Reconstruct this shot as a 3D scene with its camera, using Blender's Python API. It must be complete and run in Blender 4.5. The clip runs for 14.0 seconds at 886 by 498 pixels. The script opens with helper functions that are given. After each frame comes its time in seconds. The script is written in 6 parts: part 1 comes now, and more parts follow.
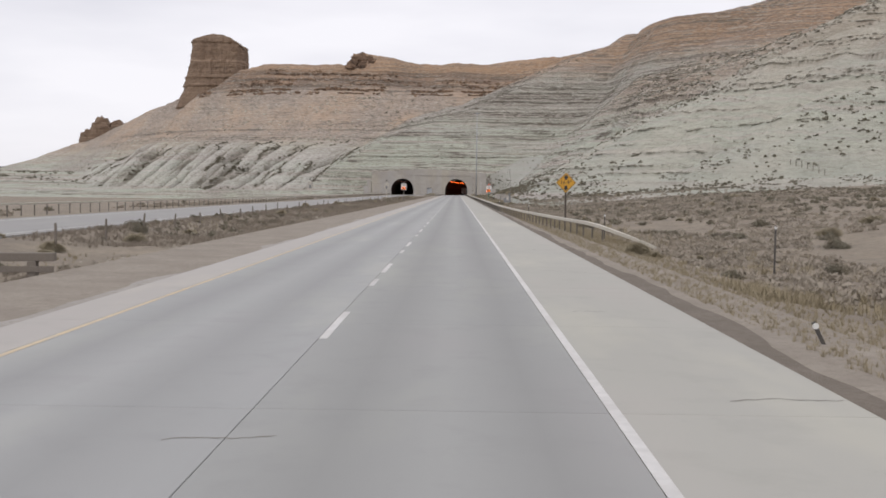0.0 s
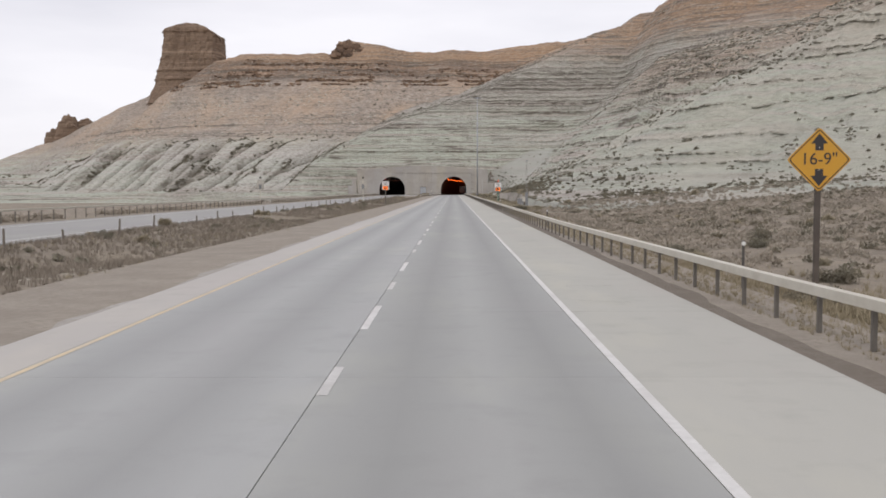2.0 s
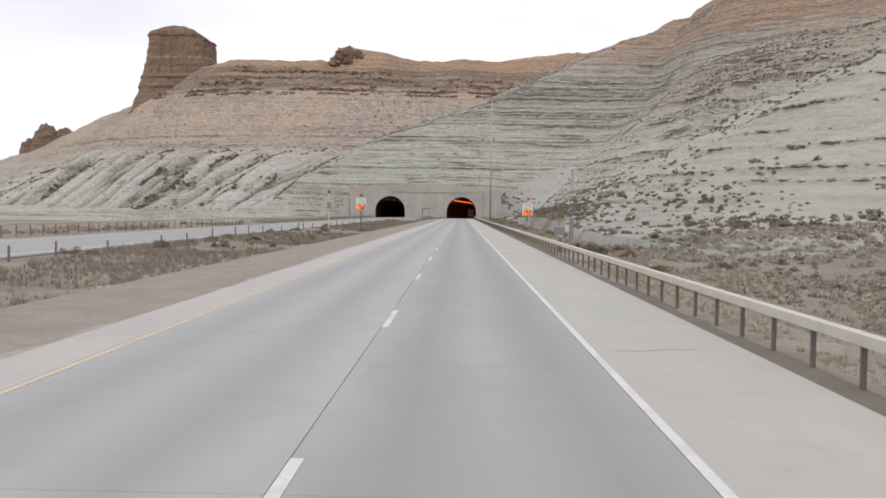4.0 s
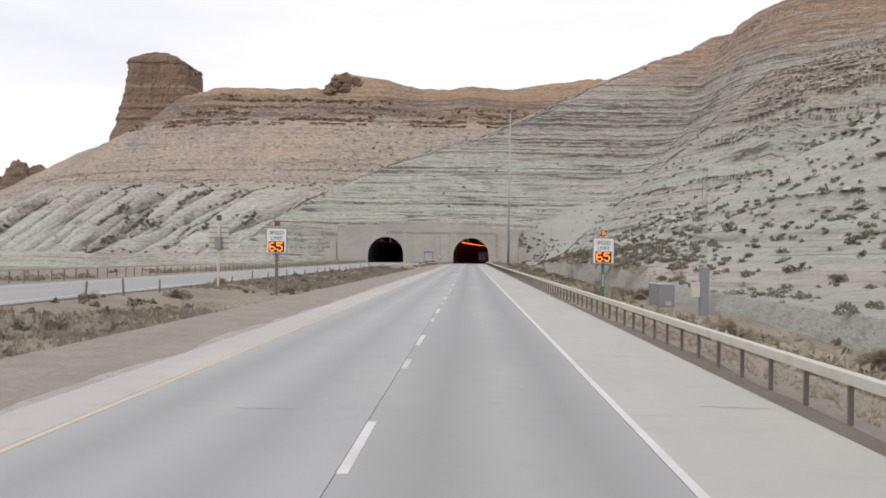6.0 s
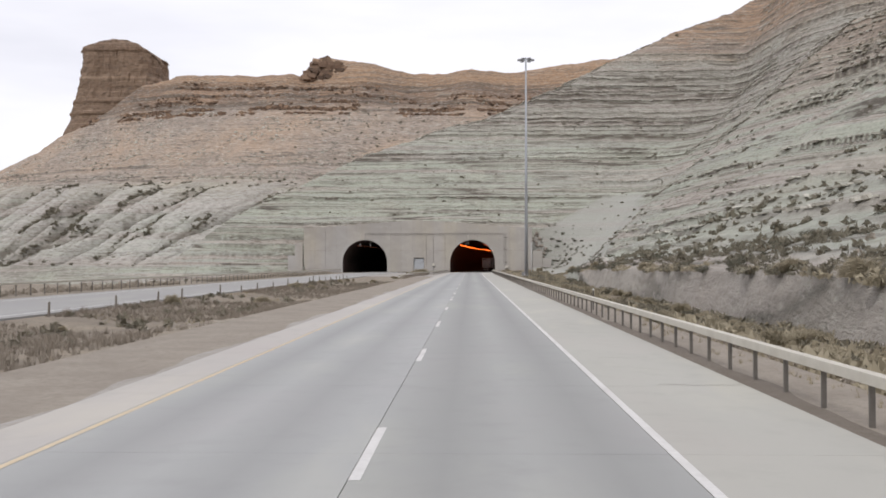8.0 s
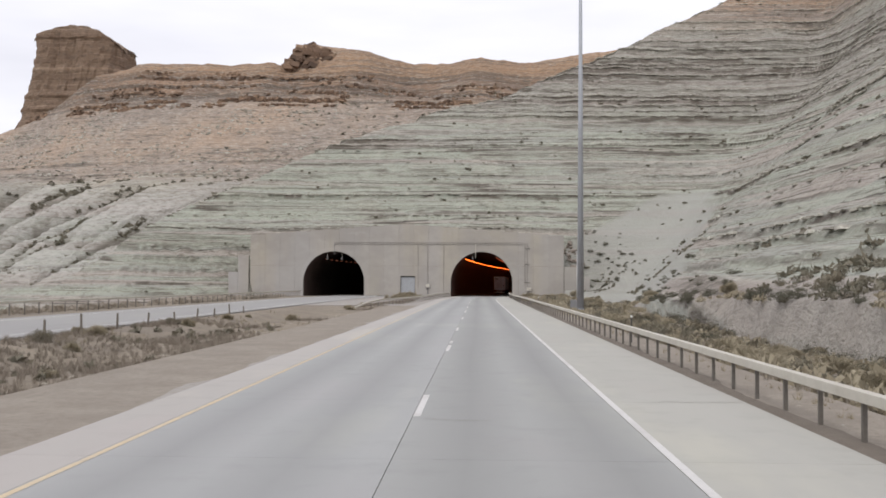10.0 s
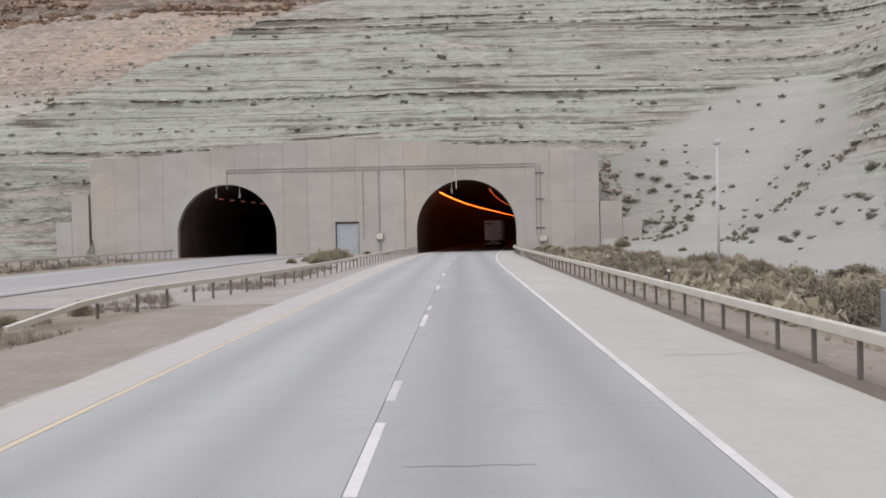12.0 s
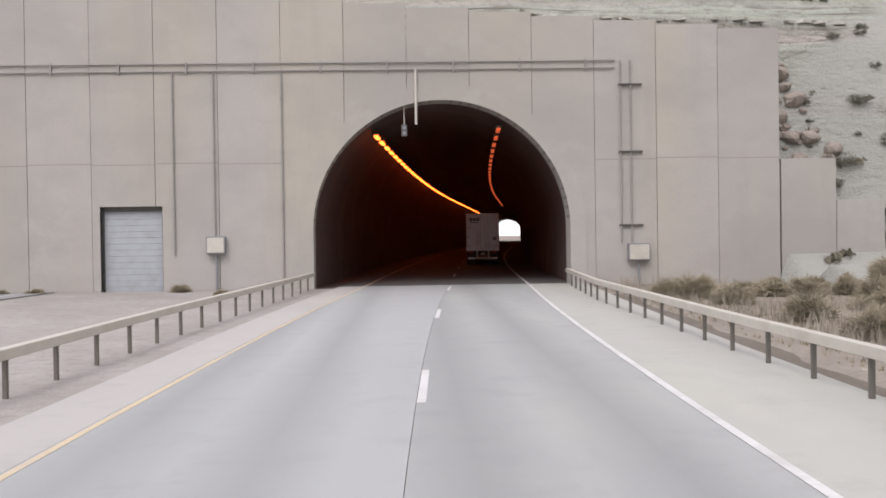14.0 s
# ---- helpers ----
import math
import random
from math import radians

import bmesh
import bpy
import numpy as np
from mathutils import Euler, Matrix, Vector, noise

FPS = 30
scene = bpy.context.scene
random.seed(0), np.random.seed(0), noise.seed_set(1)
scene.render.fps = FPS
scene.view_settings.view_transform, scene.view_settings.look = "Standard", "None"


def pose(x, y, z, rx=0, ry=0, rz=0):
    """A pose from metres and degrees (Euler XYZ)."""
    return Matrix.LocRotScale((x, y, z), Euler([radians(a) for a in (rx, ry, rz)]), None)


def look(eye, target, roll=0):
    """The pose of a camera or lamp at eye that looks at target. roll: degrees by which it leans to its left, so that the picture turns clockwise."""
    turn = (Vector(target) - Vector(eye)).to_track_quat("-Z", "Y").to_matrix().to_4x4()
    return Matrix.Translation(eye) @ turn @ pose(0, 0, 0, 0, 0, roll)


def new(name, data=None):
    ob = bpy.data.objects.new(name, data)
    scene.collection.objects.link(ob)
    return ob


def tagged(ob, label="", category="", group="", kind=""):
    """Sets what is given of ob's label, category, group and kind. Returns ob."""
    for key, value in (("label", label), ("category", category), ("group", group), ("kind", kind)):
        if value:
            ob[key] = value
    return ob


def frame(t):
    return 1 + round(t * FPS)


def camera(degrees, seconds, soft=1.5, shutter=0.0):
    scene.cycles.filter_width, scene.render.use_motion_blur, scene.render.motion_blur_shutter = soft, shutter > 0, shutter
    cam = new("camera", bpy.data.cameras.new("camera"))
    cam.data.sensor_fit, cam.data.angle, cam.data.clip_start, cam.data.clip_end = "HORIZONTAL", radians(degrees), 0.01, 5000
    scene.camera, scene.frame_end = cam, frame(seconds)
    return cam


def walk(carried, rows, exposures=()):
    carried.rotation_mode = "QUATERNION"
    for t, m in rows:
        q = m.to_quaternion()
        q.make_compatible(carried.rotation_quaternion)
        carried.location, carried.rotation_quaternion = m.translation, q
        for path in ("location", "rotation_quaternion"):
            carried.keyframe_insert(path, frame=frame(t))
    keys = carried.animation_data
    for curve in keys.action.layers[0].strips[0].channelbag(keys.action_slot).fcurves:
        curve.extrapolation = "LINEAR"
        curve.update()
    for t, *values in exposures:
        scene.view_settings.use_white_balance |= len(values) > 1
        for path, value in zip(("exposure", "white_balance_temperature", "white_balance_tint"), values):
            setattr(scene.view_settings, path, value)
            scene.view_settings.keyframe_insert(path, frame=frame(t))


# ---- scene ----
# The camera rides in a vehicle along the right-hand lane: seconds, x, y, z, yaw, pitch, roll.
cam = camera(48.29, 14.0, soft=1.7)
ROWS = [
    (0.0, 0.148, -51.853, 2.259, 0.804, -3.361, -0.673),
    (0.5, 0.043, -35.815, 2.287, 0.871, -3.394, -0.403),
    (1.0, -0.143, -19.786, 2.282, 0.761, -3.419, -0.269),
    (1.5, -0.295, -3.807, 2.277, 0.647, -3.507, -0.251),
    (2.0, -0.361, 12.079, 2.312, 0.595, -3.415, 0.161),
    (4.5, -0.443, 91.966, 2.253, 1.254, -1.382, -1.314),
    (5.0, -0.506, 108.208, 2.267, 1.421, -0.493, -1.523),
    (5.5, -0.506, 124.681, 2.297, 1.452, 0.200, -1.428),
    (6.0, -0.529, 141.329, 2.329, 1.551, 0.425, -0.889),
    (6.5, -0.550, 158.195, 2.278, 1.608, 0.453, -0.316),
    (7.0, -0.571, 175.404, 2.281, 1.639, 0.508, 0.118),
    (9.5, -0.751, 263.634, 2.269, 1.704, 1.796, -0.203),
    (10.0, -0.790, 281.683, 2.309, 2.041, 2.039, -0.286),
    (10.5, -0.758, 299.970, 2.285, 2.977, 1.881, -0.166),
    (11.0, -0.762, 318.279, 2.329, 4.117, 1.555, 0.056),
    (11.5, -0.825, 336.481, 2.280, 2.581, 0.673, 0.593),
    (12.0, -0.847, 354.553, 2.259, 1.043, -0.915, 1.189),
    (12.5, -1.048, 372.576, 2.264, 0.005, -1.717, 1.299),
    (13.0, -1.093, 390.523, 2.237, -0.774, -1.836, 0.848),
    (13.5, -1.253, 408.463, 2.242, -1.128, -1.512, 0.384),
    (14.0, -1.597, 426.433, 2.303, -1.831, -0.740, 0.847),
]
# The camera opens up as less sky fills its picture.
EXPOSURES = [(0.0, 0.03, 6545, 13.5), (2.0, 0.06, 6545, 13.5), (4.5, 0.26, 6490, 13), (9.5, 0.24, 6500, 13), (10.5, 0.26, 6480, 13), (11.0, 0.39, 6390, 13.5), (11.5, 0.40, 6350, 14.5), (12.5, 0.38, 6350, 15), (13.0, 0.57, 6390, 16), (13.5, 0.56, 6410, 16), (14.0, 0.66, 6430, 16.5)]
walk(cam, [(t, pose(x, y, z, 90 + pitch, roll, yaw)) for t, x, y, z, yaw, pitch, roll in ROWS], EXPOSURES)

# ---- world and light: an overcast sky ----
world = bpy.data.worlds.new("overcast_sky")
scene.world = world
world.use_nodes = True
wn, wl = world.node_tree.nodes, world.node_tree.links
wn.clear()
w_out = wn.new("ShaderNodeOutputWorld")
w_bg = wn.new("ShaderNodeBackground")
w_sky = wn.new("ShaderNodeTexSky")
w_sky.sky_type, w_sky.sun_disc = "NISHITA", False
w_sky.sun_elevation, w_sky.sun_rotation = radians(48), radians(200)
w_gain = wn.new("ShaderNodeVectorMath")
w_gain.operation = "SCALE"
w_gain.inputs["Scale"].default_value = 0.10
w_tc = wn.new("ShaderNodeTexCoord")
w_map = wn.new("ShaderNodeMapping")
w_map.inputs["Scale"].default_value = (1.6, 1.6, 7.0)
w_noise = wn.new("ShaderNodeTexNoise")
w_noise.inputs["Scale"].default_value, w_noise.inputs["Detail"].default_value = 1.3, 5.0
w_ramp = wn.new("ShaderNodeValToRGB")
w_ramp.color_ramp.elements[0].position, w_ramp.color_ramp.elements[0].color = 0.32, (0.82, 0.83, 0.885, 1)
w_ramp.color_ramp.elements[1].position, w_ramp.color_ramp.elements[1].color = 0.62, (1.04, 1.045, 1.08, 1)
w_mix = wn.new("ShaderNodeMix")
w_mix.data_type = "RGBA"
w_mix.inputs["Factor"].default_value = 0.92
wl.new(w_tc.outputs["Generated"], w_map.inputs["Vector"])
wl.new(w_map.outputs["Vector"], w_noise.inputs["Vector"])
wl.new(w_noise.outputs["Fac"], w_ramp.inputs["Fac"])
wl.new(w_sky.outputs["Color"], w_gain.inputs[0])
wl.new(w_gain.outputs["Vector"], w_mix.inputs["A"])
wl.new(w_ramp.outputs["Color"], w_mix.inputs["B"])
wl.new(w_mix.outputs["Result"], w_bg.inputs["Color"])
w_bg.inputs["Strength"].default_value = 0.92
wl.new(w_bg.outputs["Background"], w_out.inputs["Surface"])

sun = new("sun", bpy.data.lights.new("sun", "SUN"))
sun.data.energy, sun.data.angle, sun.data.color = 0.9, radians(20), (1.0, 0.97, 0.92)
sun.matrix_world = look((-60, -160, 190), (0, 0, 0))


# ---- materials ----
def socket_mix(nt, fac, a, b, mode="MIX"):
    m = nt.nodes.new("ShaderNodeMix")
    m.data_type, m.blend_type = "RGBA", mode
    for key, val in (("Factor", fac), ("A", a), ("B", b)):
        s = m.inputs[key]
        if key in "AB":
            s = [i for i in m.inputs if i.name == key and i.type == "RGBA"][0]
        if isinstance(val, (int, float)):
            s.default_value = val
        elif isinstance(val, tuple):
            s.default_value = (*val[:3], 1)
        else:
            nt.links.new(val, s)
    return [o for o in m.outputs if o.type == "RGBA"][0]


def noise_node(nt, vec, scale, detail=4.0, rough=0.55):
    n = nt.nodes.new("ShaderNodeTexNoise")
    n.inputs["Scale"].default_value, n.inputs["Detail"].default_value, n.inputs["Roughness"].default_value = scale, detail, rough
    nt.links.new(vec, n.inputs["Vector"])
    return n.outputs["Fac"]


def ramp_node(nt, fac, stops):
    r = nt.nodes.new("ShaderNodeValToRGB")
    els = r.color_ramp.elements
    while len(els) < len(stops):
        els.new(0.5)
    for e, (p, c) in zip(els, stops):
        e.position = p
        e.color = (*c, 1) if isinstance(c, tuple) else (c, c, c, 1)
    nt.links.new(fac, r.inputs["Fac"])
    return r.outputs["Color"]


def math_node(nt, op, a, b=0.0, clamp=False):
    m = nt.nodes.new("ShaderNodeMath")
    m.operation, m.use_clamp = op, clamp
    for s, v in zip(m.inputs, (a, b)):
        if isinstance(v, (int, float)):
            s.default_value = v
        else:
            nt.links.new(v, s)
    return m.outputs[0]


def place_vec(nt, scale=(1, 1, 1), turn=(0, 0, 0)):
    g = nt.nodes.new("ShaderNodeNewGeometry")
    m = nt.nodes.new("ShaderNodeMapping")
    m.inputs["Scale"].default_value, m.inputs["Rotation"].default_value = scale, turn
    nt.links.new(g.outputs["Position"], m.inputs["Vector"])
    return m.outputs["Vector"]


def start(name, rough=0.9, metal=0.0):
    m = bpy.data.materials.new(name)
    m.use_nodes = True
    nt = m.node_tree
    b = nt.nodes["Principled BSDF"]
    b.inputs["Roughness"].default_value, b.inputs["Metallic"].default_value = rough, metal
    return m, nt, b


def bump_to(nt, b, height, strength=0.4, dist=0.05):
    n = nt.nodes.new("ShaderNodeBump")
    n.inputs["Strength"].default_value, n.inputs["Distance"].default_value = strength, dist
    nt.links.new(height, n.inputs["Height"])
    nt.links.new(n.outputs["Normal"], b.inputs["Normal"])


def plain(name, color, rough=0.6, metal=0.0, vary=0.18, scale=3.0, bump=0.15, dirt=(0.2, 0.17, 0.13), dirt_amount=0.25):
    """Paint, metal or concrete with grain, faint stains and a little relief."""
    m, nt, b = start(name, rough, metal)
    v = place_vec(nt)
    grain = noise_node(nt, v, scale * 6, 5)
    stain = noise_node(nt, v, scale * 0.7, 4)
    dark = tuple(c * (1 - vary) for c in color)
    col = socket_mix(nt, grain, dark, tuple(min(1, c * (1 + vary * 0.6)) for c in color))
    col = socket_mix(nt, math_node(nt, "MULTIPLY", ramp_node(nt, stain, [(0.45, 0.0), (0.75, 1.0)]), dirt_amount), col, dirt)
    nt.links.new(col, b.inputs["Base Color"])
    if bump:
        bump_to(nt, b, grain, bump, 0.01)
    return m


def glow(name, color, strength):
    m, nt, b = start(name, 0.5)
    b.inputs["Base Color"].default_value = (*color, 1)
    b.inputs["Emission Color"].default_value = (*color, 1)
    b.inputs["Emission Strength"].default_value = strength
    return m


def attr_node(nt, name):
    a = nt.nodes.new("ShaderNodeAttribute")
    a.attribute_name = name
    return a.outputs["Fac"]


def rock_material():
    """Flat-lying beds of pale grey-green and tan shale with thin dark courses and ledge shadows put into the colour,
    browner sandstone in the upper and outer parts.
    """
    m, nt, b = start("layered_rock", 0.95)
    level = attr_node(nt, "level")
    geo = nt.nodes.new("ShaderNodeNewGeometry")
    sep = nt.nodes.new("ShaderNodeSeparateXYZ")
    nt.links.new(geo.outputs["Position"], sep.inputs[0])
    z = sep.outputs["Z"]

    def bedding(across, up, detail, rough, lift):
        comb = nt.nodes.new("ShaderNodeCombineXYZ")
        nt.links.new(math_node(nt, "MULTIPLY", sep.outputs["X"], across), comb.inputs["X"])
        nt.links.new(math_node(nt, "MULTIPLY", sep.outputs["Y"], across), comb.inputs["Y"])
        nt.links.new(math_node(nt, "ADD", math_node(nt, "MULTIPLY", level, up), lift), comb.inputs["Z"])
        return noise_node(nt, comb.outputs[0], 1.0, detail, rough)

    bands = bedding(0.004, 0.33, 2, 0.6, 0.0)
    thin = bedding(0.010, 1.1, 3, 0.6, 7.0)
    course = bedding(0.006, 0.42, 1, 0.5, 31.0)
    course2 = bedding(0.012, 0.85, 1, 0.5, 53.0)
    patch = noise_node(nt, place_vec(nt, (0.06, 0.06, 0.06)), 1.0, 5)
    gaps = noise_node(nt, place_vec(nt, (0.11, 0.11, 0.3)), 1.0, 4, 0.65)
    crumbs = noise_node(nt, place_vec(nt, (0.55, 0.55, 1.5)), 1.0, 6, 0.7)
    gravel = noise_node(nt, place_vec(nt, (2.6, 2.6, 2.6)), 1.0, 4, 0.7)
    pale = ramp_node(nt, bands, [(0.28, (0.35, 0.31, 0.265)), (0.38, (0.45, 0.42, 0.36)), (0.44, (0.375, 0.398, 0.328)), (0.50, (0.45, 0.474, 0.388)), (0.55, (0.385, 0.395, 0.345)), (0.61, (0.48, 0.435, 0.38)), (0.70, (0.37, 0.325, 0.29))])
    upper = math_node(nt, "MULTIPLY", math_node(nt, "SUBTRACT", math_node(nt, "ADD", level, math_node(nt, "MULTIPLY", patch, 10.0)), 40.0), 0.09, True)
    pale = socket_mix(nt, math_node(nt, "MULTIPLY", upper, 0.6), pale, (0.345, 0.31, 0.275))
    brown = ramp_node(nt, bands, [(0.30, (0.34, 0.25, 0.18)), (0.45, (0.47, 0.35, 0.25)), (0.55, (0.41, 0.305, 0.22)), (0.68, (0.48, 0.37, 0.27))])
    tan = math_node(nt, "ADD", attr_node(nt, "tan"), math_node(nt, "MULTIPLY", math_node(nt, "SUBTRACT", patch, 0.5), 0.7), True)
    col = socket_mix(nt, math_node(nt, "MULTIPLY", tan, 0.95), pale, brown)
    fans = noise_node(nt, place_vec(nt, (0.022, 0.014, 0.022), (0, 0, 0.35)), 1.0, 4, 0.6)
    col = socket_mix(nt, math_node(nt, "MULTIPLY", math_node(nt, "MULTIPLY", ramp_node(nt, fans, [(0.46, 0.0), (0.58, 1.0)]), attr_node(nt, "far")), 0.65), col, socket_mix(nt, crumbs, (0.40, 0.36, 0.32), (0.27, 0.235, 0.205)))
    col = socket_mix(nt, math_node(nt, "MULTIPLY", math_node(nt, "MULTIPLY", ramp_node(nt, fans, [(0.34, 1.0), (0.45, 0.0)]), tan), 0.6), col, (0.46, 0.325, 0.215))
    rust = socket_mix(nt, ramp_node(nt, thin, [(0.36, 0.0), (0.62, 1.0)]), (0.17, 0.095, 0.056), (0.47, 0.285, 0.16))
    high = math_node(nt, "ADD", math_node(nt, "MULTIPLY", math_node(nt, "SUBTRACT", z, 68.0), 0.06), math_node(nt, "MULTIPLY", math_node(nt, "SUBTRACT", patch, 0.5), 1.2), True)
    col = socket_mix(nt, math_node(nt, "MULTIPLY", high, 0.85), col, rust)
    tier = math_node(nt, "SUBTRACT", 1.0, math_node(nt, "MULTIPLY", math_node(nt, "ABSOLUTE", math_node(nt, "SUBTRACT", z, 81.0)), 0.09), True)
    tier = math_node(nt, "MULTIPLY", math_node(nt, "MULTIPLY", tier, 2.2, True), attr_node(nt, "far"))
    col = socket_mix(nt, math_node(nt, "MULTIPLY", tier, ramp_node(nt, noise_node(nt, place_vec(nt, (0.05, 0.05, 0.12)), 1.0, 5, 0.65), [(0.36, 0.85), (0.60, 0.15)])), col, (0.19, 0.125, 0.09))
    col = socket_mix(nt, math_node(nt, "MULTIPLY", tier, math_node(nt, "MULTIPLY", ramp_node(nt, bedding(0.012, 0.75, 3, 0.65, 17.0), [(0.46, 1.0), (0.53, 0.0)]), 0.92)), col, (0.10, 0.064, 0.043))
    col = socket_mix(nt, math_node(nt, "MULTIPLY", math_node(nt, "MULTIPLY", math_node(nt, "SUBTRACT", z, 90.0), 0.25, True), math_node(nt, "MULTIPLY", attr_node(nt, "far"), 0.6)), col, (0.42, 0.265, 0.155))
    col = socket_mix(nt, math_node(nt, "MULTIPLY", ramp_node(nt, thin, [(0.38, 1.0), (0.47, 0.0)]), 0.28), col, (0.22, 0.20, 0.165))
    wash = noise_node(nt, place_vec(nt, (0.026, 0.011, 0.02), (0, 0, -0.25)), 1.0, 5, 0.62)
    scree = ramp_node(nt, wash, [(0.38, (0.47, 0.335, 0.235)), (0.47, (0.43, 0.33, 0.25)), (0.53, (0.385, 0.31, 0.25)), (0.62, (0.335, 0.27, 0.22))])
    speck = noise_node(nt, place_vec(nt, (0.42, 0.26, 0.8)), 1.0, 5, 0.72)
    strewn = ramp_node(nt, wash, [(0.42, 0.15), (0.54, 1.0)])
    scree = socket_mix(nt, math_node(nt, "MULTIPLY", strewn, ramp_node(nt, speck, [(0.38, 0.9), (0.46, 0.0)])), scree, (0.135, 0.11, 0.09))
    scree = socket_mix(nt, math_node(nt, "MULTIPLY", strewn, ramp_node(nt, speck, [(0.56, 0.0), (0.64, 0.75)])), scree, (0.54, 0.49, 0.42))
    talus = math_node(nt, "MULTIPLY", attr_node(nt, "far"), math_node(nt, "MULTIPLY", math_node(nt, "SUBTRACT", math_node(nt, "ADD", z, math_node(nt, "MULTIPLY", patch, 14.0)), 36.0), 0.09, True))
    talus = math_node(nt, "MULTIPLY", talus, math_node(nt, "SUBTRACT", 1.0, math_node(nt, "MULTIPLY", math_node(nt, "SUBTRACT", z, 74.0), 0.25, True)))
    col = socket_mix(nt, math_node(nt, "MULTIPLY", talus, 0.85), col, scree)

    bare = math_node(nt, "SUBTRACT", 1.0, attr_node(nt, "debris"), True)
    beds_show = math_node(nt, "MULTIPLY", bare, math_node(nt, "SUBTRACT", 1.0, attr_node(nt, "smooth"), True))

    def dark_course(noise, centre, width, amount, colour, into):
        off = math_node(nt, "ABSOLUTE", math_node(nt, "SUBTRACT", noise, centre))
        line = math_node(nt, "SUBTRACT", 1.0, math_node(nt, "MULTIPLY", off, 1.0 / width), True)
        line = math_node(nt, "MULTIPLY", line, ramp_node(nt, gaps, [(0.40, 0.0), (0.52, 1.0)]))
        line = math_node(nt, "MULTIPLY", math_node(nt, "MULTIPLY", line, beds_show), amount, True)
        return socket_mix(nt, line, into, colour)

    # Thin darker beds, which also stand in for shadow lines under ledges.
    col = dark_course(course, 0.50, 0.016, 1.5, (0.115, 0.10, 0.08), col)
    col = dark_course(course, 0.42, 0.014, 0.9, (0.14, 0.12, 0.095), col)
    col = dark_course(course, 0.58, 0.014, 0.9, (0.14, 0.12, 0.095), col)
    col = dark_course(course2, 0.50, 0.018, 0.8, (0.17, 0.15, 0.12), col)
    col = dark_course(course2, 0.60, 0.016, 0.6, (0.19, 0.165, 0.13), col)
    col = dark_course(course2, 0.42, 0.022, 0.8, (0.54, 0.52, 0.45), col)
    # Dark shale colour on hard risers, doubling as the shadow under each ledge.
    ledge_shade = socket_mix(nt, gravel, (0.075, 0.062, 0.05), (0.20, 0.17, 0.135))
    col = socket_mix(nt, math_node(nt, "MULTIPLY", attr_node(nt, "shade_line"), 1.25, True), col, ledge_shade)
    stony = math_node(nt, "MULTIPLY", ramp_node(nt, crumbs, [(0.54, 0.0), (0.62, 1.0)]), math_node(nt, "ADD", math_node(nt, "MULTIPLY", bare, 0.40), 0.08))
    col = socket_mix(nt, stony, col, (0.17, 0.148, 0.115))
    col = socket_mix(nt, math_node(nt, "MULTIPLY", ramp_node(nt, gravel, [(0.50, 0.0), (0.62, 1.0)]), 0.30), col, (0.22, 0.20, 0.165))
    col = socket_mix(nt, math_node(nt, "MULTIPLY", ramp_node(nt, crumbs, [(0.34, 1.0), (0.44, 0.0)]), 0.5), col, (0.56, 0.53, 0.46))
    blocks = noise_node(nt, place_vec(nt, (0.35, 0.35, 1.9)), 1.0, 5, 0.75)
    rubbly = math_node(nt, "MULTIPLY", math_node(nt, "MULTIPLY", math_node(nt, "SUBTRACT", level, 24.0), 0.05, True), bare)
    rubbly = math_node(nt, "MAXIMUM", rubbly, math_node(nt, "MULTIPLY", attr_node(nt, "smooth"), 0.95))
    rubbly = math_node(nt, "MULTIPLY", rubbly, ramp_node(nt, patch, [(0.36, 0.25), (0.6, 1.0)]))
    col = socket_mix(nt, math_node(nt, "MULTIPLY", rubbly, math_node(nt, "MULTIPLY", ramp_node(nt, blocks, [(0.40, 1.0), (0.47, 0.0)]), 0.75)), col, (0.13, 0.11, 0.09))
    col = socket_mix(nt, math_node(nt, "MULTIPLY", rubbly, math_node(nt, "MULTIPLY", ramp_node(nt, blocks, [(0.56, 0.0), (0.63, 1.0)]), 0.6)), col, (0.56, 0.53, 0.47))
    cream = math_node(nt, "MULTIPLY", math_node(nt, "SUBTRACT", attr_node(nt, "smooth"), attr_node(nt, "far"), True), ramp_node(nt, patch, [(0.38, 0.2), (0.58, 0.65)]))
    col = socket_mix(nt, cream, col, (0.53, 0.52, 0.435))
    # Ribs paled and gullies darkened in colour: relief shading plus brush and wash.
    ribs = math_node(nt, "MULTIPLY", attr_node(nt, "rib"), ramp_node(nt, crumbs, [(0.36, 1.0), (0.60, 0.25)]))
    col = socket_mix(nt, math_node(nt, "MULTIPLY", ribs, 0.75), col, (0.56, 0.545, 0.50))
    bed = math_node(nt, "MULTIPLY", ramp_node(nt, attr_node(nt, "gully"), [(0.35, 0.0), (0.75, 1.0)]), ramp_node(nt, gaps, [(0.38, 0.25), (0.56, 1.0)]))
    col = socket_mix(nt, math_node(nt, "MULTIPLY", bed, 0.85), col, (0.165, 0.145, 0.115))
    loose = socket_mix(nt, gravel, (0.30, 0.297, 0.268), (0.385, 0.382, 0.348))
    loose = socket_mix(nt, math_node(nt, "MULTIPLY", ramp_node(nt, patch, [(0.42, 0.0), (0.62, 1.0)]), 0.5), loose, (0.30, 0.288, 0.255))
    col = socket_mix(nt, math_node(nt, "MULTIPLY", attr_node(nt, "debris"), 0.8), col, loose)
    nt.links.new(col, b.inputs["Base Color"])
    h = math_node(nt, "ADD", math_node(nt, "MULTIPLY", gravel, 0.5), math_node(nt, "MULTIPLY", crumbs, 0.9))
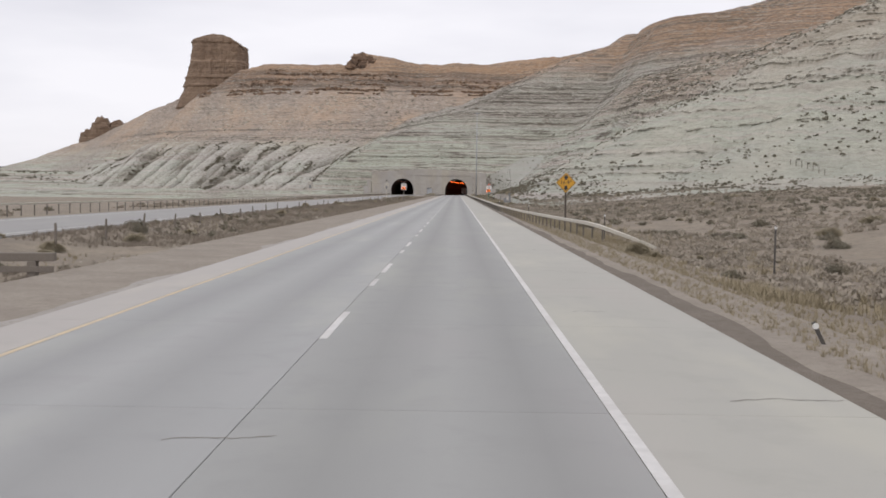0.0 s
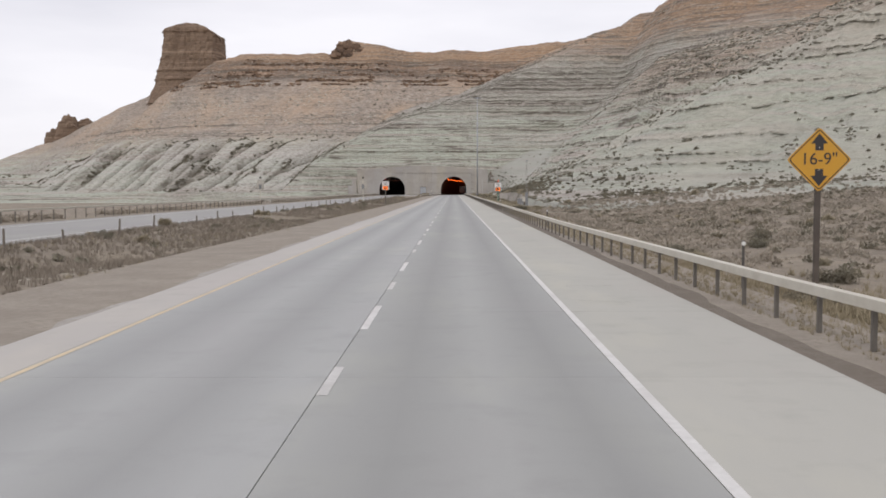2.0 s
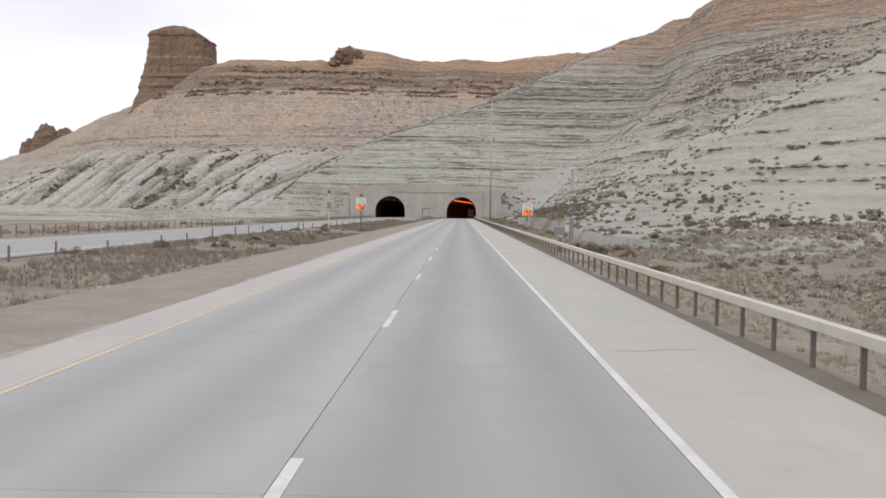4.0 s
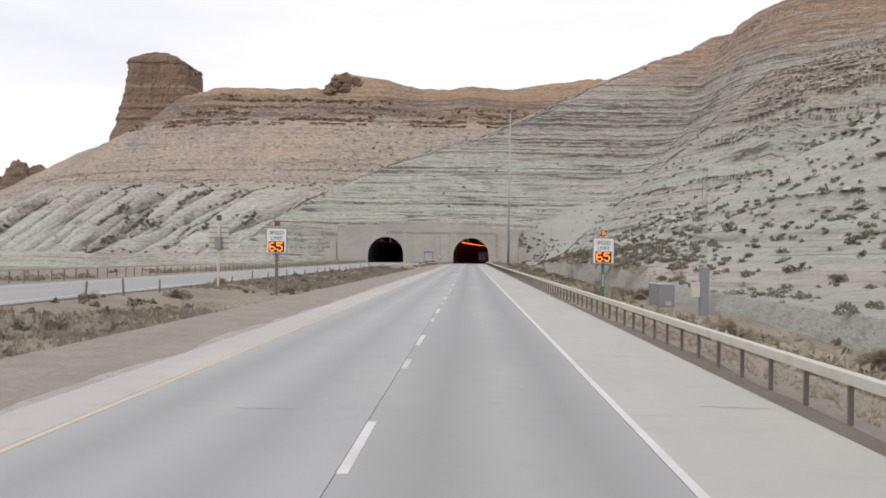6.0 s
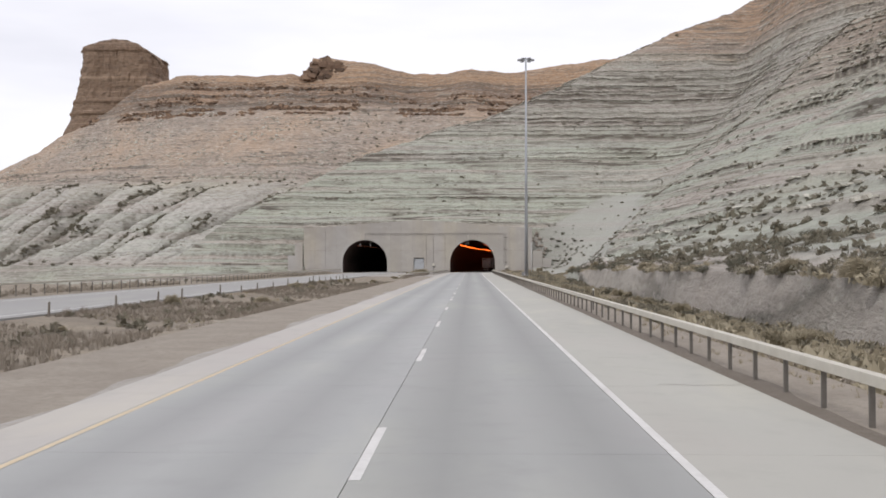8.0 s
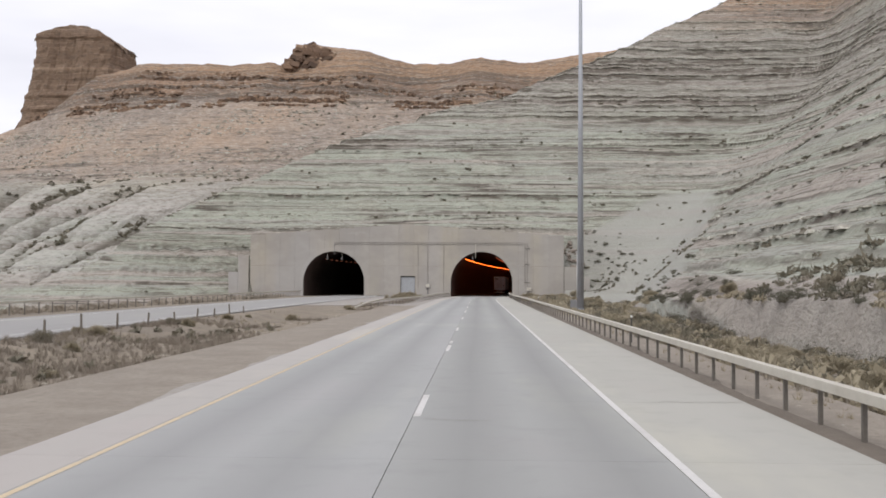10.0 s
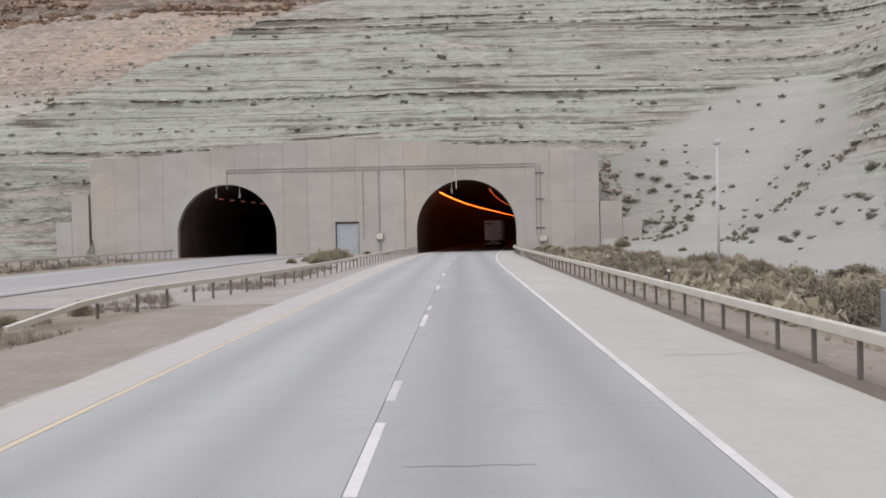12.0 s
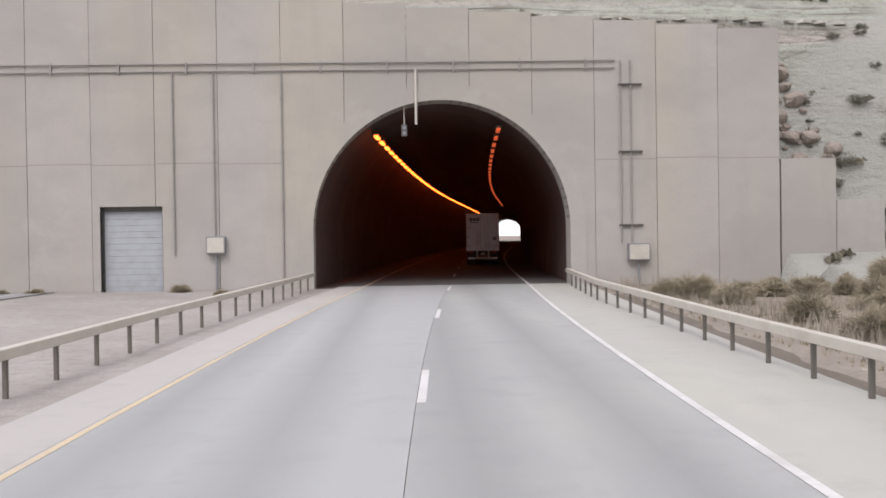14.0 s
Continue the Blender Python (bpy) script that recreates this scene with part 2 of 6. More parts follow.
    h = math_node(nt, "MULTIPLY", h, math_node(nt, "ADD", math_node(nt, "MULTIPLY", bare, 0.6), 0.4))
    bump_to(nt, b, h, 0.9, 0.9)
    return m


def soil_material(name, c1, c2, c3, scale=0.25, bump=0.6):
    m, nt, b = start(name, 0.97)
    v = place_vec(nt)
    big = noise_node(nt, v, scale, 5, 0.6)
    mid = noise_node(nt, v, scale * 9, 5, 0.65)
    small = noise_node(nt, v, scale * 60, 4, 0.7)
    col = socket_mix(nt, ramp_node(nt, big, [(0.38, 0.0), (0.62, 1.0)]), c1, c2)
    col = socket_mix(nt, math_node(nt, "MULTIPLY", ramp_node(nt, mid, [(0.48, 0.0), (0.68, 1.0)]), 0.8), col, c3)
    col = socket_mix(nt, math_node(nt, "MULTIPLY", ramp_node(nt, small, [(0.45, 0.0), (0.7, 1.0)]), 0.45), col, tuple(c * 0.5 for c in c1))
    nt.links.new(col, b.inputs["Base Color"])
    bump_to(nt, b, math_node(nt, "ADD", mid, small), bump, 0.08)
    return m


def pavement_material(name, base, warm=0.0, tracks=None):
    """Worn concrete or asphalt: blotches, fine aggregate, drips of oil along the wheel tracks."""
    m, nt, b = start(name, 0.85)
    v = place_vec(nt)
    blotch = noise_node(nt, place_vec(nt, (0.25, 0.05, 1)), 1.0, 5, 0.6)
    spot = noise_node(nt, v, 1.1, 5, 0.6)
    grit = noise_node(nt, v, 38.0, 3, 0.7)
    a = tuple(c * 0.80 for c in base)
    d = tuple(min(1, c * 1.1) for c in base)
    col = socket_mix(nt, blotch, a, d)
    col = socket_mix(nt, math_node(nt, "MULTIPLY", ramp_node(nt, spot, [(0.52, 0.0), (0.74, 1.0)]), 0.34), col, tuple(c * 0.62 for c in base))
    wide = noise_node(nt, place_vec(nt, (0.05, 0.012, 1)), 1.0, 3, 0.5)
    col = socket_mix(nt, math_node(nt, "MULTIPLY", ramp_node(nt, wide, [(0.42, 0.0), (0.6, 1.0)]), 0.22), col, tuple(c * 0.75 for c in base))
    col = socket_mix(nt, math_node(nt, "MULTIPLY", grit, 0.3), col, tuple(c * 0.7 for c in base))
    tint = noise_node(nt, place_vec(nt, (0.30, 0.09, 1)), 1.0, 4, 0.6)
    col = socket_mix(nt, math_node(nt, "MULTIPLY", ramp_node(nt, tint, [(0.52, 0.0), (0.66, 1.0)]), 0.35), col, (base[0] * 0.92, base[1] * 0.87, base[2] * 0.89))
    col = socket_mix(nt, math_node(nt, "MULTIPLY", ramp_node(nt, tint, [(0.34, 1.0), (0.47, 0.0)]), 0.40), col, (base[0] * 1.10, base[1] * 1.09, base[2] * 1.00))
    info = nt.nodes.new("ShaderNodeObjectInfo")
    col = socket_mix(nt, math_node(nt, "MULTIPLY", info.outputs["Random"], 0.10), col, tuple(c * 0.7 for c in base))
    if tracks:
        g = nt.nodes.new("ShaderNodeNewGeometry")
        sep = nt.nodes.new("ShaderNodeSeparateXYZ")
        nt.links.new(g.outputs["Position"], sep.inputs[0])
        x = math_node(nt, "ADD", sep.outputs["X"], math_node(nt, "MULTIPLY", math_node(nt, "SUBTRACT", blotch, 0.5), 0.35))
        worn = None
        for centre in tracks:
            dist = math_node(nt, "ABSOLUTE", math_node(nt, "SUBTRACT", x, centre))
            band = math_node(nt, "SUBTRACT", 1.0, math_node(nt, "MULTIPLY", dist, 1.15), True)
            worn = band if worn is None else math_node(nt, "MAXIMUM", worn, band)
        col = socket_mix(nt, math_node(nt, "MULTIPLY", math_node(nt, "MULTIPLY", worn, math_node(nt, "ADD", blotch, 0.4)), 0.75), col, tuple(c * 0.66 for c in base))
    nt.links.new(col, b.inputs["Base Color"])
    bump_to(nt, b, grit, 0.25, 0.006)
    return m


def concrete_material(name, base):
    """Weathered cast concrete: each panel a shade of its own, runs of dirt from the top, broad stains."""
    m, nt, b = start(name, 0.9)
    grain = noise_node(nt, place_vec(nt), 9.0, 5)
    broad = noise_node(nt, place_vec(nt, (0.10, 0.10, 0.16)), 1.0, 4, 0.6)
    runs = noise_node(nt, place_vec(nt, (0.9, 0.9, 0.09)), 1.0, 4, 0.6)
    hue = noise_node(nt, place_vec(nt, (0.16, 0.16, 0.03), (0, 0, 0.3)), 1.0, 2, 0.5)
    col = socket_mix(nt, grain, tuple(c * 0.92 for c in base), tuple(c * 1.06 for c in base))
    col = socket_mix(nt, math_node(nt, "MULTIPLY", ramp_node(nt, hue, [(0.36, 1.0), (0.48, 0.0)]), 0.6), col, (base[0] * 1.05, base[1] * 1.01, base[2] * 0.87))
    col = socket_mix(nt, math_node(nt, "MULTIPLY", ramp_node(nt, hue, [(0.50, 0.0), (0.62, 1.0)]), 0.6), col, (base[0] * 0.98, base[1] * 1.03, base[2] * 1.12))
    col = socket_mix(nt, math_node(nt, "MULTIPLY", ramp_node(nt, broad, [(0.44, 0.0), (0.62, 1.0)]), 0.55), col, tuple(c * 0.72 for c in base))
    col = socket_mix(nt, math_node(nt, "MULTIPLY", ramp_node(nt, runs, [(0.54, 0.0), (0.72, 1.0)]), 0.20), col, tuple(c * 0.66 for c in base))
    mottle = noise_node(nt, place_vec(nt, (0.45, 0.45, 0.6)), 1.0, 5, 0.65)
    col = socket_mix(nt, math_node(nt, "MULTIPLY", ramp_node(nt, mottle, [(0.50, 0.0), (0.66, 1.0)]), 0.30), col, (base[0] * 0.80, base[1] * 0.82, base[2] * 0.82))
    col = socket_mix(nt, math_node(nt, "MULTIPLY", ramp_node(nt, mottle, [(0.34, 1.0), (0.44, 0.0)]), 0.30), col, (base[0] * 1.12, base[1] * 1.12, base[2] * 1.13))
    info = nt.nodes.new("ShaderNodeObjectInfo")
    col = socket_mix(nt, math_node(nt, "MULTIPLY", info.outputs["Random"], 0.35), col, tuple(c * 0.80 for c in base))
    nt.links.new(col, b.inputs["Base Color"])
    bump_to(nt, b, grain, 0.2, 0.01)
    return m


def block_material(name, dark, mid, light):
    """Loose angular blocks, each of its own shade."""
    m, nt, b = start(name, 0.95)
    g = nt.nodes.new("ShaderNodeNewGeometry")
    grain = noise_node(nt, place_vec(nt), 2.2, 5, 0.65)
    col = ramp_node(nt, g.outputs["Random Per Island"], [(0.0, dark), (0.35, mid), (0.60, mid), (0.85, light)])
    col = socket_mix(nt, math_node(nt, "MULTIPLY", ramp_node(nt, grain, [(0.45, 0.0), (0.65, 1.0)]), 0.5), col, dark)
    nt.links.new(col, b.inputs["Base Color"])
    bump_to(nt, b, grain, 0.6, 0.06)
    return m


ROCK = rock_material()
LEDGE_BLOCK = block_material("pale_shale_block", (0.22, 0.20, 0.165), (0.43, 0.41, 0.35), (0.62, 0.60, 0.53))
RIM_BLOCK = block_material("rusty_sandstone_block", (0.085, 0.057, 0.04), (0.19, 0.125, 0.085), (0.35, 0.24, 0.16))
BOULDER = block_material("reddish_grey_boulder", (0.10, 0.08, 0.07), (0.19, 0.155, 0.13), (0.31, 0.265, 0.225))
BROWN_GRASS = plain("brown_matted_grass", (0.27, 0.23, 0.185), 0.95, vary=0.3, scale=0.8, bump=0, dirt=(0.17, 0.145, 0.11), dirt_amount=0.6)
DARK_SAGE = plain("dark_sagebrush_leaf", (0.13, 0.125, 0.09), 0.9, vary=0.4, scale=1.5, bump=0, dirt=(0.15, 0.12, 0.085), dirt_amount=0.6)
CONDUIT = plain("dull_conduit", (0.30, 0.285, 0.265), 0.7, 0.1)
SOIL = soil_material("dry_soil", (0.225, 0.19, 0.15), (0.31, 0.262, 0.20), (0.185, 0.155, 0.12))
PALE_GRAVEL = soil_material("pale_apron_gravel", (0.33, 0.305, 0.275), (0.39, 0.365, 0.335), (0.27, 0.245, 0.215), 0.35, 0.3)
GRAVEL = soil_material("shoulder_gravel", (0.27, 0.235, 0.195), (0.33, 0.29, 0.24), (0.23, 0.195, 0.158), 0.6, 0.4)
LANE = pavement_material("lane_concrete", (0.395, 0.400, 0.392), 0, (-3.2, -5.0))
OILED_LANE = pavement_material("oil_darkened_lane_concrete", (0.365, 0.369, 0.356), 0, (-0.95, 1.0))
SHOULDER = pavement_material("shoulder_concrete", (0.445, 0.437, 0.395))
FAR_LANE = pavement_material("far_carriageway_concrete", (0.335, 0.33, 0.318))
WHITE_PAINT = plain("white_road_paint", (0.62, 0.61, 0.59), 0.7, vary=0.2, scale=1.2, dirt=(0.42, 0.40, 0.38), dirt_amount=0.65)
WORN_PAINT = plain("worn_road_paint", (0.55, 0.54, 0.52), 0.75, vary=0.25, scale=1.5, dirt=(0.40, 0.39, 0.37), dirt_amount=0.9)
YELLOW_PAINT = plain("yellow_road_paint", (0.59, 0.48, 0.32), 0.7, vary=0.2, scale=1.2, dirt=(0.42, 0.38, 0.33), dirt_amount=0.7)
JOINT = plain("joint_sealant", (0.20, 0.185, 0.17), 0.8)
CONCRETE = concrete_material("portal_concrete", (0.415, 0.39, 0.355))
CONCRETE_DARK = plain("stained_concrete", (0.28, 0.26, 0.23), 0.9, vary=0.12, scale=0.4, bump=0.2)
# Paving inside the bore: the tunnel's shade is put into its base colour.
SHADED_PAVING = pavement_material("shade_darkened_paving", (0.10, 0.095, 0.09))
# Lining colour carries the bore's shade and the lamps' red glow.
SHADED_LINING = plain("shade_tinted_lining", (0.088, 0.054, 0.046), 0.85, vary=0.25, scale=0.5)
STEEL = plain("galvanised_steel", (0.56, 0.53, 0.46), 0.55, 0.25, vary=0.12, scale=2.0, dirt=(0.36, 0.32, 0.26), dirt_amount=0.4)
WOOD_POST = plain("weathered_wood", (0.19, 0.165, 0.14), 0.95, vary=0.3, scale=4.0)
DARK_METAL = plain("dark_metal", (0.09, 0.085, 0.08), 0.55, 0.4)
GREY_METAL = plain("grey_painted_metal", (0.24, 0.245, 0.255), 0.55, 0.2)
SIGN_YELLOW = plain("yellow_sign_sheet", (0.60, 0.31, 0.028), 0.45, vary=0.06, bump=0, dirt_amount=0.08)
SIGN_WHITE = plain("white_sign_sheet", (0.70, 0.70, 0.68), 0.45, vary=0.06, bump=0, dirt_amount=0.1)
BLACK = plain("black_sign_paint", (0.035, 0.03, 0.03), 0.5, vary=0.1, bump=0, dirt_amount=0)
GREEN_PAINT = plain("green_post_sheet", (0.04, 0.16, 0.10), 0.6)
LED_BOARD = plain("unlit_display_board", (0.02, 0.015, 0.015), 0.4, bump=0, dirt_amount=0)
LED = glow("lit_amber_diode", (1.0, 0.20, 0.015), 2.2)
BEACON = glow("lit_amber_lens", (1.0, 0.12, 0.03), 0.7)
SODIUM = glow("sodium_lamp", (1.0, 0.14, 0.016), 5.2)
TRAILER_WHITE = plain("white_trailer_paint", (0.78, 0.78, 0.78), 0.35, vary=0.05, bump=0, dirt=(0.5, 0.48, 0.45), dirt_amount=0.35)
RUBBER = plain("black_rubber", (0.025, 0.025, 0.025), 0.8)
CHROME = plain("polished_metal", (0.6, 0.6, 0.6), 0.25, 0.9, bump=0)
TAIL_RED = plain("red_lens", (0.35, 0.02, 0.02), 0.3, bump=0)
DOOR_GREY = plain("pale_roller_door", (0.40, 0.42, 0.44), 0.5, 0.2, vary=0.08, dirt_amount=0.3)
SAGE = plain("sagebrush_leaf", (0.19, 0.175, 0.13), 0.9, vary=0.45, scale=1.5, bump=0, dirt=(0.2, 0.16, 0.11), dirt_amount=0.7)
HAZE = plain("grey_brush_twig", (0.37, 0.325, 0.265), 0.95, vary=0.25, scale=0.3, bump=0, dirt=(0.22, 0.195, 0.16), dirt_amount=0.8)
RUSSET = plain("dry_brush_twig", (0.36, 0.315, 0.225), 0.95, vary=0.2, scale=0.6, bump=0, dirt=(0.25, 0.22, 0.155), dirt_amount=0.7)
STRAW = plain("dry_grass", (0.33, 0.28, 0.19), 0.95, vary=0.3, scale=1.2, bump=0, dirt=(0.24, 0.2, 0.12), dirt_amount=0.6)
PALE_STONE = plain("pale_loose_stone", (0.42, 0.39, 0.33), 0.95, vary=0.2, scale=2.0)


# ---- mesh helpers ----
def mesh_from(name, verts, faces, material, smooth=False):
    me = bpy.data.meshes.new(name)
    me.from_pydata(verts, [], faces)
    me.materials.append(material)
    if smooth:
        me.polygons.foreach_set("use_smooth", [True] * len(me.polygons))
    me.update()
    return me


def bm_box(bm, x0, x1, y0, y1, z0, z1, bevel=0.0, m=None):
    """Adds a box, bevelled if asked, to bm."""
    b = bmesh.new()
    bmesh.ops.create_cube(b, size=1.0)
    bmesh.ops.scale(b, vec=(x1 - x0, y1 - y0, z1 - z0), verts=b.verts)
    bmesh.ops.translate(b, vec=((x0 + x1) / 2, (y0 + y1) / 2, (z0 + z1) / 2), verts=b.verts)
    if bevel:
        bmesh.ops.bevel(b, geom=b.edges[:], offset=bevel, segments=2, affect="EDGES", profile=0.6)
    if m is not None:
        bmesh.ops.transform(b, matrix=m, verts=b.verts)
    tmp = bpy.data.meshes.new("tmp")
    b.to_mesh(tmp)
    b.free()
    bm.from_mesh(tmp)
    bpy.data.meshes.remove(tmp)
    return bm


def bm_rod(bm, a, b, r0, r1=None, sides=12):
    """Adds a tapered rod from a to b to bm."""
    a, b = Vector(a), Vector(b)
    r1 = r0 if r1 is None else r1
    t = (b - a).to_track_quat("Z", "Y").to_matrix().to_4x4()
    m = Matrix.Translation((a + b) / 2) @ t
    bmesh.ops.create_cone(bm, cap_ends=True, segments=sides, radius1=r0, radius2=r1, depth=(b - a).length, matrix=m)
    return bm


def part(name, bm, material, parent=None, label="", smooth=False):
    """Links bm as one mesh object, under parent if given."""
    me = bpy.data.meshes.new(name)
    bm.to_mesh(me)
    bm.free()
    me.materials.append(material)
    if smooth:
        me.polygons.foreach_set("use_smooth", [True] * len(me.polygons))
    ob = new(name, me)
    if parent is not None:
        ob.parent = parent
    return tagged(ob, label)


def empty(name, m, label, category, group="", kind=""):
    ob = new(name)
    ob.matrix_world = m
    return tagged(ob, label, category, group, kind)


def text_part(name, words, size, material, parent, m, label=""):
    """Lettering with a little thickness, as a mesh."""
    cu = bpy.data.curves.new("lettering", "FONT")
    cu.body, cu.size, cu.extrude, cu.align_x, cu.align_y = words, size, 0.004, "CENTER", "CENTER"
    tmp = new("lettering", cu)
    me = bpy.data.meshes.new_from_object(tmp)
    bpy.data.objects.remove(tmp)
    me.materials.clear()
    me.materials.append(material)
    ob = new(name, me)
    ob.parent, ob.matrix_local = parent, m
    return tagged(ob, label)


# ---- lie of the land ----
def lattice(ix, iy, seed):
    s = np.sin(ix * 127.1 + iy * 311.7 + seed * 74.7) * 43758.5453
    return s - np.floor(s)


def vnoise(x, y, seed=0.0):
    ix, iy = np.floor(x), np.floor(y)
    fx, fy = x - ix, y - iy
    fx, fy = fx * fx * (3 - 2 * fx), fy * fy * (3 - 2 * fy)
    a, b = lattice(ix, iy, seed), lattice(ix + 1, iy, seed)
    c, d = lattice(ix, iy + 1, seed), lattice(ix + 1, iy + 1, seed)
    return (a + (b - a) * fx) * (1 - fy) + (c + (d - c) * fx) * fy


def fbm(x, y, octaves=4, seed=0.0, gain=0.5):
    total, amp, norm = 0.0, 1.0, 0.0
    for k in range(octaves):
        total = total + amp * vnoise(x * 2 ** k, y * 2 ** k, seed + k)
        norm, amp = norm + amp, amp * gain
    return total / norm - 0.5


def ease(a, b, x):
    t = np.clip((x - a) / (b - a), 0, 1)
    return t * t * (3 - 2 * t)


def soft_max(a, b, k):
    h = np.clip(0.5 + 0.5 * (a - b) / k, 0, 1)
    return b + (a - b) * h + k * h * (1 - h)


PORTAL_Y = 472.0
WALL_X0, WALL_X1 = -44.985, 15.6
BORES = (-28.75, -0.16)


def bend(y):
    """Sideways shift of the road where it swings right into the tunnel."""
    y = np.asarray(y, float)
    approach = (np.clip(y, 417, 472) - 417) ** 2 / 1483.0
    bore = ((np.clip(y, 472, 560) - 395) ** 2 - 77.0 ** 2) / 2900.0
    return approach + bore + 0.1138 * np.maximum(y - 560, 0)


def near_slope(x, y):
    """The cut slope over the tunnel mouths and the hillside along the right of the road."""
    pull = np.interp(x, [-90, -68, -57, -50, -45.2, -44.2, 13.5, 14.8, 21, 26], [0, 1, 7.5, 10.2, 10.2, 0, 0, 9.5, 9.5, 2]) * (1 - ease(472.5, 478, y))
    back = 0.82 * (y - 462 - pull) + 2.4 * fbm(x / 30, y / 30, 3, 5) * ease(0, 20, y - 462)
    foot = np.interp(y, [60, 120, 160, 184, 198, 215, 232, 260, 340, 385, 430, 470, 500], [330, 150, 80, 47, 33, 20, 15, 11.5, 12, 15, 23, 27, 25])
    low = np.interp(y, [340, 400, 440, 470], [0.38, 0.50, 0.95, 1.0])
    mid = np.interp(y, [220, 300, 383, 440], [0.48, 0.60, 0.74, 0.88])
    top = np.interp(y, [200, 300, 383, 440, 540], [0.42, 0.50, 0.74, 0.88, 1.15])
    d = x - foot + 10.0 * fbm(x / 42, y / 42, 3, 9) * ease(5, 45, x - foot)
    gully = 5.0 * np.clip(0.2 - np.abs(fbm(x / 110 + 3, (y + 0.35 * x) / 26, 3, 21)), 0, 1) / 0.2 * ease(8, 40, d) * (1 - ease(370, 405, y))
    bench = np.interp(y, [300, 400, 448, 482, 516, 545], [0.55, 0.40, 0.24, 0.55, 1.6, 1.7])
    right = low * np.minimum(d, 15) + mid * np.clip(d - 15, 0, 30) + top * np.clip(d - 45, 0, 21) + bench * np.maximum(d - 66, 0) - gully
    inland = ease(30, 62, x)
    right = right + inland * (4.5 * np.exp(-((y - 256) / 24) ** 2) - 3.5 * np.exp(-((y - 210) / 14) ** 2) - 8.0 * np.exp(-((y - 0.12 * (x - 60) - 322) / 19) ** 2))
    apron = 0.09 * (x - 15) - 3.5 * (1 - ease(122, 150, y)) - 4.0 * ease(290, 335, y)
    right = soft_max(right, np.minimum(apron, 7.0), 2.5)
    skirt = 0.09 * (x - 12) - 0.3 - 4.0 * (1 - ease(380, 400, y)) - 4.0 * ease(467, 470.5, y)
    right = soft_max(right, np.minimum(skirt, 2.0), 1.0)
    z = soft_max(back, right, 9.0)
    cap = np.interp(x, [-90, -78, -68, -48, -33, -20, -6, 4, 24, 41, 60, 97, 110, 126, 141, 160, 180, 330], [-6, 8, 17, 27, 34, 38.5, 43.5, 45.7, 54.4, 62.8, 72.5, 91, 100, 101, 101.5, 104, 109, 130])
    cap = cap + np.interp(x, [60, 84, 98, 118], [0.10, 0.09, 0.05, 0.045]) * (np.minimum(y, 625) - 505) - 0.1 * np.maximum(y - 625, 0) + 2.5 * fbm(x / 12, y / 12, 3, 31)
    return np.where(z < cap, z, cap + 0.05 * (z - cap))


def rills(x, y):
    """Narrow gullies that cross the lower slope aslant: 0 between them, 1 in their beds."""
    return np.clip(1 - np.abs(fbm((x - 0.62 * y) / 13, (y + 0.3 * x) / 150, 2, 14)) / 0.09, 0, 1)


def runnels(x, y):
    """Finer, more broken washes between the gullies."""
    bent = x - 0.62 * y + 3.0 * fbm(x / 18, y / 18, 2, 15)
    return np.clip(1 - np.abs(fbm(bent / 5.2, (y + 0.3 * x) / 34, 3, 16)) / 0.11, 0, 1)


def washed(x, y):
    """How far the lower slope beyond the far carriageway is cut by gullies."""
    d = y - np.interp(x, [-420, -300, -200, -138, -90, 0, 200], [650, 590, 535, 500, 492, 500, 520])
    return ease(2, 9, d) * (1 - ease(48, 74, d + 26 * fbm(x / 30, y / 30, 2, 19))) * (1 - ease(-72, -54, x))


def far_slope(x, y):
    """The long talus slope up to the rimrock, with the ridge that runs down behind the butte."""
    foot = np.interp(x, [-420, -300, -200, -138, -90, 0, 200], [650, 590, 535, 500, 492, 500, 520])
    d = y - foot
    z = 0.55 * np.minimum(d, 50) + 0.25 * np.clip(d - 50, 0, 60) + 0.50 * np.maximum(d - 110, 0) + 8.0 * fbm(x / 60, y / 60, 4, 3) * ease(10, 90, d)
    z = z - (6.0 * rills(x, y) + 1.9 * runnels(x, y)) * washed(x, y)
    ridge = np.interp(x, [-520, -370, -342, -310, -287, -269, -241, -215, -200, -180], [-20, 24.5, 34.5, 46, 57, 66, 78, 88, 104, 300])
    ridge = ridge - 0.33 * np.maximum(800 - y, 0) + 3.0 * fbm(x / 14, y / 14, 3, 8)
    rim = np.interp(x, [-205, -180, -163, -148, -138, -111, -85, -60, -12, 20, 53, 79, 109, 140], [71, 82, 92, 95.5, 96.5, 96, 96.8, 97, 97.8, 98.6, 102.5, 105, 111, 115]) + np.interp(x, [-84, -79, -76, -72, -61, -51, -36, -10], [0, 4.0, 8.0, 9.0, 6.5, 5.0, 2.2, 0])
    step = 700 + 20 * fbm(x / 26, 0 * y, 2, 40)
    cliff = ease(step - 22, step + 14, y) * (rim - 76)
    top = np.minimum(np.minimum(z, 79) + cliff, rim + 0.02 * (y - step) + 0.7 * fbm(x / 14, y / 14, 3, 77))
    z = np.where(x > -205, top, np.minimum(z, 1e9))
    plain_edge = np.interp(x, [-75, -58], [-6.0, -2.0]) + 0.01 * np.minimum(y - 470, 0) - 3.0 * ease(-62, -52, x)
    return np.maximum(np.minimum(z, ridge), plain_edge)


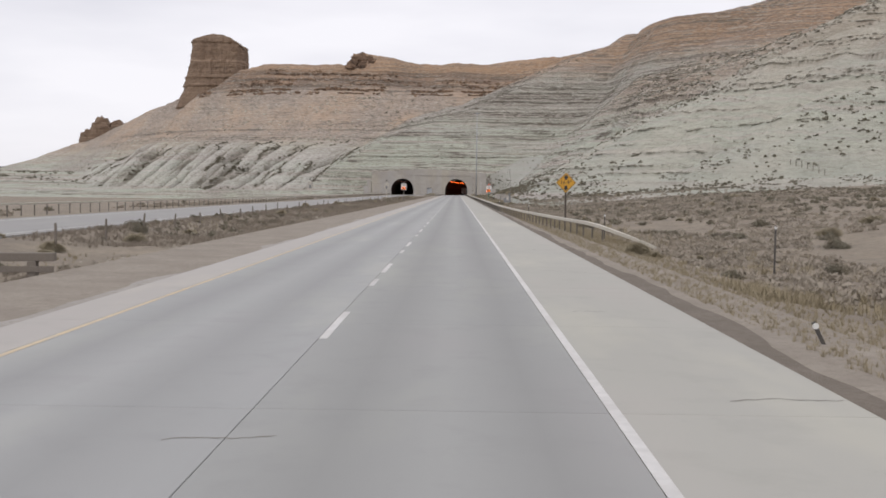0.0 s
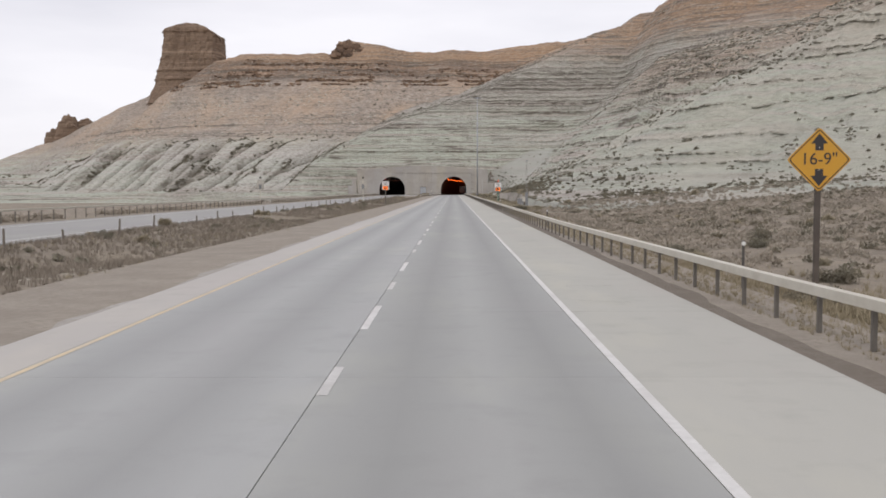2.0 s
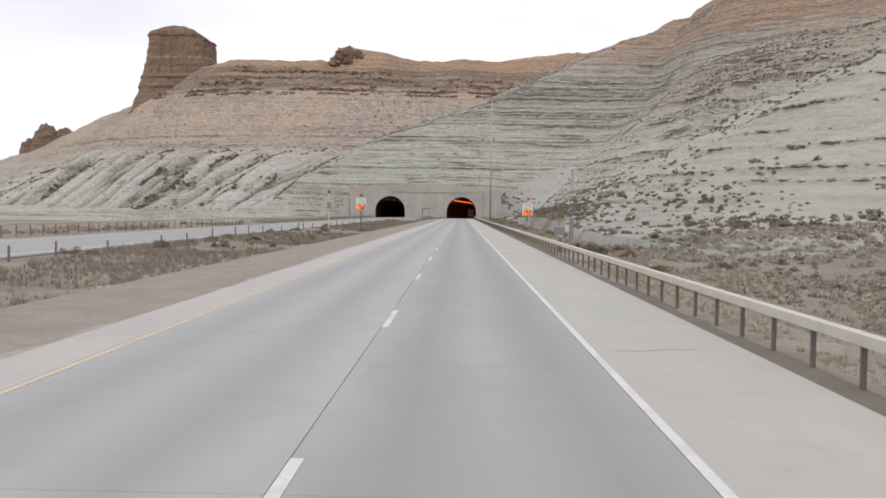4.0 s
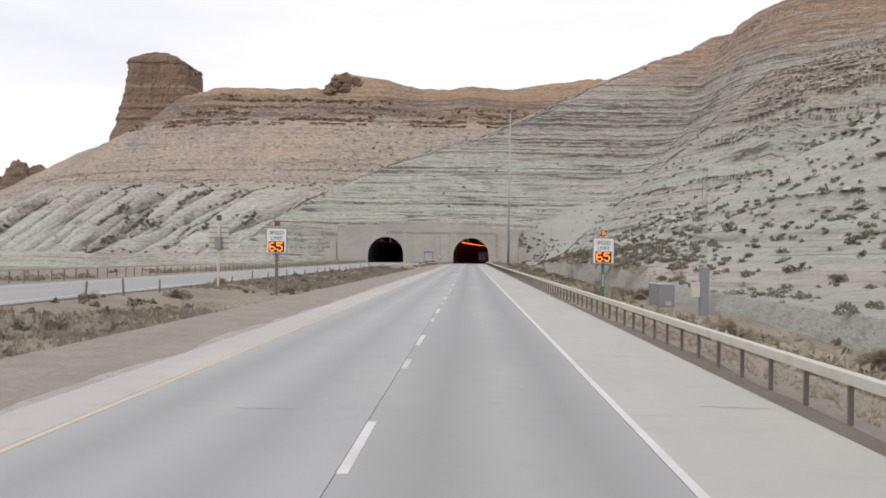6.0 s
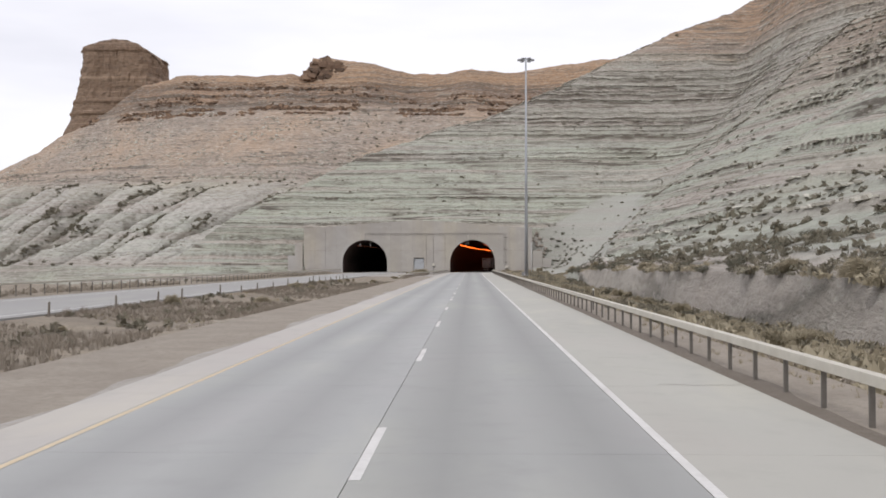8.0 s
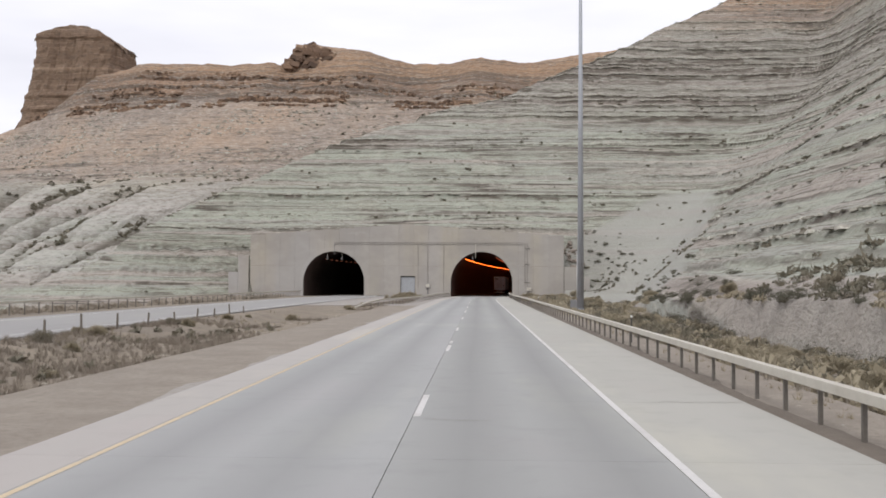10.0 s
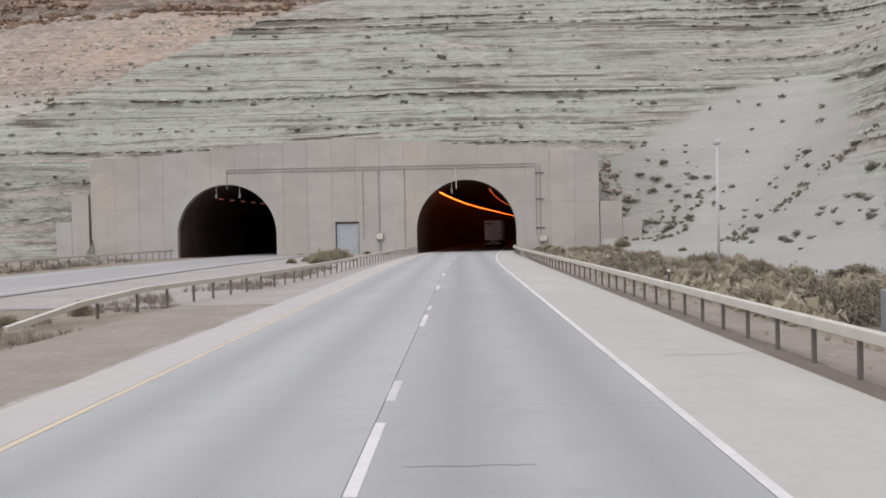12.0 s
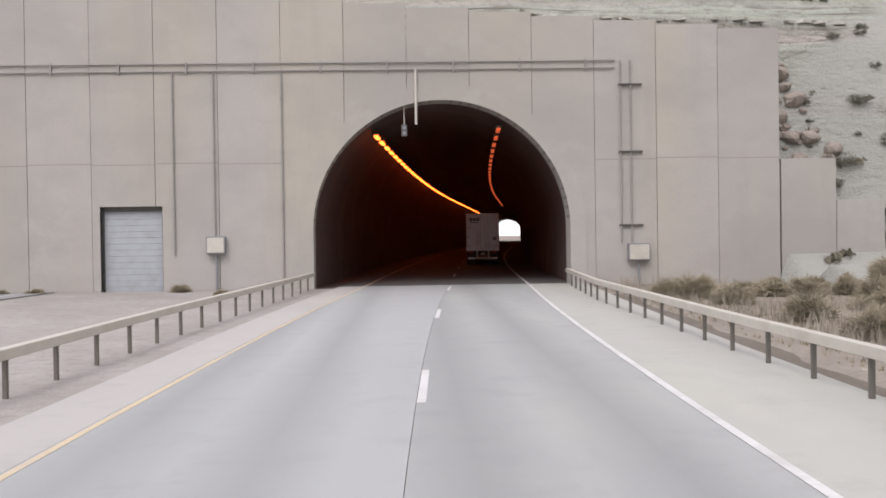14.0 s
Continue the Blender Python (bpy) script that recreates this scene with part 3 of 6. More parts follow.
BED_RNG = np.random.RandomState(11)
LOW_BEDS = [(0.0, 0.0), (2.4, 0.3), (5.0, 0.75), (7.4, 0.6), (9.5, 0.75), (11.6, 0.3), (13.4, 0.65), (15.0, 0.25), (16.1, 0.5), (17.9, 0.25), (19.2, 0.35), (20.9, 1.0), (22.6, 0.35), (24.0, 0.2), (25.6, 0.65), (27.2, 0.3), (28.8, 0.5), (30.4, 0.3), (32.0, 0.45), (33.6, 1.0), (35.2, 1.0), (36.8, 0.55), (38.8, 0.2), (41.7, 1.0), (43.2, 0.6), (45.0, 0.7)]
BEDS = np.concatenate([[b for b, h in LOW_BEDS], 45.0 + np.cumsum(BED_RNG.uniform(1.2, 3.4, 60))])
BED_TOP = np.concatenate([[h for b, h in LOW_BEDS], np.clip(BED_RNG.uniform(-0.1, 1.5, 60), 0.0, 1.0)])
HARD = np.concatenate([BED_TOP[1:], [0.5]])


def ledged(z, strength):
    """Pushes the slope into ledges at the bed boundaries: a sloping tread, then a steep riser where the bed is hard."""
    k = np.clip(np.searchsorted(BEDS, z, side="right") - 1, 0, len(BEDS) - 2)
    z0, z1, hard = BEDS[k], BEDS[k + 1], HARD[k]
    f = (z - z0) / (z1 - z0)
    rise, share = 0.16, 0.16 + 0.52 * hard * np.minimum(strength, 1.3)
    g = np.where(f < 1 - rise, f * (1 - share) / (1 - rise), 1 - share + (f - 1 + rise) * share / rise)
    # Mask for the painted shadow line near the top of each hard riser.
    shade_line = hard ** 2.2 * strength * ease(0.86, 0.93, f)
    return z0 + g * (z1 - z0), shade_line


def broken_up(x, y):
    """Stretches along which the dark ledge lines are masked by wash."""
    return ease(-0.05, 0.12, fbm(x / 17, y / 9, 3, 27))


def land(x, y):
    """Height of the hill, how tan it is, how far loose debris covers it and where hard beds get a painted ledge shadow.
    """
    near, far = near_slope(x, y), far_slope(x, y)
    z = np.maximum(near, far)
    on_far = ease(-1.5, 1.5, far - near)
    tan = ease(-7, 3, far - near + 6 * fbm(x / 9, y / 9, 3, 71)) * ease(14, 48, z)
    fan_top = np.interp(x, [15, 16, 26, 32, 39, 44, 48], [8, 10.3, 15.2, 18.8, 21.0, 21.8, 21.8]) + 2.5 * fbm(x / 7, y / 7, 3, 55)
    fan_edge = np.interp(y, [384, 415, 424, 437, 450, 474, 486, 500], [18, 24, 28.6, 32, 36.4, 45, 48, 48]) + 4 * fbm(x / 6, y / 6, 3, 56)
    debris = (1 - ease(-0.8, 0.8, z - fan_top)) * (1 - ease(-1.5, 2.0, x - fan_edge)) * ease(10, 12, x) * ease(384, 400, y)
    clay = (1 - ease(7, 16, z + 8 * fbm(x / 20, y / 20, 3, 57))) * (1 - ease(325, 360, y)) * ease(0, 4, x)
    debris = np.maximum(debris, 0.3 * clay)
    tan = np.maximum(tan, 0.6 * ease(50, 66, x) * (1 - ease(440, 475, y)) * ease(30, 55, z + 14 * fbm(x / 30, y / 30, 3, 73)))
    wob = z + 0.8 * fbm(x / 40, y / 40, 3, 61) + 0.12 * fbm(x / 5, y / 5, 2, 63)
    broken = np.clip(0.78 + 2.4 * fbm(x / 24, y / 24, 3, 17), 0, 1)
    far_beds = 0.22 + 0.75 * ease(30, 33, z) * (1 - ease(44, 48, z)) + 1.1 * ease(70, 78, z) * (1 - ease(88, 94, z))
    broken = np.maximum(broken, ease(68, 78, z) * on_far * np.clip(0.75 + 2 * fbm(x / 25, z / 4, 3, 18), 0, 1))
    natural = ease(52, 66, x) * (1 - ease(385, 412, y))
    strength = broken * (1 - debris) * (1 - on_far + on_far * far_beds) * (1 - 0.5 * natural * (1 - ease(28, 33, z) * (1 - ease(50, 56, z))))
    shelf = ease(60, 68, x) * (1 - ease(100, 112, x)) * ease(330, 346, y) * (1 - ease(412, 426, y)) * ease(26, 31, z) * (1 - ease(49, 53, z))
    strength = np.maximum(strength, 1.5 * shelf * np.clip(0.8 + 1.5 * fbm(x / 9, y / 9, 2, 29), 0, 1))
    stepped, shade_line = ledged(np.maximum(wob, 0), strength)
    z = np.where(wob > 0, z + (stepped - wob) * ease(2, 6, z), z)
    craggy = ease(66, 78, z) * on_far
    cut = (1 - on_far) * (1 - natural) * (1 - 0.6 * ease(40, 48, z))
    rubble = (1.1 - 0.8 * cut + 0.5 * craggy + 1.8 * natural) * fbm(x / 6, y / 6, 3, 91) + (0.8 - 0.5 * cut) * np.abs(fbm(x / 2.6, y / 2.6, 2, 95))
    z = z + rubble * ease(0, 4, z) * (1 - 0.75 * debris)
    edge = np.where(x < -206, 806, 770)
    z = np.where(y > edge, z - (y - edge) * 5.5, z)
    return z, tan, debris, shade_line * ease(1, 4, z) * (1 - 0.35 * broken_up(x, y)), wob, on_far, np.maximum(0.45 * on_far, 0.8 * ease(24, 44, x) * (1 - ease(320, 355, y)))


def spaced(stops):
    """Grid lines: (from, to, step) stretches joined into one rising row."""
    row = []
    for a, b, s in stops:
        row.append(np.linspace(a, b, max(1, int(round((b - a) / s))), endpoint=False))
    return np.concatenate(row + [[stops[-1][1]]])


def build_hillside():
    xs = spaced([(-480, -300, 4.0), (-300, -90, 1.3), (-90, 22, 0.75), (22, 90, 0.5), (90, 150, 1.0), (150, 330, 4.0)])
    ys = spaced([(110, 190, 1.6), (190, 440, 0.65), (440, 473.2, 0.8), (473.2, 535, 0.38), (535, 660, 0.9), (660, 725, 0.5), (725, 800, 3.0), (800, 840, 2.0)])
    gx, gy = np.meshgrid(xs, ys)
    z, tan, debris, shade_line, level, far, smooth = land(gx, gy)
    behind_wall = (gx > WALL_X0 + 0.3) & (gx < WALL_X1 - 0.3) & (gy < PORTAL_Y + 1.0)
    z = np.where(behind_wall, -1.5, z)
    bottom = np.where(gx < -50, -5.0, -1.5)
    z = np.maximum(z, bottom)
    nx, ny = len(xs), len(ys)
    verts = np.stack([gx.ravel(), gy.ravel(), z.ravel()], 1)
    i = (np.arange(ny - 1)[:, None] * nx + np.arange(nx - 1)[None, :]).ravel()
    quads = np.stack([i, i + 1, i + nx + 1, i + nx], 1)
    zq = verts[quads][:, :, 2]
    low = zq.max(1) < bottom.ravel()[quads].max(1) + 0.5
    bw = behind_wall.ravel()[quads]
    jump = bw.any(1) & (verts[quads][:, :, 1].max(1) > PORTAL_Y + 0.9)
    mid = verts[quads].mean(1)
    shift = bend(mid[:, 1]) - bend(PORTAL_Y)
    mouth = np.zeros(len(quads), bool)
    for c in BORES:
        mouth |= (np.abs(mid[:, 0] - c - shift) < 7.5) & (mid[:, 1] > 768) & (zq.min(1) < 11)
    quads = quads[~low & ~jump & ~mouth]
    used = np.unique(quads)
    back = np.full(len(verts), -1)
    back[used] = np.arange(len(used))
    me = bpy.data.meshes.new("hillside")
    me.vertices.add(len(used))
    me.vertices.foreach_set("co", verts[used].ravel())
    q = back[quads]
    me.loops.add(len(q) * 4)
    me.loops.foreach_set("vertex_index", q.ravel())
    me.polygons.add(len(q))
    me.polygons.foreach_set("loop_start", np.arange(0, len(q) * 4, 4))
    me.polygons.foreach_set("loop_total", np.full(len(q), 4))
    me.update(calc_edges=True)
    # Masks for the painted shade in gullies and painted light on ribs.
    gully = np.maximum(rills(gx, gy), 0.8 * runnels(gx, gy)) * washed(gx, gy) * far
    ribs = washed(gx, gy) * far * (1 - gully)
    for key, val in (("gully", gully), ("rib", ribs), ("tan", tan), ("debris", debris), ("shade_line", shade_line), ("level", level), ("far", far), ("smooth", smooth)):
        at = me.attributes.new(key, "FLOAT", "POINT")
        at.data.foreach_set("value", val.ravel()[used].astype(np.float32))
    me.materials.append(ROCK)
    me.validate()
    return tagged(new("hillside", me), "bare layered shale hillside with ledges and rimrock above the tunnels", "hillside", kind="structure")


hillside = build_hillside()


def ground_height(x, y):
    """Flat roadway, a shallow ditch on each side, uneven soil beyond."""
    z = np.full_like(x, -0.06)
    z = z - (0.55 + 0.55 * ease(150, 185, y) * (1 - ease(330, 365, y))) * ease(5.6, 11.5, x) * (1 - ease(15, 27, x))
    z = z - 0.40 * ease(9.0, 13.5, -x) * (1 - ease(15.5, 19, -x))
    rough = 0.5 * fbm(x / 4, y / 4, 4, 120) + 1.2 * fbm(x / 25, y / 25, 3, 121)
    side = ease(7, 12, x) + ease(9.5, 12.5, -x) * (1 - ease(16, 19, -x)) + ease(33, 42, -x)
    z = z + rough * np.clip(side, 0, 1) * 0.8
    flat = ease(368, 392, y) * (1 - ease(20, 24, x)) * ease(-60, -50, x)
    z = z * (1 - flat) - 0.06 * flat
    z = z - 3.6 * ease(38, 60, -x) * (1 - ease(420, 462, y) * (1 - ease(52, 75, -x)))
    z = z + 1.0 * ease(20, 40, x) * (1 - ease(120, 150, y)) + 3.0 * ease(16, 80, x) * (1 - ease(120, 160, y))
    return z


def build_ground():
    xs = spaced([(-4000, -400, 400.0), (-400, -60, 12.0), (-60, -36, 1.5), (-36, -18, 1.5), (-18, -7.5, 0.4), (-7.5, 5.0, 1.4), (5.0, 30, 0.5), (30, 120, 4.0), (120, 400, 30.0), (400, 4000, 400.0)])
    ys = spaced([(-3000, -200, 350.0), (-200, -60, 14.0), (-60, 472, 1.0), (472, 520, 4.0), (520, 4500, 500.0)])
    gx, gy = np.meshgrid(xs, ys)
    z = ground_height(gx, gy)
    nx, ny = len(xs), len(ys)
    verts = np.stack([gx.ravel(), gy.ravel(), z.ravel()], 1)
    i = (np.arange(ny - 1)[:, None] * nx + np.arange(nx - 1)[None, :]).ravel()
    quads = np.stack([i, i + 1, i + nx + 1, i + nx], 1)
    me = mesh_from("ground", verts.tolist(), quads.tolist(), SOIL, True)
    return tagged(new("ground", me), "dry brown soil with sparse grass and stones", "ground", kind="structure")


ground = build_ground()


# ---- roads ----
def strip(name, x0, x1, y0, y1, z, material, parent=None, shift=0.0, step=6.0, thick=0.0):
    """A ribbon of paving or paint that follows the road."""
    ys = np.linspace(y0, y1, max(2, int((y1 - y0) / step) + 1))
    off = bend(ys) + shift
    verts, faces = [], []
    for y, o in zip(ys, off):
        row = [(x0 + o, y, z), (x1 + o, y, z)]
        if thick:
            row += [(x1 + o, y, z - thick), (x0 + o, y, z - thick)]
        verts += row
    n = 4 if thick else 2
    for k in range(len(ys) - 1):
        a, b = k * n, (k + 1) * n
        if thick:
            for j in range(4):
                faces.append((a + j, a + (j + 1) % 4, b + (j + 1) % 4, b + j))
        else:
            faces.append((a, a + 1, b + 1, b))
    if thick:
        faces += [(0, 3, 2, 1), tuple(len(verts) - 4 + j for j in range(4))]
    ob = new(name, mesh_from(name, [tuple(map(float, v)) for v in verts], faces, material))
    if parent is not None:
        ob.parent = parent
    return ob


road = tagged(strip("road", -7.12, 4.52, -150, 826, -0.025, JOINT, thick=0.2), "two-lane grey concrete highway carriageway with wide right shoulder", "road", kind="structure")
far_road = tagged(strip("far_road", -30.6, -19.9, -150, 826, 0.03, FAR_LANE, thick=0.3), "pale concrete carriageway of the opposite direction", "road", kind="structure")
strip("far_edge_line", -20.9, -20.75, -150, 470, 0.036, WHITE_PAINT, far_road)
strip("far_edge_line", -29.0, -28.85, -150, 470, 0.036, WHITE_PAINT, far_road)

gravel_left = tagged(strip("gravel_verge", -10.6, -7.12, -150, 387.9, -0.035, GRAVEL, thick=0.3), "brown gravel verge beside the paving", "verge", kind="structure")
gravel_right = tagged(strip("gravel_verge", 4.51, 6.6, -150, 470, -0.04, GRAVEL, thick=0.3), "brown gravel verge under the guardrail", "verge", kind="structure")

def ragged_strip(name, x0, x1, y0, y1, z, material, wander, seed, label):
    """A ribbon of soil whose outer edge wanders."""
    ys = np.arange(y0, y1, 0.5)
    inner = np.full_like(ys, x0) + bend(ys)
    outer = x1 + bend(ys) + wander * 2 * fbm(ys / 3.1, 0 * ys + 2, 4, seed)
    n = len(ys)
    verts = [(float(a), float(b), z) for a, b in zip(inner, ys)] + [(float(a), float(b), z) for a, b in zip(outer, ys)]
    faces = [(k, n + k, n + k + 1, k + 1) for k in range(n - 1)]
    if x1 < x0:
        faces = [f[::-1] for f in faces]
    return tagged(new(name, mesh_from(name, verts, faces, material)), label, "ground", kind="structure")


EDGE_SOIL = soil_material("dark_edge_soil", (0.165, 0.138, 0.11), (0.20, 0.17, 0.138), (0.14, 0.115, 0.09), 0.8, 0.4)
ragged_strip("soil_edge", 4.515, 5.05, -150, 465, -0.033, EDGE_SOIL, 0.3, 611, "dark brown soil strip along the edge of the shoulder")
ragged_strip("soil_edge", -7.125, -7.35, -150, 387, -0.028, PALE_GRAVEL, 0.45, 613, "pale crumbled gravel along the edge of the paving")
apron = strip("gravel_apron", -19.85, -7.13, 388, 471.9, -0.03, PALE_GRAVEL, thick=0.2)
tagged(apron, "pale packed gravel between the carriageways before the tunnels", "ground", kind="structure")
SLAB = 6.6
LEFT_SHOULDER = pavement_material("left_shoulder_concrete", (0.47, 0.445, 0.415))
COLUMNS = [(-7.11, -5.99, LEFT_SHOULDER), (-5.985, -1.930, LANE), (-1.921, 1.742, OILED_LANE), (1.748, 4.51, SHOULDER)]


def slab_mesh(x0, x1, length, material):
    bm = bm_box(bmesh.new(), x0, x1, 0, length - 0.012, -0.15, 0.0, 0.008)
    me = bpy.data.meshes.new("slab")
    bm.to_mesh(me)
    bm.free()
    me.materials.append(material)
    return me


def build_slabs():
    for x0, x1, material in COLUMNS:
        me = slab_mesh(x0, x1, SLAB, material)
        for k in range(68):
            ob = new("slab", me)
            ob.parent, ob.location = road, (0, -55 + k * SLAB, 0)
        strip("paving", x0, x1, -150, -55.01, 0.0, material, road)
        strip("paving", x0, x1, -55 + 68 * SLAB, 473.0, 0.0, material, road, step=3.0, thick=0.1)
        # Past the mouth the same road turns darker in colour, as shade.
        strip("tunnel_paving", x0, x1, 473.01, 826, 0.0, SHADED_PAVING, road, thick=0.1)


strip("edge_line", 1.745, 1.87, -150, 800, 0.004, WHITE_PAINT, road)
strip("edge_line", -5.95, -5.85, -150, 800, 0.004, YELLOW_PAINT, road)


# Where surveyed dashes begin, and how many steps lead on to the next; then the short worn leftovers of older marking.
DASH_STARTS = [(-61.4, 3), (-24.8, 1), (-11.9, 1), (2.4, 1), (15.5, 1), (28.4, 1), (40.3, 5), (108.8, 1), (122.5, 1), (135.5, 1), (151.8, 1), (167.0, 1), (181.8, 1), (195.0, 1), (208.0, 5), (271.5, 1), (284.1, 1), (299.0, 1), (315.9, 1), (331.0, 1), (347.3, 1), (363.0, 1), (378.6, 1), (394.3, 1), (406.9, 2), (440.1, 24), (780.0, 0)]
DASHES = [a + (b - a) * k / n for (a, n), (b, _) in zip(DASH_STARTS, DASH_STARTS[1:]) for k in range(n)]
WORN_DASHES = [y - 5.3 for y in DASHES if -10 < y < 90 or 150 < y < 210] + [-28.6, -16.3, 276.6, 289.2, 320.3, 367.9, 383.6]


def build_dashes(starts, length, material):
    me = mesh_from("lane_dash", [(-0.065, 0, 0.004), (0.065, 0, 0.004), (0.065, length, 0.004), (-0.065, length, 0.004)], [(0, 1, 2, 3)], material)
    for y in starts:
        ob = new("lane_dash", me)
        heading = math.atan2(float(bend(y + 2) - bend(y)), 2.0)
        ob.parent, ob.location, ob.rotation_euler = road, (-1.855 + float(bend(y)), y, 0), (0, 0, -heading)


build_dashes(DASHES, 3.35, WHITE_PAINT)
build_dashes(WORN_DASHES, 1.8, WORN_PAINT)


# ---- the tunnel portal ----
BORE_R, BORE_LEG = 5.93, 2.65
PANEL = 2.885
DOOR = (-15.78, -12.95, 3.86)


def arch_top(u):
    """Height of the bore's lining at u metres from its middle."""
    return BORE_LEG + math.sqrt(max(0.0, BORE_R ** 2 - u * u)) if abs(u) < BORE_R else 0.0


def wall_top(x):
    return 13.9 - 2.25 * abs(x + 14.85) / 30.4


def panel_bmesh(x0, x1, y0, y1, top):
    """One cast panel of the head wall, cut out where a bore passes through it."""
    cuts = {x0, x1} | {d for d in DOOR[:2] if x0 < d < x1}
    for c in BORES:
        for k in range(-24, 25):
            u = c + BORE_R * math.sin(k / 24 * math.pi / 2)
            if x0 < u < x1:
                cuts.add(u)
    cuts = sorted(cuts)
    bm = bmesh.new()
    rows = []
    for x in cuts:
        def low_at(eps):
            for c in BORES:
                if abs(x + eps - c) < BORE_R - 1e-6:
                    return arch_top(x + eps - c)
            return DOOR[2] if DOOR[0] < x + eps < DOOR[1] else -0.5
        rows.append((x, low_at(-1e-4), low_at(1e-4)))
    for (xa, _, la), (xb, lb, _) in zip(rows, rows[1:]):
        mid = (xa + xb) / 2
        inside = any(abs(mid - c) < BORE_R for c in BORES)
        la, lb = (la, lb) if inside or DOOR[0] < mid < DOOR[1] else (-0.5, -0.5)
        v = [bm.verts.new(p) for p in ((xa, y0, la), (xb, y0, lb), (xb, y0, top), (xa, y0, top), (xa, y1, la), (xb, y1, lb), (xb, y1, top), (xa, y1, top))]
        for f in ((0, 1, 2, 3), (5, 4, 7, 6), (0, 4, 5, 1), (3, 2, 6, 7)):
            bm.faces.new([v[i] for i in f])
    ends = (rows[0][2], rows[-1][1])
    for x, low in ((x0, ends[0]), (x1, ends[1])):
        v = [bm.verts.new(p) for p in ((x, y0, low), (x, y1, low), (x, y1, top), (x, y0, top))]
        bm.faces.new(v)
    bmesh.ops.remove_doubles(bm, verts=bm.verts, dist=1e-4)
    bmesh.ops.recalc_face_normals(bm, faces=bm.faces)
    return bm


def build_portal():
    wall = part("wall_portal", panel_bmesh(WALL_X0 + 0.05, WALL_X1 - 0.05, PORTAL_Y + 0.06, PORTAL_Y + 1.0, 11.4), CONCRETE_DARK)
    tagged(wall, "tall tan concrete head wall with two arched tunnel mouths", "wall", kind="structure")
    for k in range(21):
        x0, x1 = WALL_X0 + k * PANEL + 0.012, WALL_X0 + (k + 1) * PANEL - 0.012
        y0 = PORTAL_Y - (0.0, 0.02, 0.008)[k % 3]
        part("panel", panel_bmesh(x0, x1, y0, PORTAL_Y + 0.055, wall_top((x0 + x1) / 2)), CONCRETE, wall)
        if not any(abs((x0 + x1) / 2 - c) < BORE_R + 2.2 for c in BORES):
            part("pour_joint", bm_box(bmesh.new(), x0 + 0.01, x1 - 0.01, y0 - 0.004, y0 + 0.03, 5.74 + 0.05 * (k % 2), 5.775 + 0.05 * (k % 2)), CONCRETE_DARK, wall)
        cap = bm_box(bmesh.new(), x0, x1, PORTAL_Y + 0.056, PORTAL_Y + 0.9, 11.2, wall_top((x0 + x1) / 2) - 0.01)
        part("panel_back", cap, CONCRETE, wall)
    for c in BORES:
        bm = bmesh.new()
        ring = []
        prof = [(-1, 0.0)] + [(math.cos(math.pi - a * math.pi / 40), math.sin(a * math.pi / 40)) for a in range(41)] + [(1, 0.0)]
        for j, (cx, sz) in enumerate(prof):
            leg = -0.4 if j in (0, len(prof) - 1) else BORE_LEG
            pts = []
            for r, y in ((BORE_R, PORTAL_Y - 0.05), (BORE_R + 0.75, PORTAL_Y - 0.05), (BORE_R + 0.75, PORTAL_Y + 0.05), (BORE_R, PORTAL_Y + 1.3)):
                z = leg + (r * sz if leg > 0 else 0)
                pts.append(bm.verts.new((c + cx * r, y, z)))
            ring.append(pts)
        for a, b in zip(ring, ring[1:]):
            for j in range(4):
                bm.faces.new((a[j], a[(j + 1) % 4], b[(j + 1) % 4], b[j]))
        bmesh.ops.recalc_face_normals(bm, faces=bm.faces)
        part("arch_ring", bm, CONCRETE, wall, "smooth concrete arch surround")
    for x0, x1, z1 in ((15.7, 18.3, 5.7), (18.33, 20.6, 3.75), (-47.4, -45.35, 7.7), (-49.3, -47.43, 4.5)):
        part("wing_wall", bm_box(bmesh.new(), x0, x1, PORTAL_Y + 0.1, PORTAL_Y + 0.8, -0.6, z1, 0.02), CONCRETE, wall)
    return wall


wall_portal = build_portal()


def build_tunnel(c):
    """The lined bore behind one mouth, curving right to daylight."""
    ys = np.concatenate([np.linspace(PORTAL_Y + 0.9, 540, 18), np.linspace(546, 826, 48)])
    prof = [(-1.0, -0.3)] + [(math.cos(math.pi - a * math.pi / 28), None, math.sin(a * math.pi / 28)) for a in range(29)] + [(1.0, -0.3)]
    verts, faces = [], []
    for y in ys:
        o = float(bend(y) - bend(PORTAL_Y))
        for p in prof:
            z = p[1] if len(p) == 2 else BORE_LEG + (BORE_R + 0.05) * p[2]
            verts.append((c + o + (BORE_R + 0.05) * p[0], float(y), z))
    n = len(prof)
    for k in range(len(ys) - 1):
        for j in range(n - 1):
            a = k * n + j
            faces.append((a, a + 1, a + n + 1, a + n))
    ob = new("tunnel_lining", mesh_from("tunnel_lining", verts, faces, SHADED_LINING, True))
    tagged(ob, "curved concrete tunnel lining tinted dark red-brown for shade and lamp glow", "tunnel", kind="structure")
    floor = strip("tunnel_floor", c - BORE_R, c + BORE_R, PORTAL_Y + 0.3, 826, -0.05, SHADED_LINING, shift=-float(bend(PORTAL_Y)))
    tagged(floor, "tunnel floor beside the carriageway, its colour darkened as shade", "floor", kind="structure")


for c in BORES:
    build_tunnel(c)


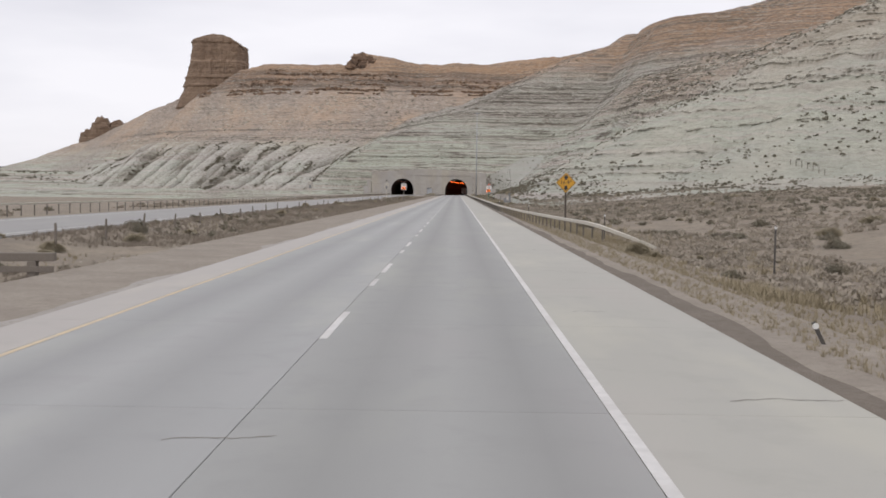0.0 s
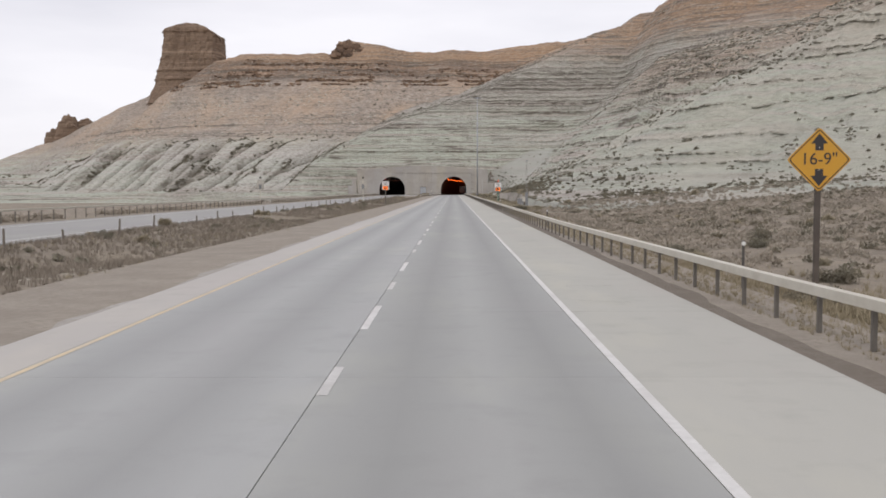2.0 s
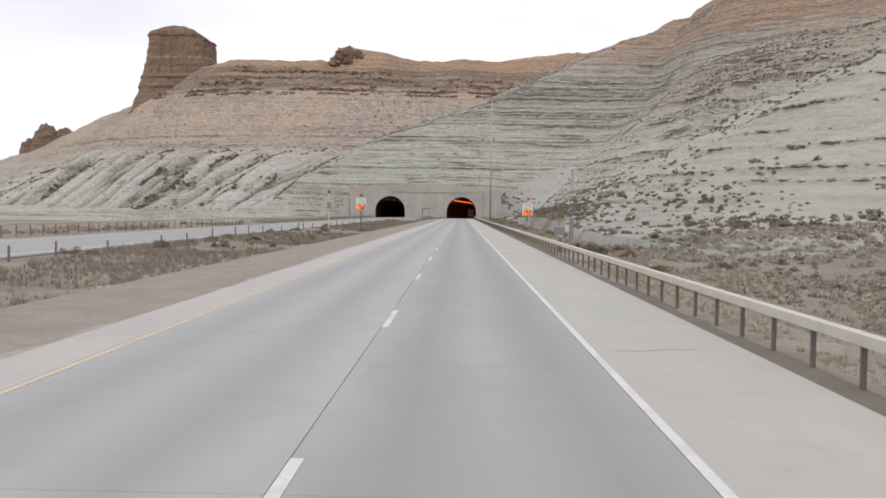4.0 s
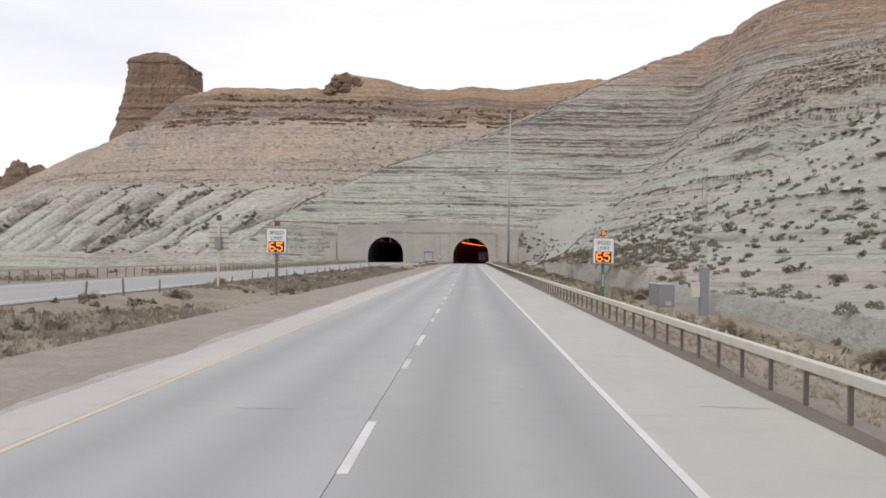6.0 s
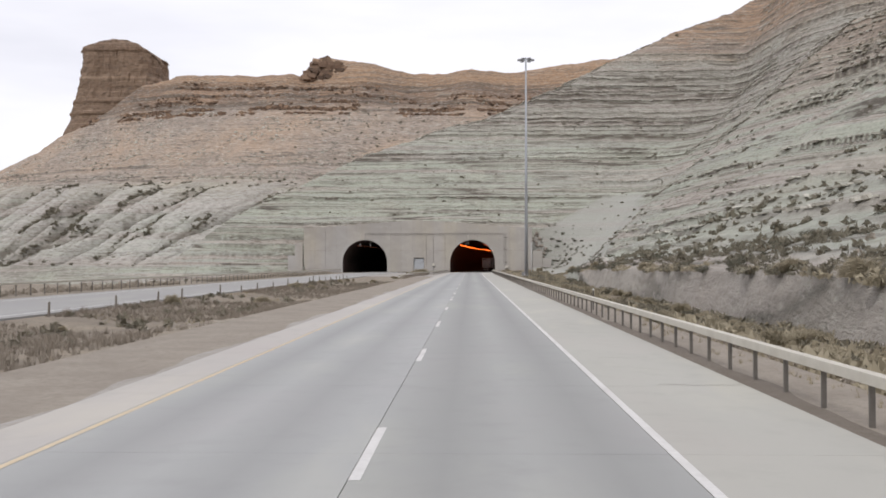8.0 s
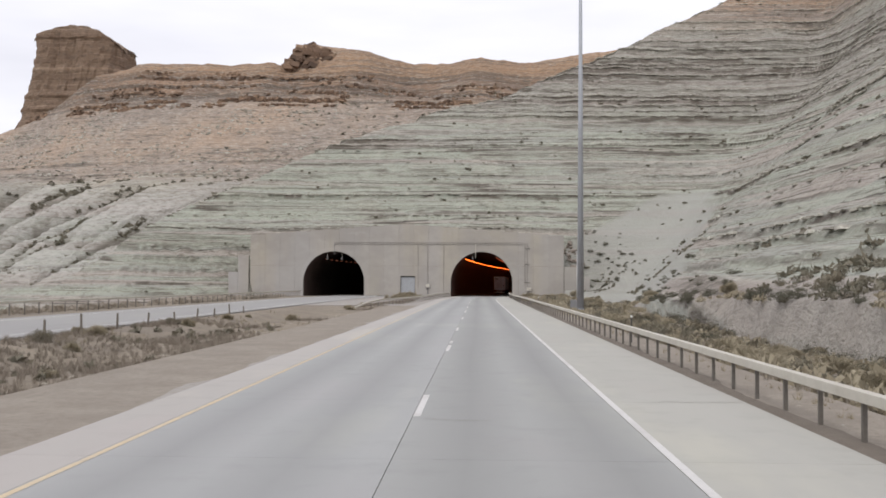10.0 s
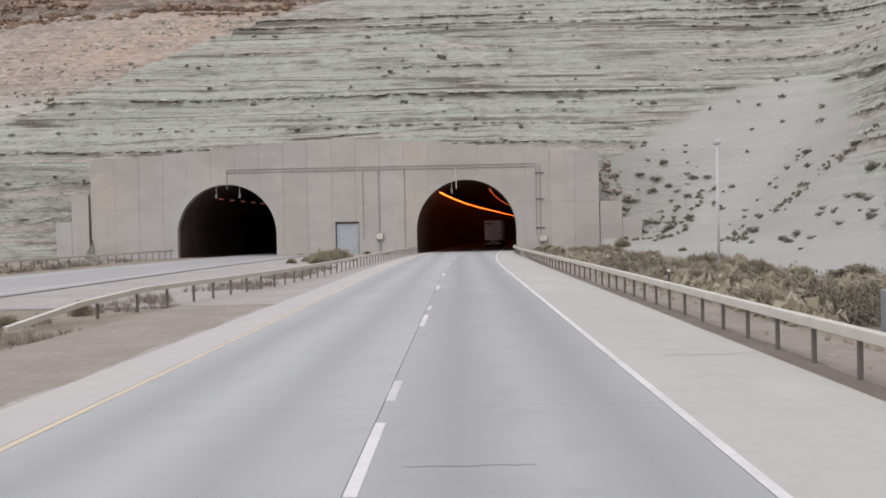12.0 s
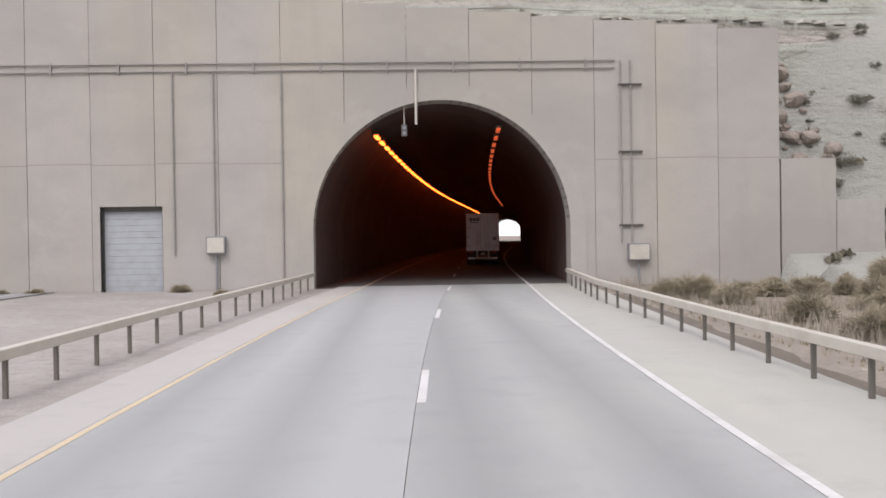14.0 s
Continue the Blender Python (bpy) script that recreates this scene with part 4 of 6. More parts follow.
# ---- rock masses on the skyline ----
def build_butte():
    """The square sandstone tower: ragged beds, vertical cracks, a broken sloping crown."""
    cx, cy, rings, seg = -194.5, 760.0, 64, 150
    rng = np.random.RandomState(5)
    bed = np.repeat(rng.uniform(-1, 1, 32), 2)
    a = np.linspace(0, 2 * math.pi, seg, endpoint=False)
    ca, sa = np.cos(a), np.sin(a)
    outline = 1.0 / (np.abs(ca) ** 4.5 + np.abs(sa) ** 4.5) ** (1 / 4.5)
    verts = []
    for k in range(rings):
        f = k / (rings - 1)
        z = 60 + 69 * f
        taper = np.interp(f, [0, 0.22, 0.30, 0.42, 0.60, 0.88, 1.0], [1.30, 1.12, 1.04, 1.01, 0.95, 0.92, 0.80])
        crack = fbm(a * 9, np.full_like(a, z / 16), 4, 33)
        block = fbm(a * 22 + 3, np.full_like(a, z / 3.0), 3, 35)
        lump = fbm(a * 3.2, np.full_like(a, z / 22), 3, 37)
        r = outline * taper + 0.16 * lump + 0.13 * crack + 0.07 * block + 0.05 * bed[k] * (0.6 + fbm(a * 4 + 9, np.full_like(a, z / 9), 2, 39))
        x, y = cx + 22.0 * r * ca - 8.0 * np.maximum(0, -ca) * max(0.0, 1 - f * 1.25), cy + 20.0 * r * sa
        crown = np.interp(x - cx, [-26, -22, -17, -2, 7, 14, 21, 24], [115.5, 117.5, 121, 125.5, 125, 121.5, 116.5, 111]) + 2.6 * fbm(x / 6, y / 6, 4, 44)
        verts.append(np.stack([x, y, np.minimum(z, crown)], 1))
    ob = empty("rock_butte", pose(cx, cy, 60), "square brown sandstone butte with ragged horizontal beds", "butte")
    for name, k0, k1 in (("skirt", 0, 18), ("tower", 18, 50), ("crown", 50, rings - 1)):
        co = np.concatenate(verts[k0:k1 + 1]) - np.array([cx, cy, 60])
        faces = []
        for k in range(k1 - k0):
            for j in range(seg):
                p, q = k * seg + j, k * seg + (j + 1) % seg
                faces.append((p, q, q + seg, p + seg))
        if name == "crown":
            faces.append(tuple((k1 - k0) * seg + j for j in range(seg)))
        new(name, mesh_from(name, co.tolist(), faces, ROCK_CAP)).parent = ob


def build_crag(name, x, y, z, rx, ry, rz, seed, label):
    """A broken outcrop: stacked, tilted blocks grown into one mass."""
    rng = np.random.RandomState(seed)
    bm = bmesh.new()
    bmesh.ops.create_icosphere(bm, subdivisions=4, radius=1.0)
    co = np.array([v.co[:] for v in bm.verts])
    d = 1 + 0.9 * fbm(co[:, 0] * 1.7 + seed + co[:, 2], co[:, 1] * 1.7 + co[:, 2] * 2.3, 4, seed)
    for v, p, s in zip(bm.verts, co, d):
        q = p * s
        q[2] = np.sign(q[2]) * abs(q[2]) ** 0.8 + 0.10 * math.sin(q[2] * 18)
        v.co = (x + rx * q[0] * (1.15 - 0.35 * q[2]), y + ry * q[1], z + rz * q[2])
    return tagged(part(name, bm, ROCK_CAP), label, "rock")


def cap_material():
    m, nt, b = start("brown_sandstone", 0.95)
    g = nt.nodes.new("ShaderNodeNewGeometry")
    sep = nt.nodes.new("ShaderNodeSeparateXYZ")
    nt.links.new(g.outputs["Position"], sep.inputs[0])
    bands = noise_node(nt, place_vec(nt, (0.02, 0.02, 0.55)), 1.0, 4, 0.6)
    patch = noise_node(nt, place_vec(nt, (0.10, 0.10, 0.05)), 1.0, 5)
    crumbs = noise_node(nt, place_vec(nt, (0.5, 0.5, 0.8)), 1.0, 6, 0.7)
    col = ramp_node(nt, bands, [(0.32, (0.105, 0.074, 0.052)), (0.42, (0.27, 0.19, 0.132)), (0.52, (0.18, 0.123, 0.087)), (0.64, (0.33, 0.24, 0.17))])
    col = socket_mix(nt, math_node(nt, "MULTIPLY", ramp_node(nt, patch, [(0.42, 0.0), (0.60, 1.0)]), 0.7), col, (0.225, 0.157, 0.108))
    col = socket_mix(nt, math_node(nt, "MULTIPLY", ramp_node(nt, crumbs, [(0.52, 0.0), (0.64, 1.0)]), 0.7), col, (0.105, 0.08, 0.06))
    band = math_node(nt, "SUBTRACT", 1.0, math_node(nt, "MULTIPLY", math_node(nt, "ABSOLUTE", math_node(nt, "SUBTRACT", math_node(nt, "ADD", sep.outputs["Z"], math_node(nt, "MULTIPLY", patch, 3.0)), 105.5)), 0.8), True)
    col = socket_mix(nt, math_node(nt, "MULTIPLY", band, 0.6), col, (0.44, 0.33, 0.24))
    nt.links.new(col, b.inputs["Base Color"])
    bump_to(nt, b, crumbs, 0.9, 1.2)
    return m


ROCK_CAP = cap_material()
build_butte()


def build_block_pile(x0, x1, y, top, base, count, seed, label):
    """A knob of fallen and standing sandstone blocks, tallest towards one side."""
    rng = np.random.RandomState(seed)
    bm = bmesh.new()
    for k in range(count):
        u = rng.rand()
        x = x0 + (x1 - x0) * u
        hi = np.interp(u, [0, 0.22, 0.42, 0.6, 1.0], [base + 2, top - 1.5, top, top - 1.0, base + 3.5])
        z = base + (hi - base) * rng.uniform(0.0, 0.93)
        w, d, h = rng.uniform(0.8, 2.6), rng.uniform(1.0, 2.4), rng.uniform(0.5, 1.5)
        m = pose(x, y - 5.0 + 0.45 * (z - base) + rng.uniform(-1, 2), z, rng.normal(0, 12), rng.normal(0, 16), rng.uniform(-40, 40))
        bm_box(bm, -w, w, -d, d, -h, h, 0.15, m)
    return tagged(part("rock_outcrop", bm, RIM_BLOCK), label, "rock")


build_block_pile(-83.0, -60.0, 703.0, 106.3, 94.0, 110, 3, "broken knob of rusty sandstone blocks standing on the rim")
build_crag("rock_outcrop", -319.0, 803.0, 44.0, 6.0, 5.0, 8.5, 4, "small dark crag on the descending ridge")
build_crag("rock_outcrop", -306.5, 803.0, 50.0, 11.0, 7.0, 12.5, 6, "jagged dark crag on the descending ridge")
build_crag("rock_outcrop", -292.0, 801.0, 55.0, 6.0, 5.0, 4.5, 8, "low dark crag on the descending ridge")


# ---- guardrails ----
def sweep(path, profile):
    """A closed profile (sideways, up) carried along a path of (x, y, z)."""
    bm = bmesh.new()
    rows = []
    for k, p in enumerate(path):
        a, b = path[max(0, k - 1)], path[min(len(path) - 1, k + 1)]
        d = Vector((b[0] - a[0], b[1] - a[1], 0)).normalized()
        side = Vector((d.y, -d.x, 0))
        rows.append([bm.verts.new(Vector(p) + side * u + Vector((0, 0, v))) for u, v in profile])
    n = len(profile)
    for r, s in zip(rows, rows[1:]):
        for j in range(n):
            bm.faces.new((r[j], r[(j + 1) % n], s[(j + 1) % n], s[j]))
    bm.faces.new(rows[0])
    bm.faces.new(rows[-1][::-1])
    bmesh.ops.recalc_face_normals(bm, faces=bm.faces)
    return bm


BEAM = [(-0.10, -0.068), (-0.092, -0.076), (0.072, -0.076), (0.08, -0.068), (0.08, 0.082), (0.072, 0.09), (-0.092, 0.09), (-0.10, 0.082)]


def along(points, step):
    """Evenly spaced places along a polyline, with the heading at each."""
    pts = [Vector(p) for p in points]
    out, carry = [], 0.0
    for a, b in zip(pts, pts[1:]):
        length = (b - a).length
        d = (b - a) / length
        s = carry
        while s < length:
            out.append((a + d * s, math.atan2(d.x, d.y)))
            s += step
        carry = s - length
    return out


def build_guardrail(points, label, side, spacing=1.905, top=0.72):
    """A box-beam rail on slim steel posts; the ends dip into the ground."""
    ob = empty("guardrail", pose(*points[0][:2], 0), label, "guardrail", "box-beam guardrails")
    o = Vector((points[0][0], points[0][1], 0))
    dense = [p for p, _ in along(points, 3.0)] + [Vector(points[-1])]
    part("rail", sweep([p - o + Vector((0, 0, top - 0.09)) for p in dense], BEAM), STEEL, ob)
    bm = bmesh.new()
    bm_box(bm, -0.035, 0.035, -0.04, 0.04, -0.9, top - 0.12, 0.006)
    bm_box(bm, -0.055, 0.055, -0.05, 0.05, top - 0.19, top - 0.165)
    me = bpy.data.meshes.new("post")
    bm.to_mesh(me)
    bm.free()
    me.materials.append(POST_STEEL)
    for p, h in along(points, spacing):
        if p.z < -0.25:
            continue
        post = new("post", me)
        post.parent = ob
        q = p - o + Vector((side * 0.05, 0, 0))
        post.matrix_local = Matrix.Translation(q) @ Matrix.Rotation(-h, 4, "Z")
    return ob


POST_STEEL = plain("weathered_post_steel", (0.17, 0.155, 0.135), 0.7, 0.3, vary=0.25)
RIGHT_RAIL = [(11.0, -3.8, -1.5), (10.2, -4.2, -1.2), (8.8, -4.8, -0.63), (7.6, -3.4, -0.12), (7.0, 1.0, 0.03), (6.4, 10, 0.03), (5.5, 30, 0.03), (5.0, 60, 0.03), (4.95, 400, 0.03), (4.75, 425, 0.03), (4.55, 445, 0.03), (4.75, 460, 0.03), (5.55, 471.6, 0.03)]
LEFT_RAIL = [(-13.2, 381.0, -0.75), (-12.5, 383.2, -0.35), (-11.4, 386, -0.02), (-10.5, 390, 0.02), (-9.3, 400, 0.02), (-8.4, 415, 0.02), (-7.9, 435, 0.02), (-7.3, 450, 0.02), (-6.05, 471.0, 0.02)]
FAR_RAIL = [(-33.4, -60, 0.12), (-33.4, 300, 0.12), (-34.2, 400, 0.1), (-35.0, 471, 0.1)]
build_guardrail(RIGHT_RAIL, "long pale box-beam guardrail on slim steel posts beside the shoulder", 1)
build_guardrail(LEFT_RAIL, "pale box-beam guardrail leading to the tunnel mouth", -1)
build_guardrail(FAR_RAIL, "distant guardrail along the far carriageway", -1, 2.4, 0.85)


def build_delineator(x, y, h, lean=0.0):
    ob = empty("marker_post", pose(x, y, -0.25, 0, lean, 0), "slim dark roadside marker post with a white reflector", "marker post", "roadside marker posts")
    part("shaft", bm_box(bmesh.new(), -0.03, 0.03, -0.015, 0.015, -0.2, h, 0.005), DARK_METAL, ob)
    part("reflector", bm_rod(bmesh.new(), (0, -0.016, h - 0.07), (0, -0.03, h - 0.07), 0.05, sides=14), SIGN_WHITE, ob, "round white reflector")
    return ob


for x, y, h in ((8.2, 2.0, 1.35), (11.1, -17.8, 1.45), (6.5, 35.5, 1.35), (5.6, 75, 1.3), (5.55, 135, 1.3), (5.5, 260, 1.3), (5.5, 322.6, 1.35), (5.5, 385, 1.3)):
    build_delineator(x, y, h)
build_delineator(5.95, -36.6, 0.62, -26)


def fence_post_mesh():
    bm = bm_rod(bmesh.new(), (0, 0, -0.4), (0, 0, 1.0), 0.075, 0.065, 10)
    bmesh.ops.create_cone(bm, cap_ends=True, segments=10, radius1=0.066, radius2=0.03, depth=0.05, matrix=pose(0, 0, 1.025))
    me = bpy.data.meshes.new("fence_post")
    bm.to_mesh(me)
    bm.free()
    me.materials.append(WOOD_POST)
    return me


POST_MESH = fence_post_mesh()
post_rng = random.Random(4)
y = -34.0
while y < 362:
    if not 205 < y < 218:
        x = np.interp(y, [-40, 30, 80, 362], [-15.6, -18.2, -19.0, -19.3])
        ob = new("fence_post", POST_MESH)
        ob.matrix_world = pose(x + post_rng.uniform(-0.2, 0.2), y, -0.15, post_rng.uniform(-4, 4), post_rng.uniform(-4, 4)) @ Matrix.Diagonal((0.8, 0.8, post_rng.uniform(0.62, 1.0), 1))
        tagged(ob, "short weathered wooden post in the dry median", "post", "median posts")
    y += post_rng.choice((5.2, 6.4, 7.5, 9.5)) if y < 318 else 4.6


# ---- signs and poles ----
def flat_poly(points, y, thick):
    """A flat plate from outline points (x, z), facing the oncoming road."""
    bm = bmesh.new()
    front = [bm.verts.new((x, y, z)) for x, z in points]
    back = [bm.verts.new((x, y + thick, z)) for x, z in points]
    bm.faces.new(front)
    bm.faces.new(back[::-1])
    n = len(points)
    for k in range(n):
        bm.faces.new((front[k], back[k], back[(k + 1) % n], front[(k + 1) % n]))
    bmesh.ops.recalc_face_normals(bm, faces=bm.faces)
    return bm


def rounded(points, r, n=4):
    """Rounds the corners of an outline."""
    out = []
    for k, p in enumerate(points):
        a, p, b = Vector(points[k - 1]), Vector(p), Vector(points[(k + 1) % len(points)])
        s, e = p + (a - p).normalized() * r, p + (b - p).normalized() * r
        for j in range(n + 1):
            t = j / n
            out.append(tuple(s * (1 - t) ** 2 + p * 2 * t * (1 - t) + e * t ** 2))
    return out


FACE = Matrix.Rotation(math.pi / 2, 4, "X")


def build_clearance_sign():
    ob = empty("clearance_sign", pose(10.38, 41.4, -0.45), "yellow diamond clearance sign on a brown wooden post", "road sign")
    c, h = 3.62, 0.95
    dia = [(0, c - h), (h, c), (0, c + h), (-h, c)]
    plate = part("plate", flat_poly(rounded(dia, 0.10), -0.10, 0.02), SIGN_YELLOW, ob)
    o, i = rounded([(0, c - h + .05), (h - .05, c), (0, c + h - .05), (-h + .05, c)], 0.09), rounded([(0, c - h + .09), (h - .09, c), (0, c + h - .09), (-h + .09, c)], 0.08)
    bm = bmesh.new()
    vo, vi = [bm.verts.new((x, -0.104, z)) for x, z in o], [bm.verts.new((x, -0.104, z)) for x, z in i]
    for k in range(len(o)):
        bm.faces.new((vo[k], vo[(k + 1) % len(o)], vi[(k + 1) % len(o)], vi[k]))
    part("border", bm, BLACK, plate)
    for s in (1, -1):
        z = c + s * 0.33
        arrow = [(-0.12, z - s * .06), (-0.12, z + s * .14), (-0.25, z + s * .14), (0, z + s * .44), (0.25, z + s * .14), (0.12, z + s * .14), (0.12, z - s * .06)]
        part("arrow", flat_poly(arrow if s > 0 else arrow[::-1], -0.106, 0.004), BLACK, plate)
    text_part("clearance_figures", "16-9\"", 0.50, BLACK, plate, Matrix.Translation((0, -0.106, c + 0.01)) @ FACE)
    part("post", bm_box(bmesh.new(), -0.075, 0.075, -0.075, 0.075, -0.4, c + 0.5, 0.012), WOOD_BROWN, ob)
    for z in (c - 0.3, c + 0.35):
        part("bolt", bm_rod(bmesh.new(), (0, -0.115, z), (0, -0.08, z), 0.018, sides=8), STEEL, ob)


WOOD_BROWN = plain("brown_timber", (0.095, 0.078, 0.066), 0.9, vary=0.3, scale=3.0)
DIGITS = {"6": ("01110", "10000", "10000", "11110", "10001", "10001", "01110"), "5": ("11111", "10000", "11110", "00001", "00001", "10001", "01110")}


def build_speed_sign(x, y, z0, lit_beacon, group):
    """White speed limit sign with a lit amber number board, a beacon and a steel post."""
    ob = empty("speed_limit_sign", pose(x, y, -0.25), "white electronic speed limit sign lit amber on a steel post", "road sign", group)
    z0, w, h = z0 + 0.25, 0.69, 1.70
    panel = part("panel", bm_box(bmesh.new(), -w, w, -0.16, -0.02, z0, z0 + h, 0.02), SIGN_WHITE, ob)
    part("frame", sweep_frame(w + 0.03, z0 - 0.03, z0 + h + 0.03), GREY_METAL, ob, "grey metal edge frame")
    for k, words in enumerate(("SPEED", "LIMIT")):
        text_part("lettering", words, 0.36, BLACK, panel, Matrix.Translation((0, -0.166, z0 + h - 0.32 - 0.37 * k)) @ FACE)
    board = part("display_board", bm_box(bmesh.new(), -0.54, 0.54, -0.185, -0.15, z0 + 0.06, z0 + 0.80, 0.01), LED_BOARD, ob, "black number board")
    for d, x0 in (("6", -0.44), ("5", 0.06)):
        bm = bmesh.new()
        for r, row in enumerate(DIGITS[d]):
            for q, on in enumerate(row):
                if on == "1":
                    px, pz = x0 + q * 0.082, z0 + 0.70 - r * 0.09
                    bm_box(bm, px - 0.034, px + 0.034, -0.20, -0.186, pz - 0.040, pz + 0.040)
        part("lit_digit", bm, LED, board, "glowing amber digit")
    part("post", bm_box(bmesh.new(), -0.10, 0.10, -0.02, 0.16, -0.3, z0 + h * 0.6, 0.015), GREEN_PAINT if lit_beacon else POST_STEEL, ob)
    beacon = part("beacon", bm_box(bmesh.new(), -0.17, 0.17, -0.05, 0.12, z0 + h + 0.16, z0 + h + 0.52, 0.03), DARK_METAL, ob, "black signal housing")
    part("lens", bm_rod(bmesh.new(), (0, -0.06, z0 + h + 0.34), (0, -0.09, z0 + h + 0.34), 0.13, sides=20), BEACON if lit_beacon else TAIL_RED, beacon)
    part("beacon_stem", bm_rod(bmesh.new(), (0, 0.03, z0 + h * 0.5), (0, 0.03, z0 + h + 0.18), 0.03), STEEL, ob)
    if lit_beacon:
        for k in range(5):
            part("post_mark", bm_box(bmesh.new(), -0.07, 0.07, -0.026, -0.022, 0.75 + k * 0.16, 0.84 + k * 0.16), STEEL, ob)
    return ob


def sweep_frame(w, z0, z1):
    bm = bmesh.new()
    for a in ((-w, -w + 0.04, z0, z1), (w - 0.04, w, z0, z1), (-w, w, z0, z0 + 0.04), (-w, w, z1 - 0.04, z1)):
        bm_box(bm, a[0], a[1], -0.175, -0.02, a[2], a[3])
    return bm


build_clearance_sign()
build_speed_sign(8.52, 208.7, 2.02, True, "electronic speed limit signs")
build_speed_sign(-13.85, 209.2, 2.38, False, "electronic speed limit signs")


def build_back_sign(x, y, label):
    """The ribbed back of a sign that faces the other carriageway."""
    ob = empty("sign_back", pose(x, y, 0.0), label, "road sign", "signs facing the far carriageway")
    part("plate", bm_box(bmesh.new(), -0.70, 0.70, 0.06, 0.10, 2.5, 4.3, 0.01), STEEL, ob)
    for k in range(5):
        z = 2.65 + k * 0.37
        part("rib", bm_box(bmesh.new(), -0.74, 0.74, 0.02, 0.058, z, z + 0.07, 0.006), GREY_METAL, ob)
    part("cabinet", bm_box(bmesh.new(), -0.22, 0.22, -0.28, -0.09, 2.6, 3.5, 0.02), GREY_METAL, ob)
    part("post", bm_box(bmesh.new(), -0.09, 0.09, -0.085, 0.015, -0.7, 4.6, 0.012), STEEL, ob)
    part("beacon", bm_box(bmesh.new(), -0.17, 0.17, -0.12, 0.06, 4.65, 5.05, 0.03), DARK_METAL, ob)


build_back_sign(-18.6, 212.0, "ribbed metal back of a sign on a post in the median")
build_back_sign(-38.0, 205.0, "ribbed metal back of a sign beyond the far carriageway")


def build_mast_light(x, y):
    ob = empty("high_mast_light", pose(x, y, -0.3), "tall tapered grey steel high-mast light pole", "light pole")
    part("shaft", bm_rod(bmesh.new(), (0, 0, 0.02), (0, 0, 36.0), 0.30, 0.11, 20), MAST_STEEL, ob, smooth=True)
    part("base_plate", bm_box(bmesh.new(), -0.45, 0.45, -0.45, 0.45, -0.3, 0.05, 0.03), CONCRETE_DARK, ob)
    part("collar", bm_rod(bmesh.new(), (0, 0, 0.04), (0, 0, 0.5), 0.36, 0.33, 20), MAST_STEEL, ob)
    ring = bmesh.new()
    for k in range(16):
        a, b = k * math.pi / 8, (k + 1) * math.pi / 8
        bm_rod(ring, (0.8 * math.cos(a), 0.8 * math.sin(a), 35.7), (0.8 * math.cos(b), 0.8 * math.sin(b), 35.7), 0.05, sides=6)
    for k in range(4):
        a = k * math.pi / 2
        bm_rod(ring, (0, 0, 35.7), (0.8 * math.cos(a), 0.8 * math.sin(a), 35.7), 0.04, sides=6)
    part("lamp_ring", ring, MAST_STEEL, ob)
    for k in range(6):
        a = k * math.pi / 3
        part("lamp_head", bm_box(bmesh.new(), -0.3, 0.3, -0.2, 0.2, -0.18, 0.16, 0.05, pose(1.05 * math.cos(a), 1.05 * math.sin(a), 35.6, 0, 0, math.degrees(a))), GREY_METAL, ob)
    cab = empty("control_cabinet", pose(x - 0.15, y + 4.6, -0.35), "small dark grey control cabinet beside the light pole", "cabinet")
    part("body", bm_box(bmesh.new(), -0.32, 0.32, -0.25, 0.25, 0.0, 1.25, 0.03), GREY_METAL, cab)
    part("door", bm_box(bmesh.new(), -0.27, 0.27, -0.275, -0.252, 0.1, 1.15, 0.01), GREY_METAL, cab)
    part("handle", bm_box(bmesh.new(), 0.18, 0.21, -0.30, -0.277, 0.55, 0.75), CHROME, cab)


MAST_STEEL = plain("dull_mast_steel", (0.40, 0.42, 0.45), 0.6, 0.3, vary=0.1, scale=0.8)
build_mast_light(8.35, 370.5)


def build_lattice_tower(x, y):
    """A three-legged lattice mast on a stout grey pedestal, with its cabinet."""
    ob = empty("lattice_mast", pose(x, y, -1.15), "slim lattice mast on a dark grey pedestal behind the guardrail", "mast")
    part("pedestal", bm_box(bmesh.new(), -0.26, 0.26, -0.26, 0.26, -0.2, 3.05, 0.03), GREY_METAL, ob)
    part("footing", bm_box(bmesh.new(), -0.75, 1.1, -0.6, 0.6, -0.3, 0.10, 0.03), CONCRETE, ob)
    part("cabinet", bm_box(bmesh.new(), -0.78, -0.265, -0.2, 0.2, 1.25, 2.15, 0.02), STEEL, ob)
    legs = [(0.20 * math.cos(a), 0.20 * math.sin(a)) for a in (0.5, 0.5 + 2.094, 0.5 + 4.189)]
    for lx, ly in legs:
        part("leg", bm_rod(bmesh.new(), (lx, ly, 3.0), (lx * 0.8, ly * 0.8, 8.9), 0.016, sides=6), CONDUIT, ob)
    bm = bmesh.new()
    for k in range(18):
        z = 3.1 + k * 0.32
        for j in range(3):
            p, q = legs[j], legs[(j + 1) % 3]
            bm_rod(bm, (p[0], p[1], z), (q[0], q[1], z + 0.32), 0.006, sides=4)
    part("bracing", bm, CONDUIT, ob)
    part("sensor_head", bm_box(bmesh.new(), -0.16, 0.16, -0.10, 0.10, 8.9, 9.08, 0.04), GREY_METAL, ob)


build_lattice_tower(13.65, 201.5)


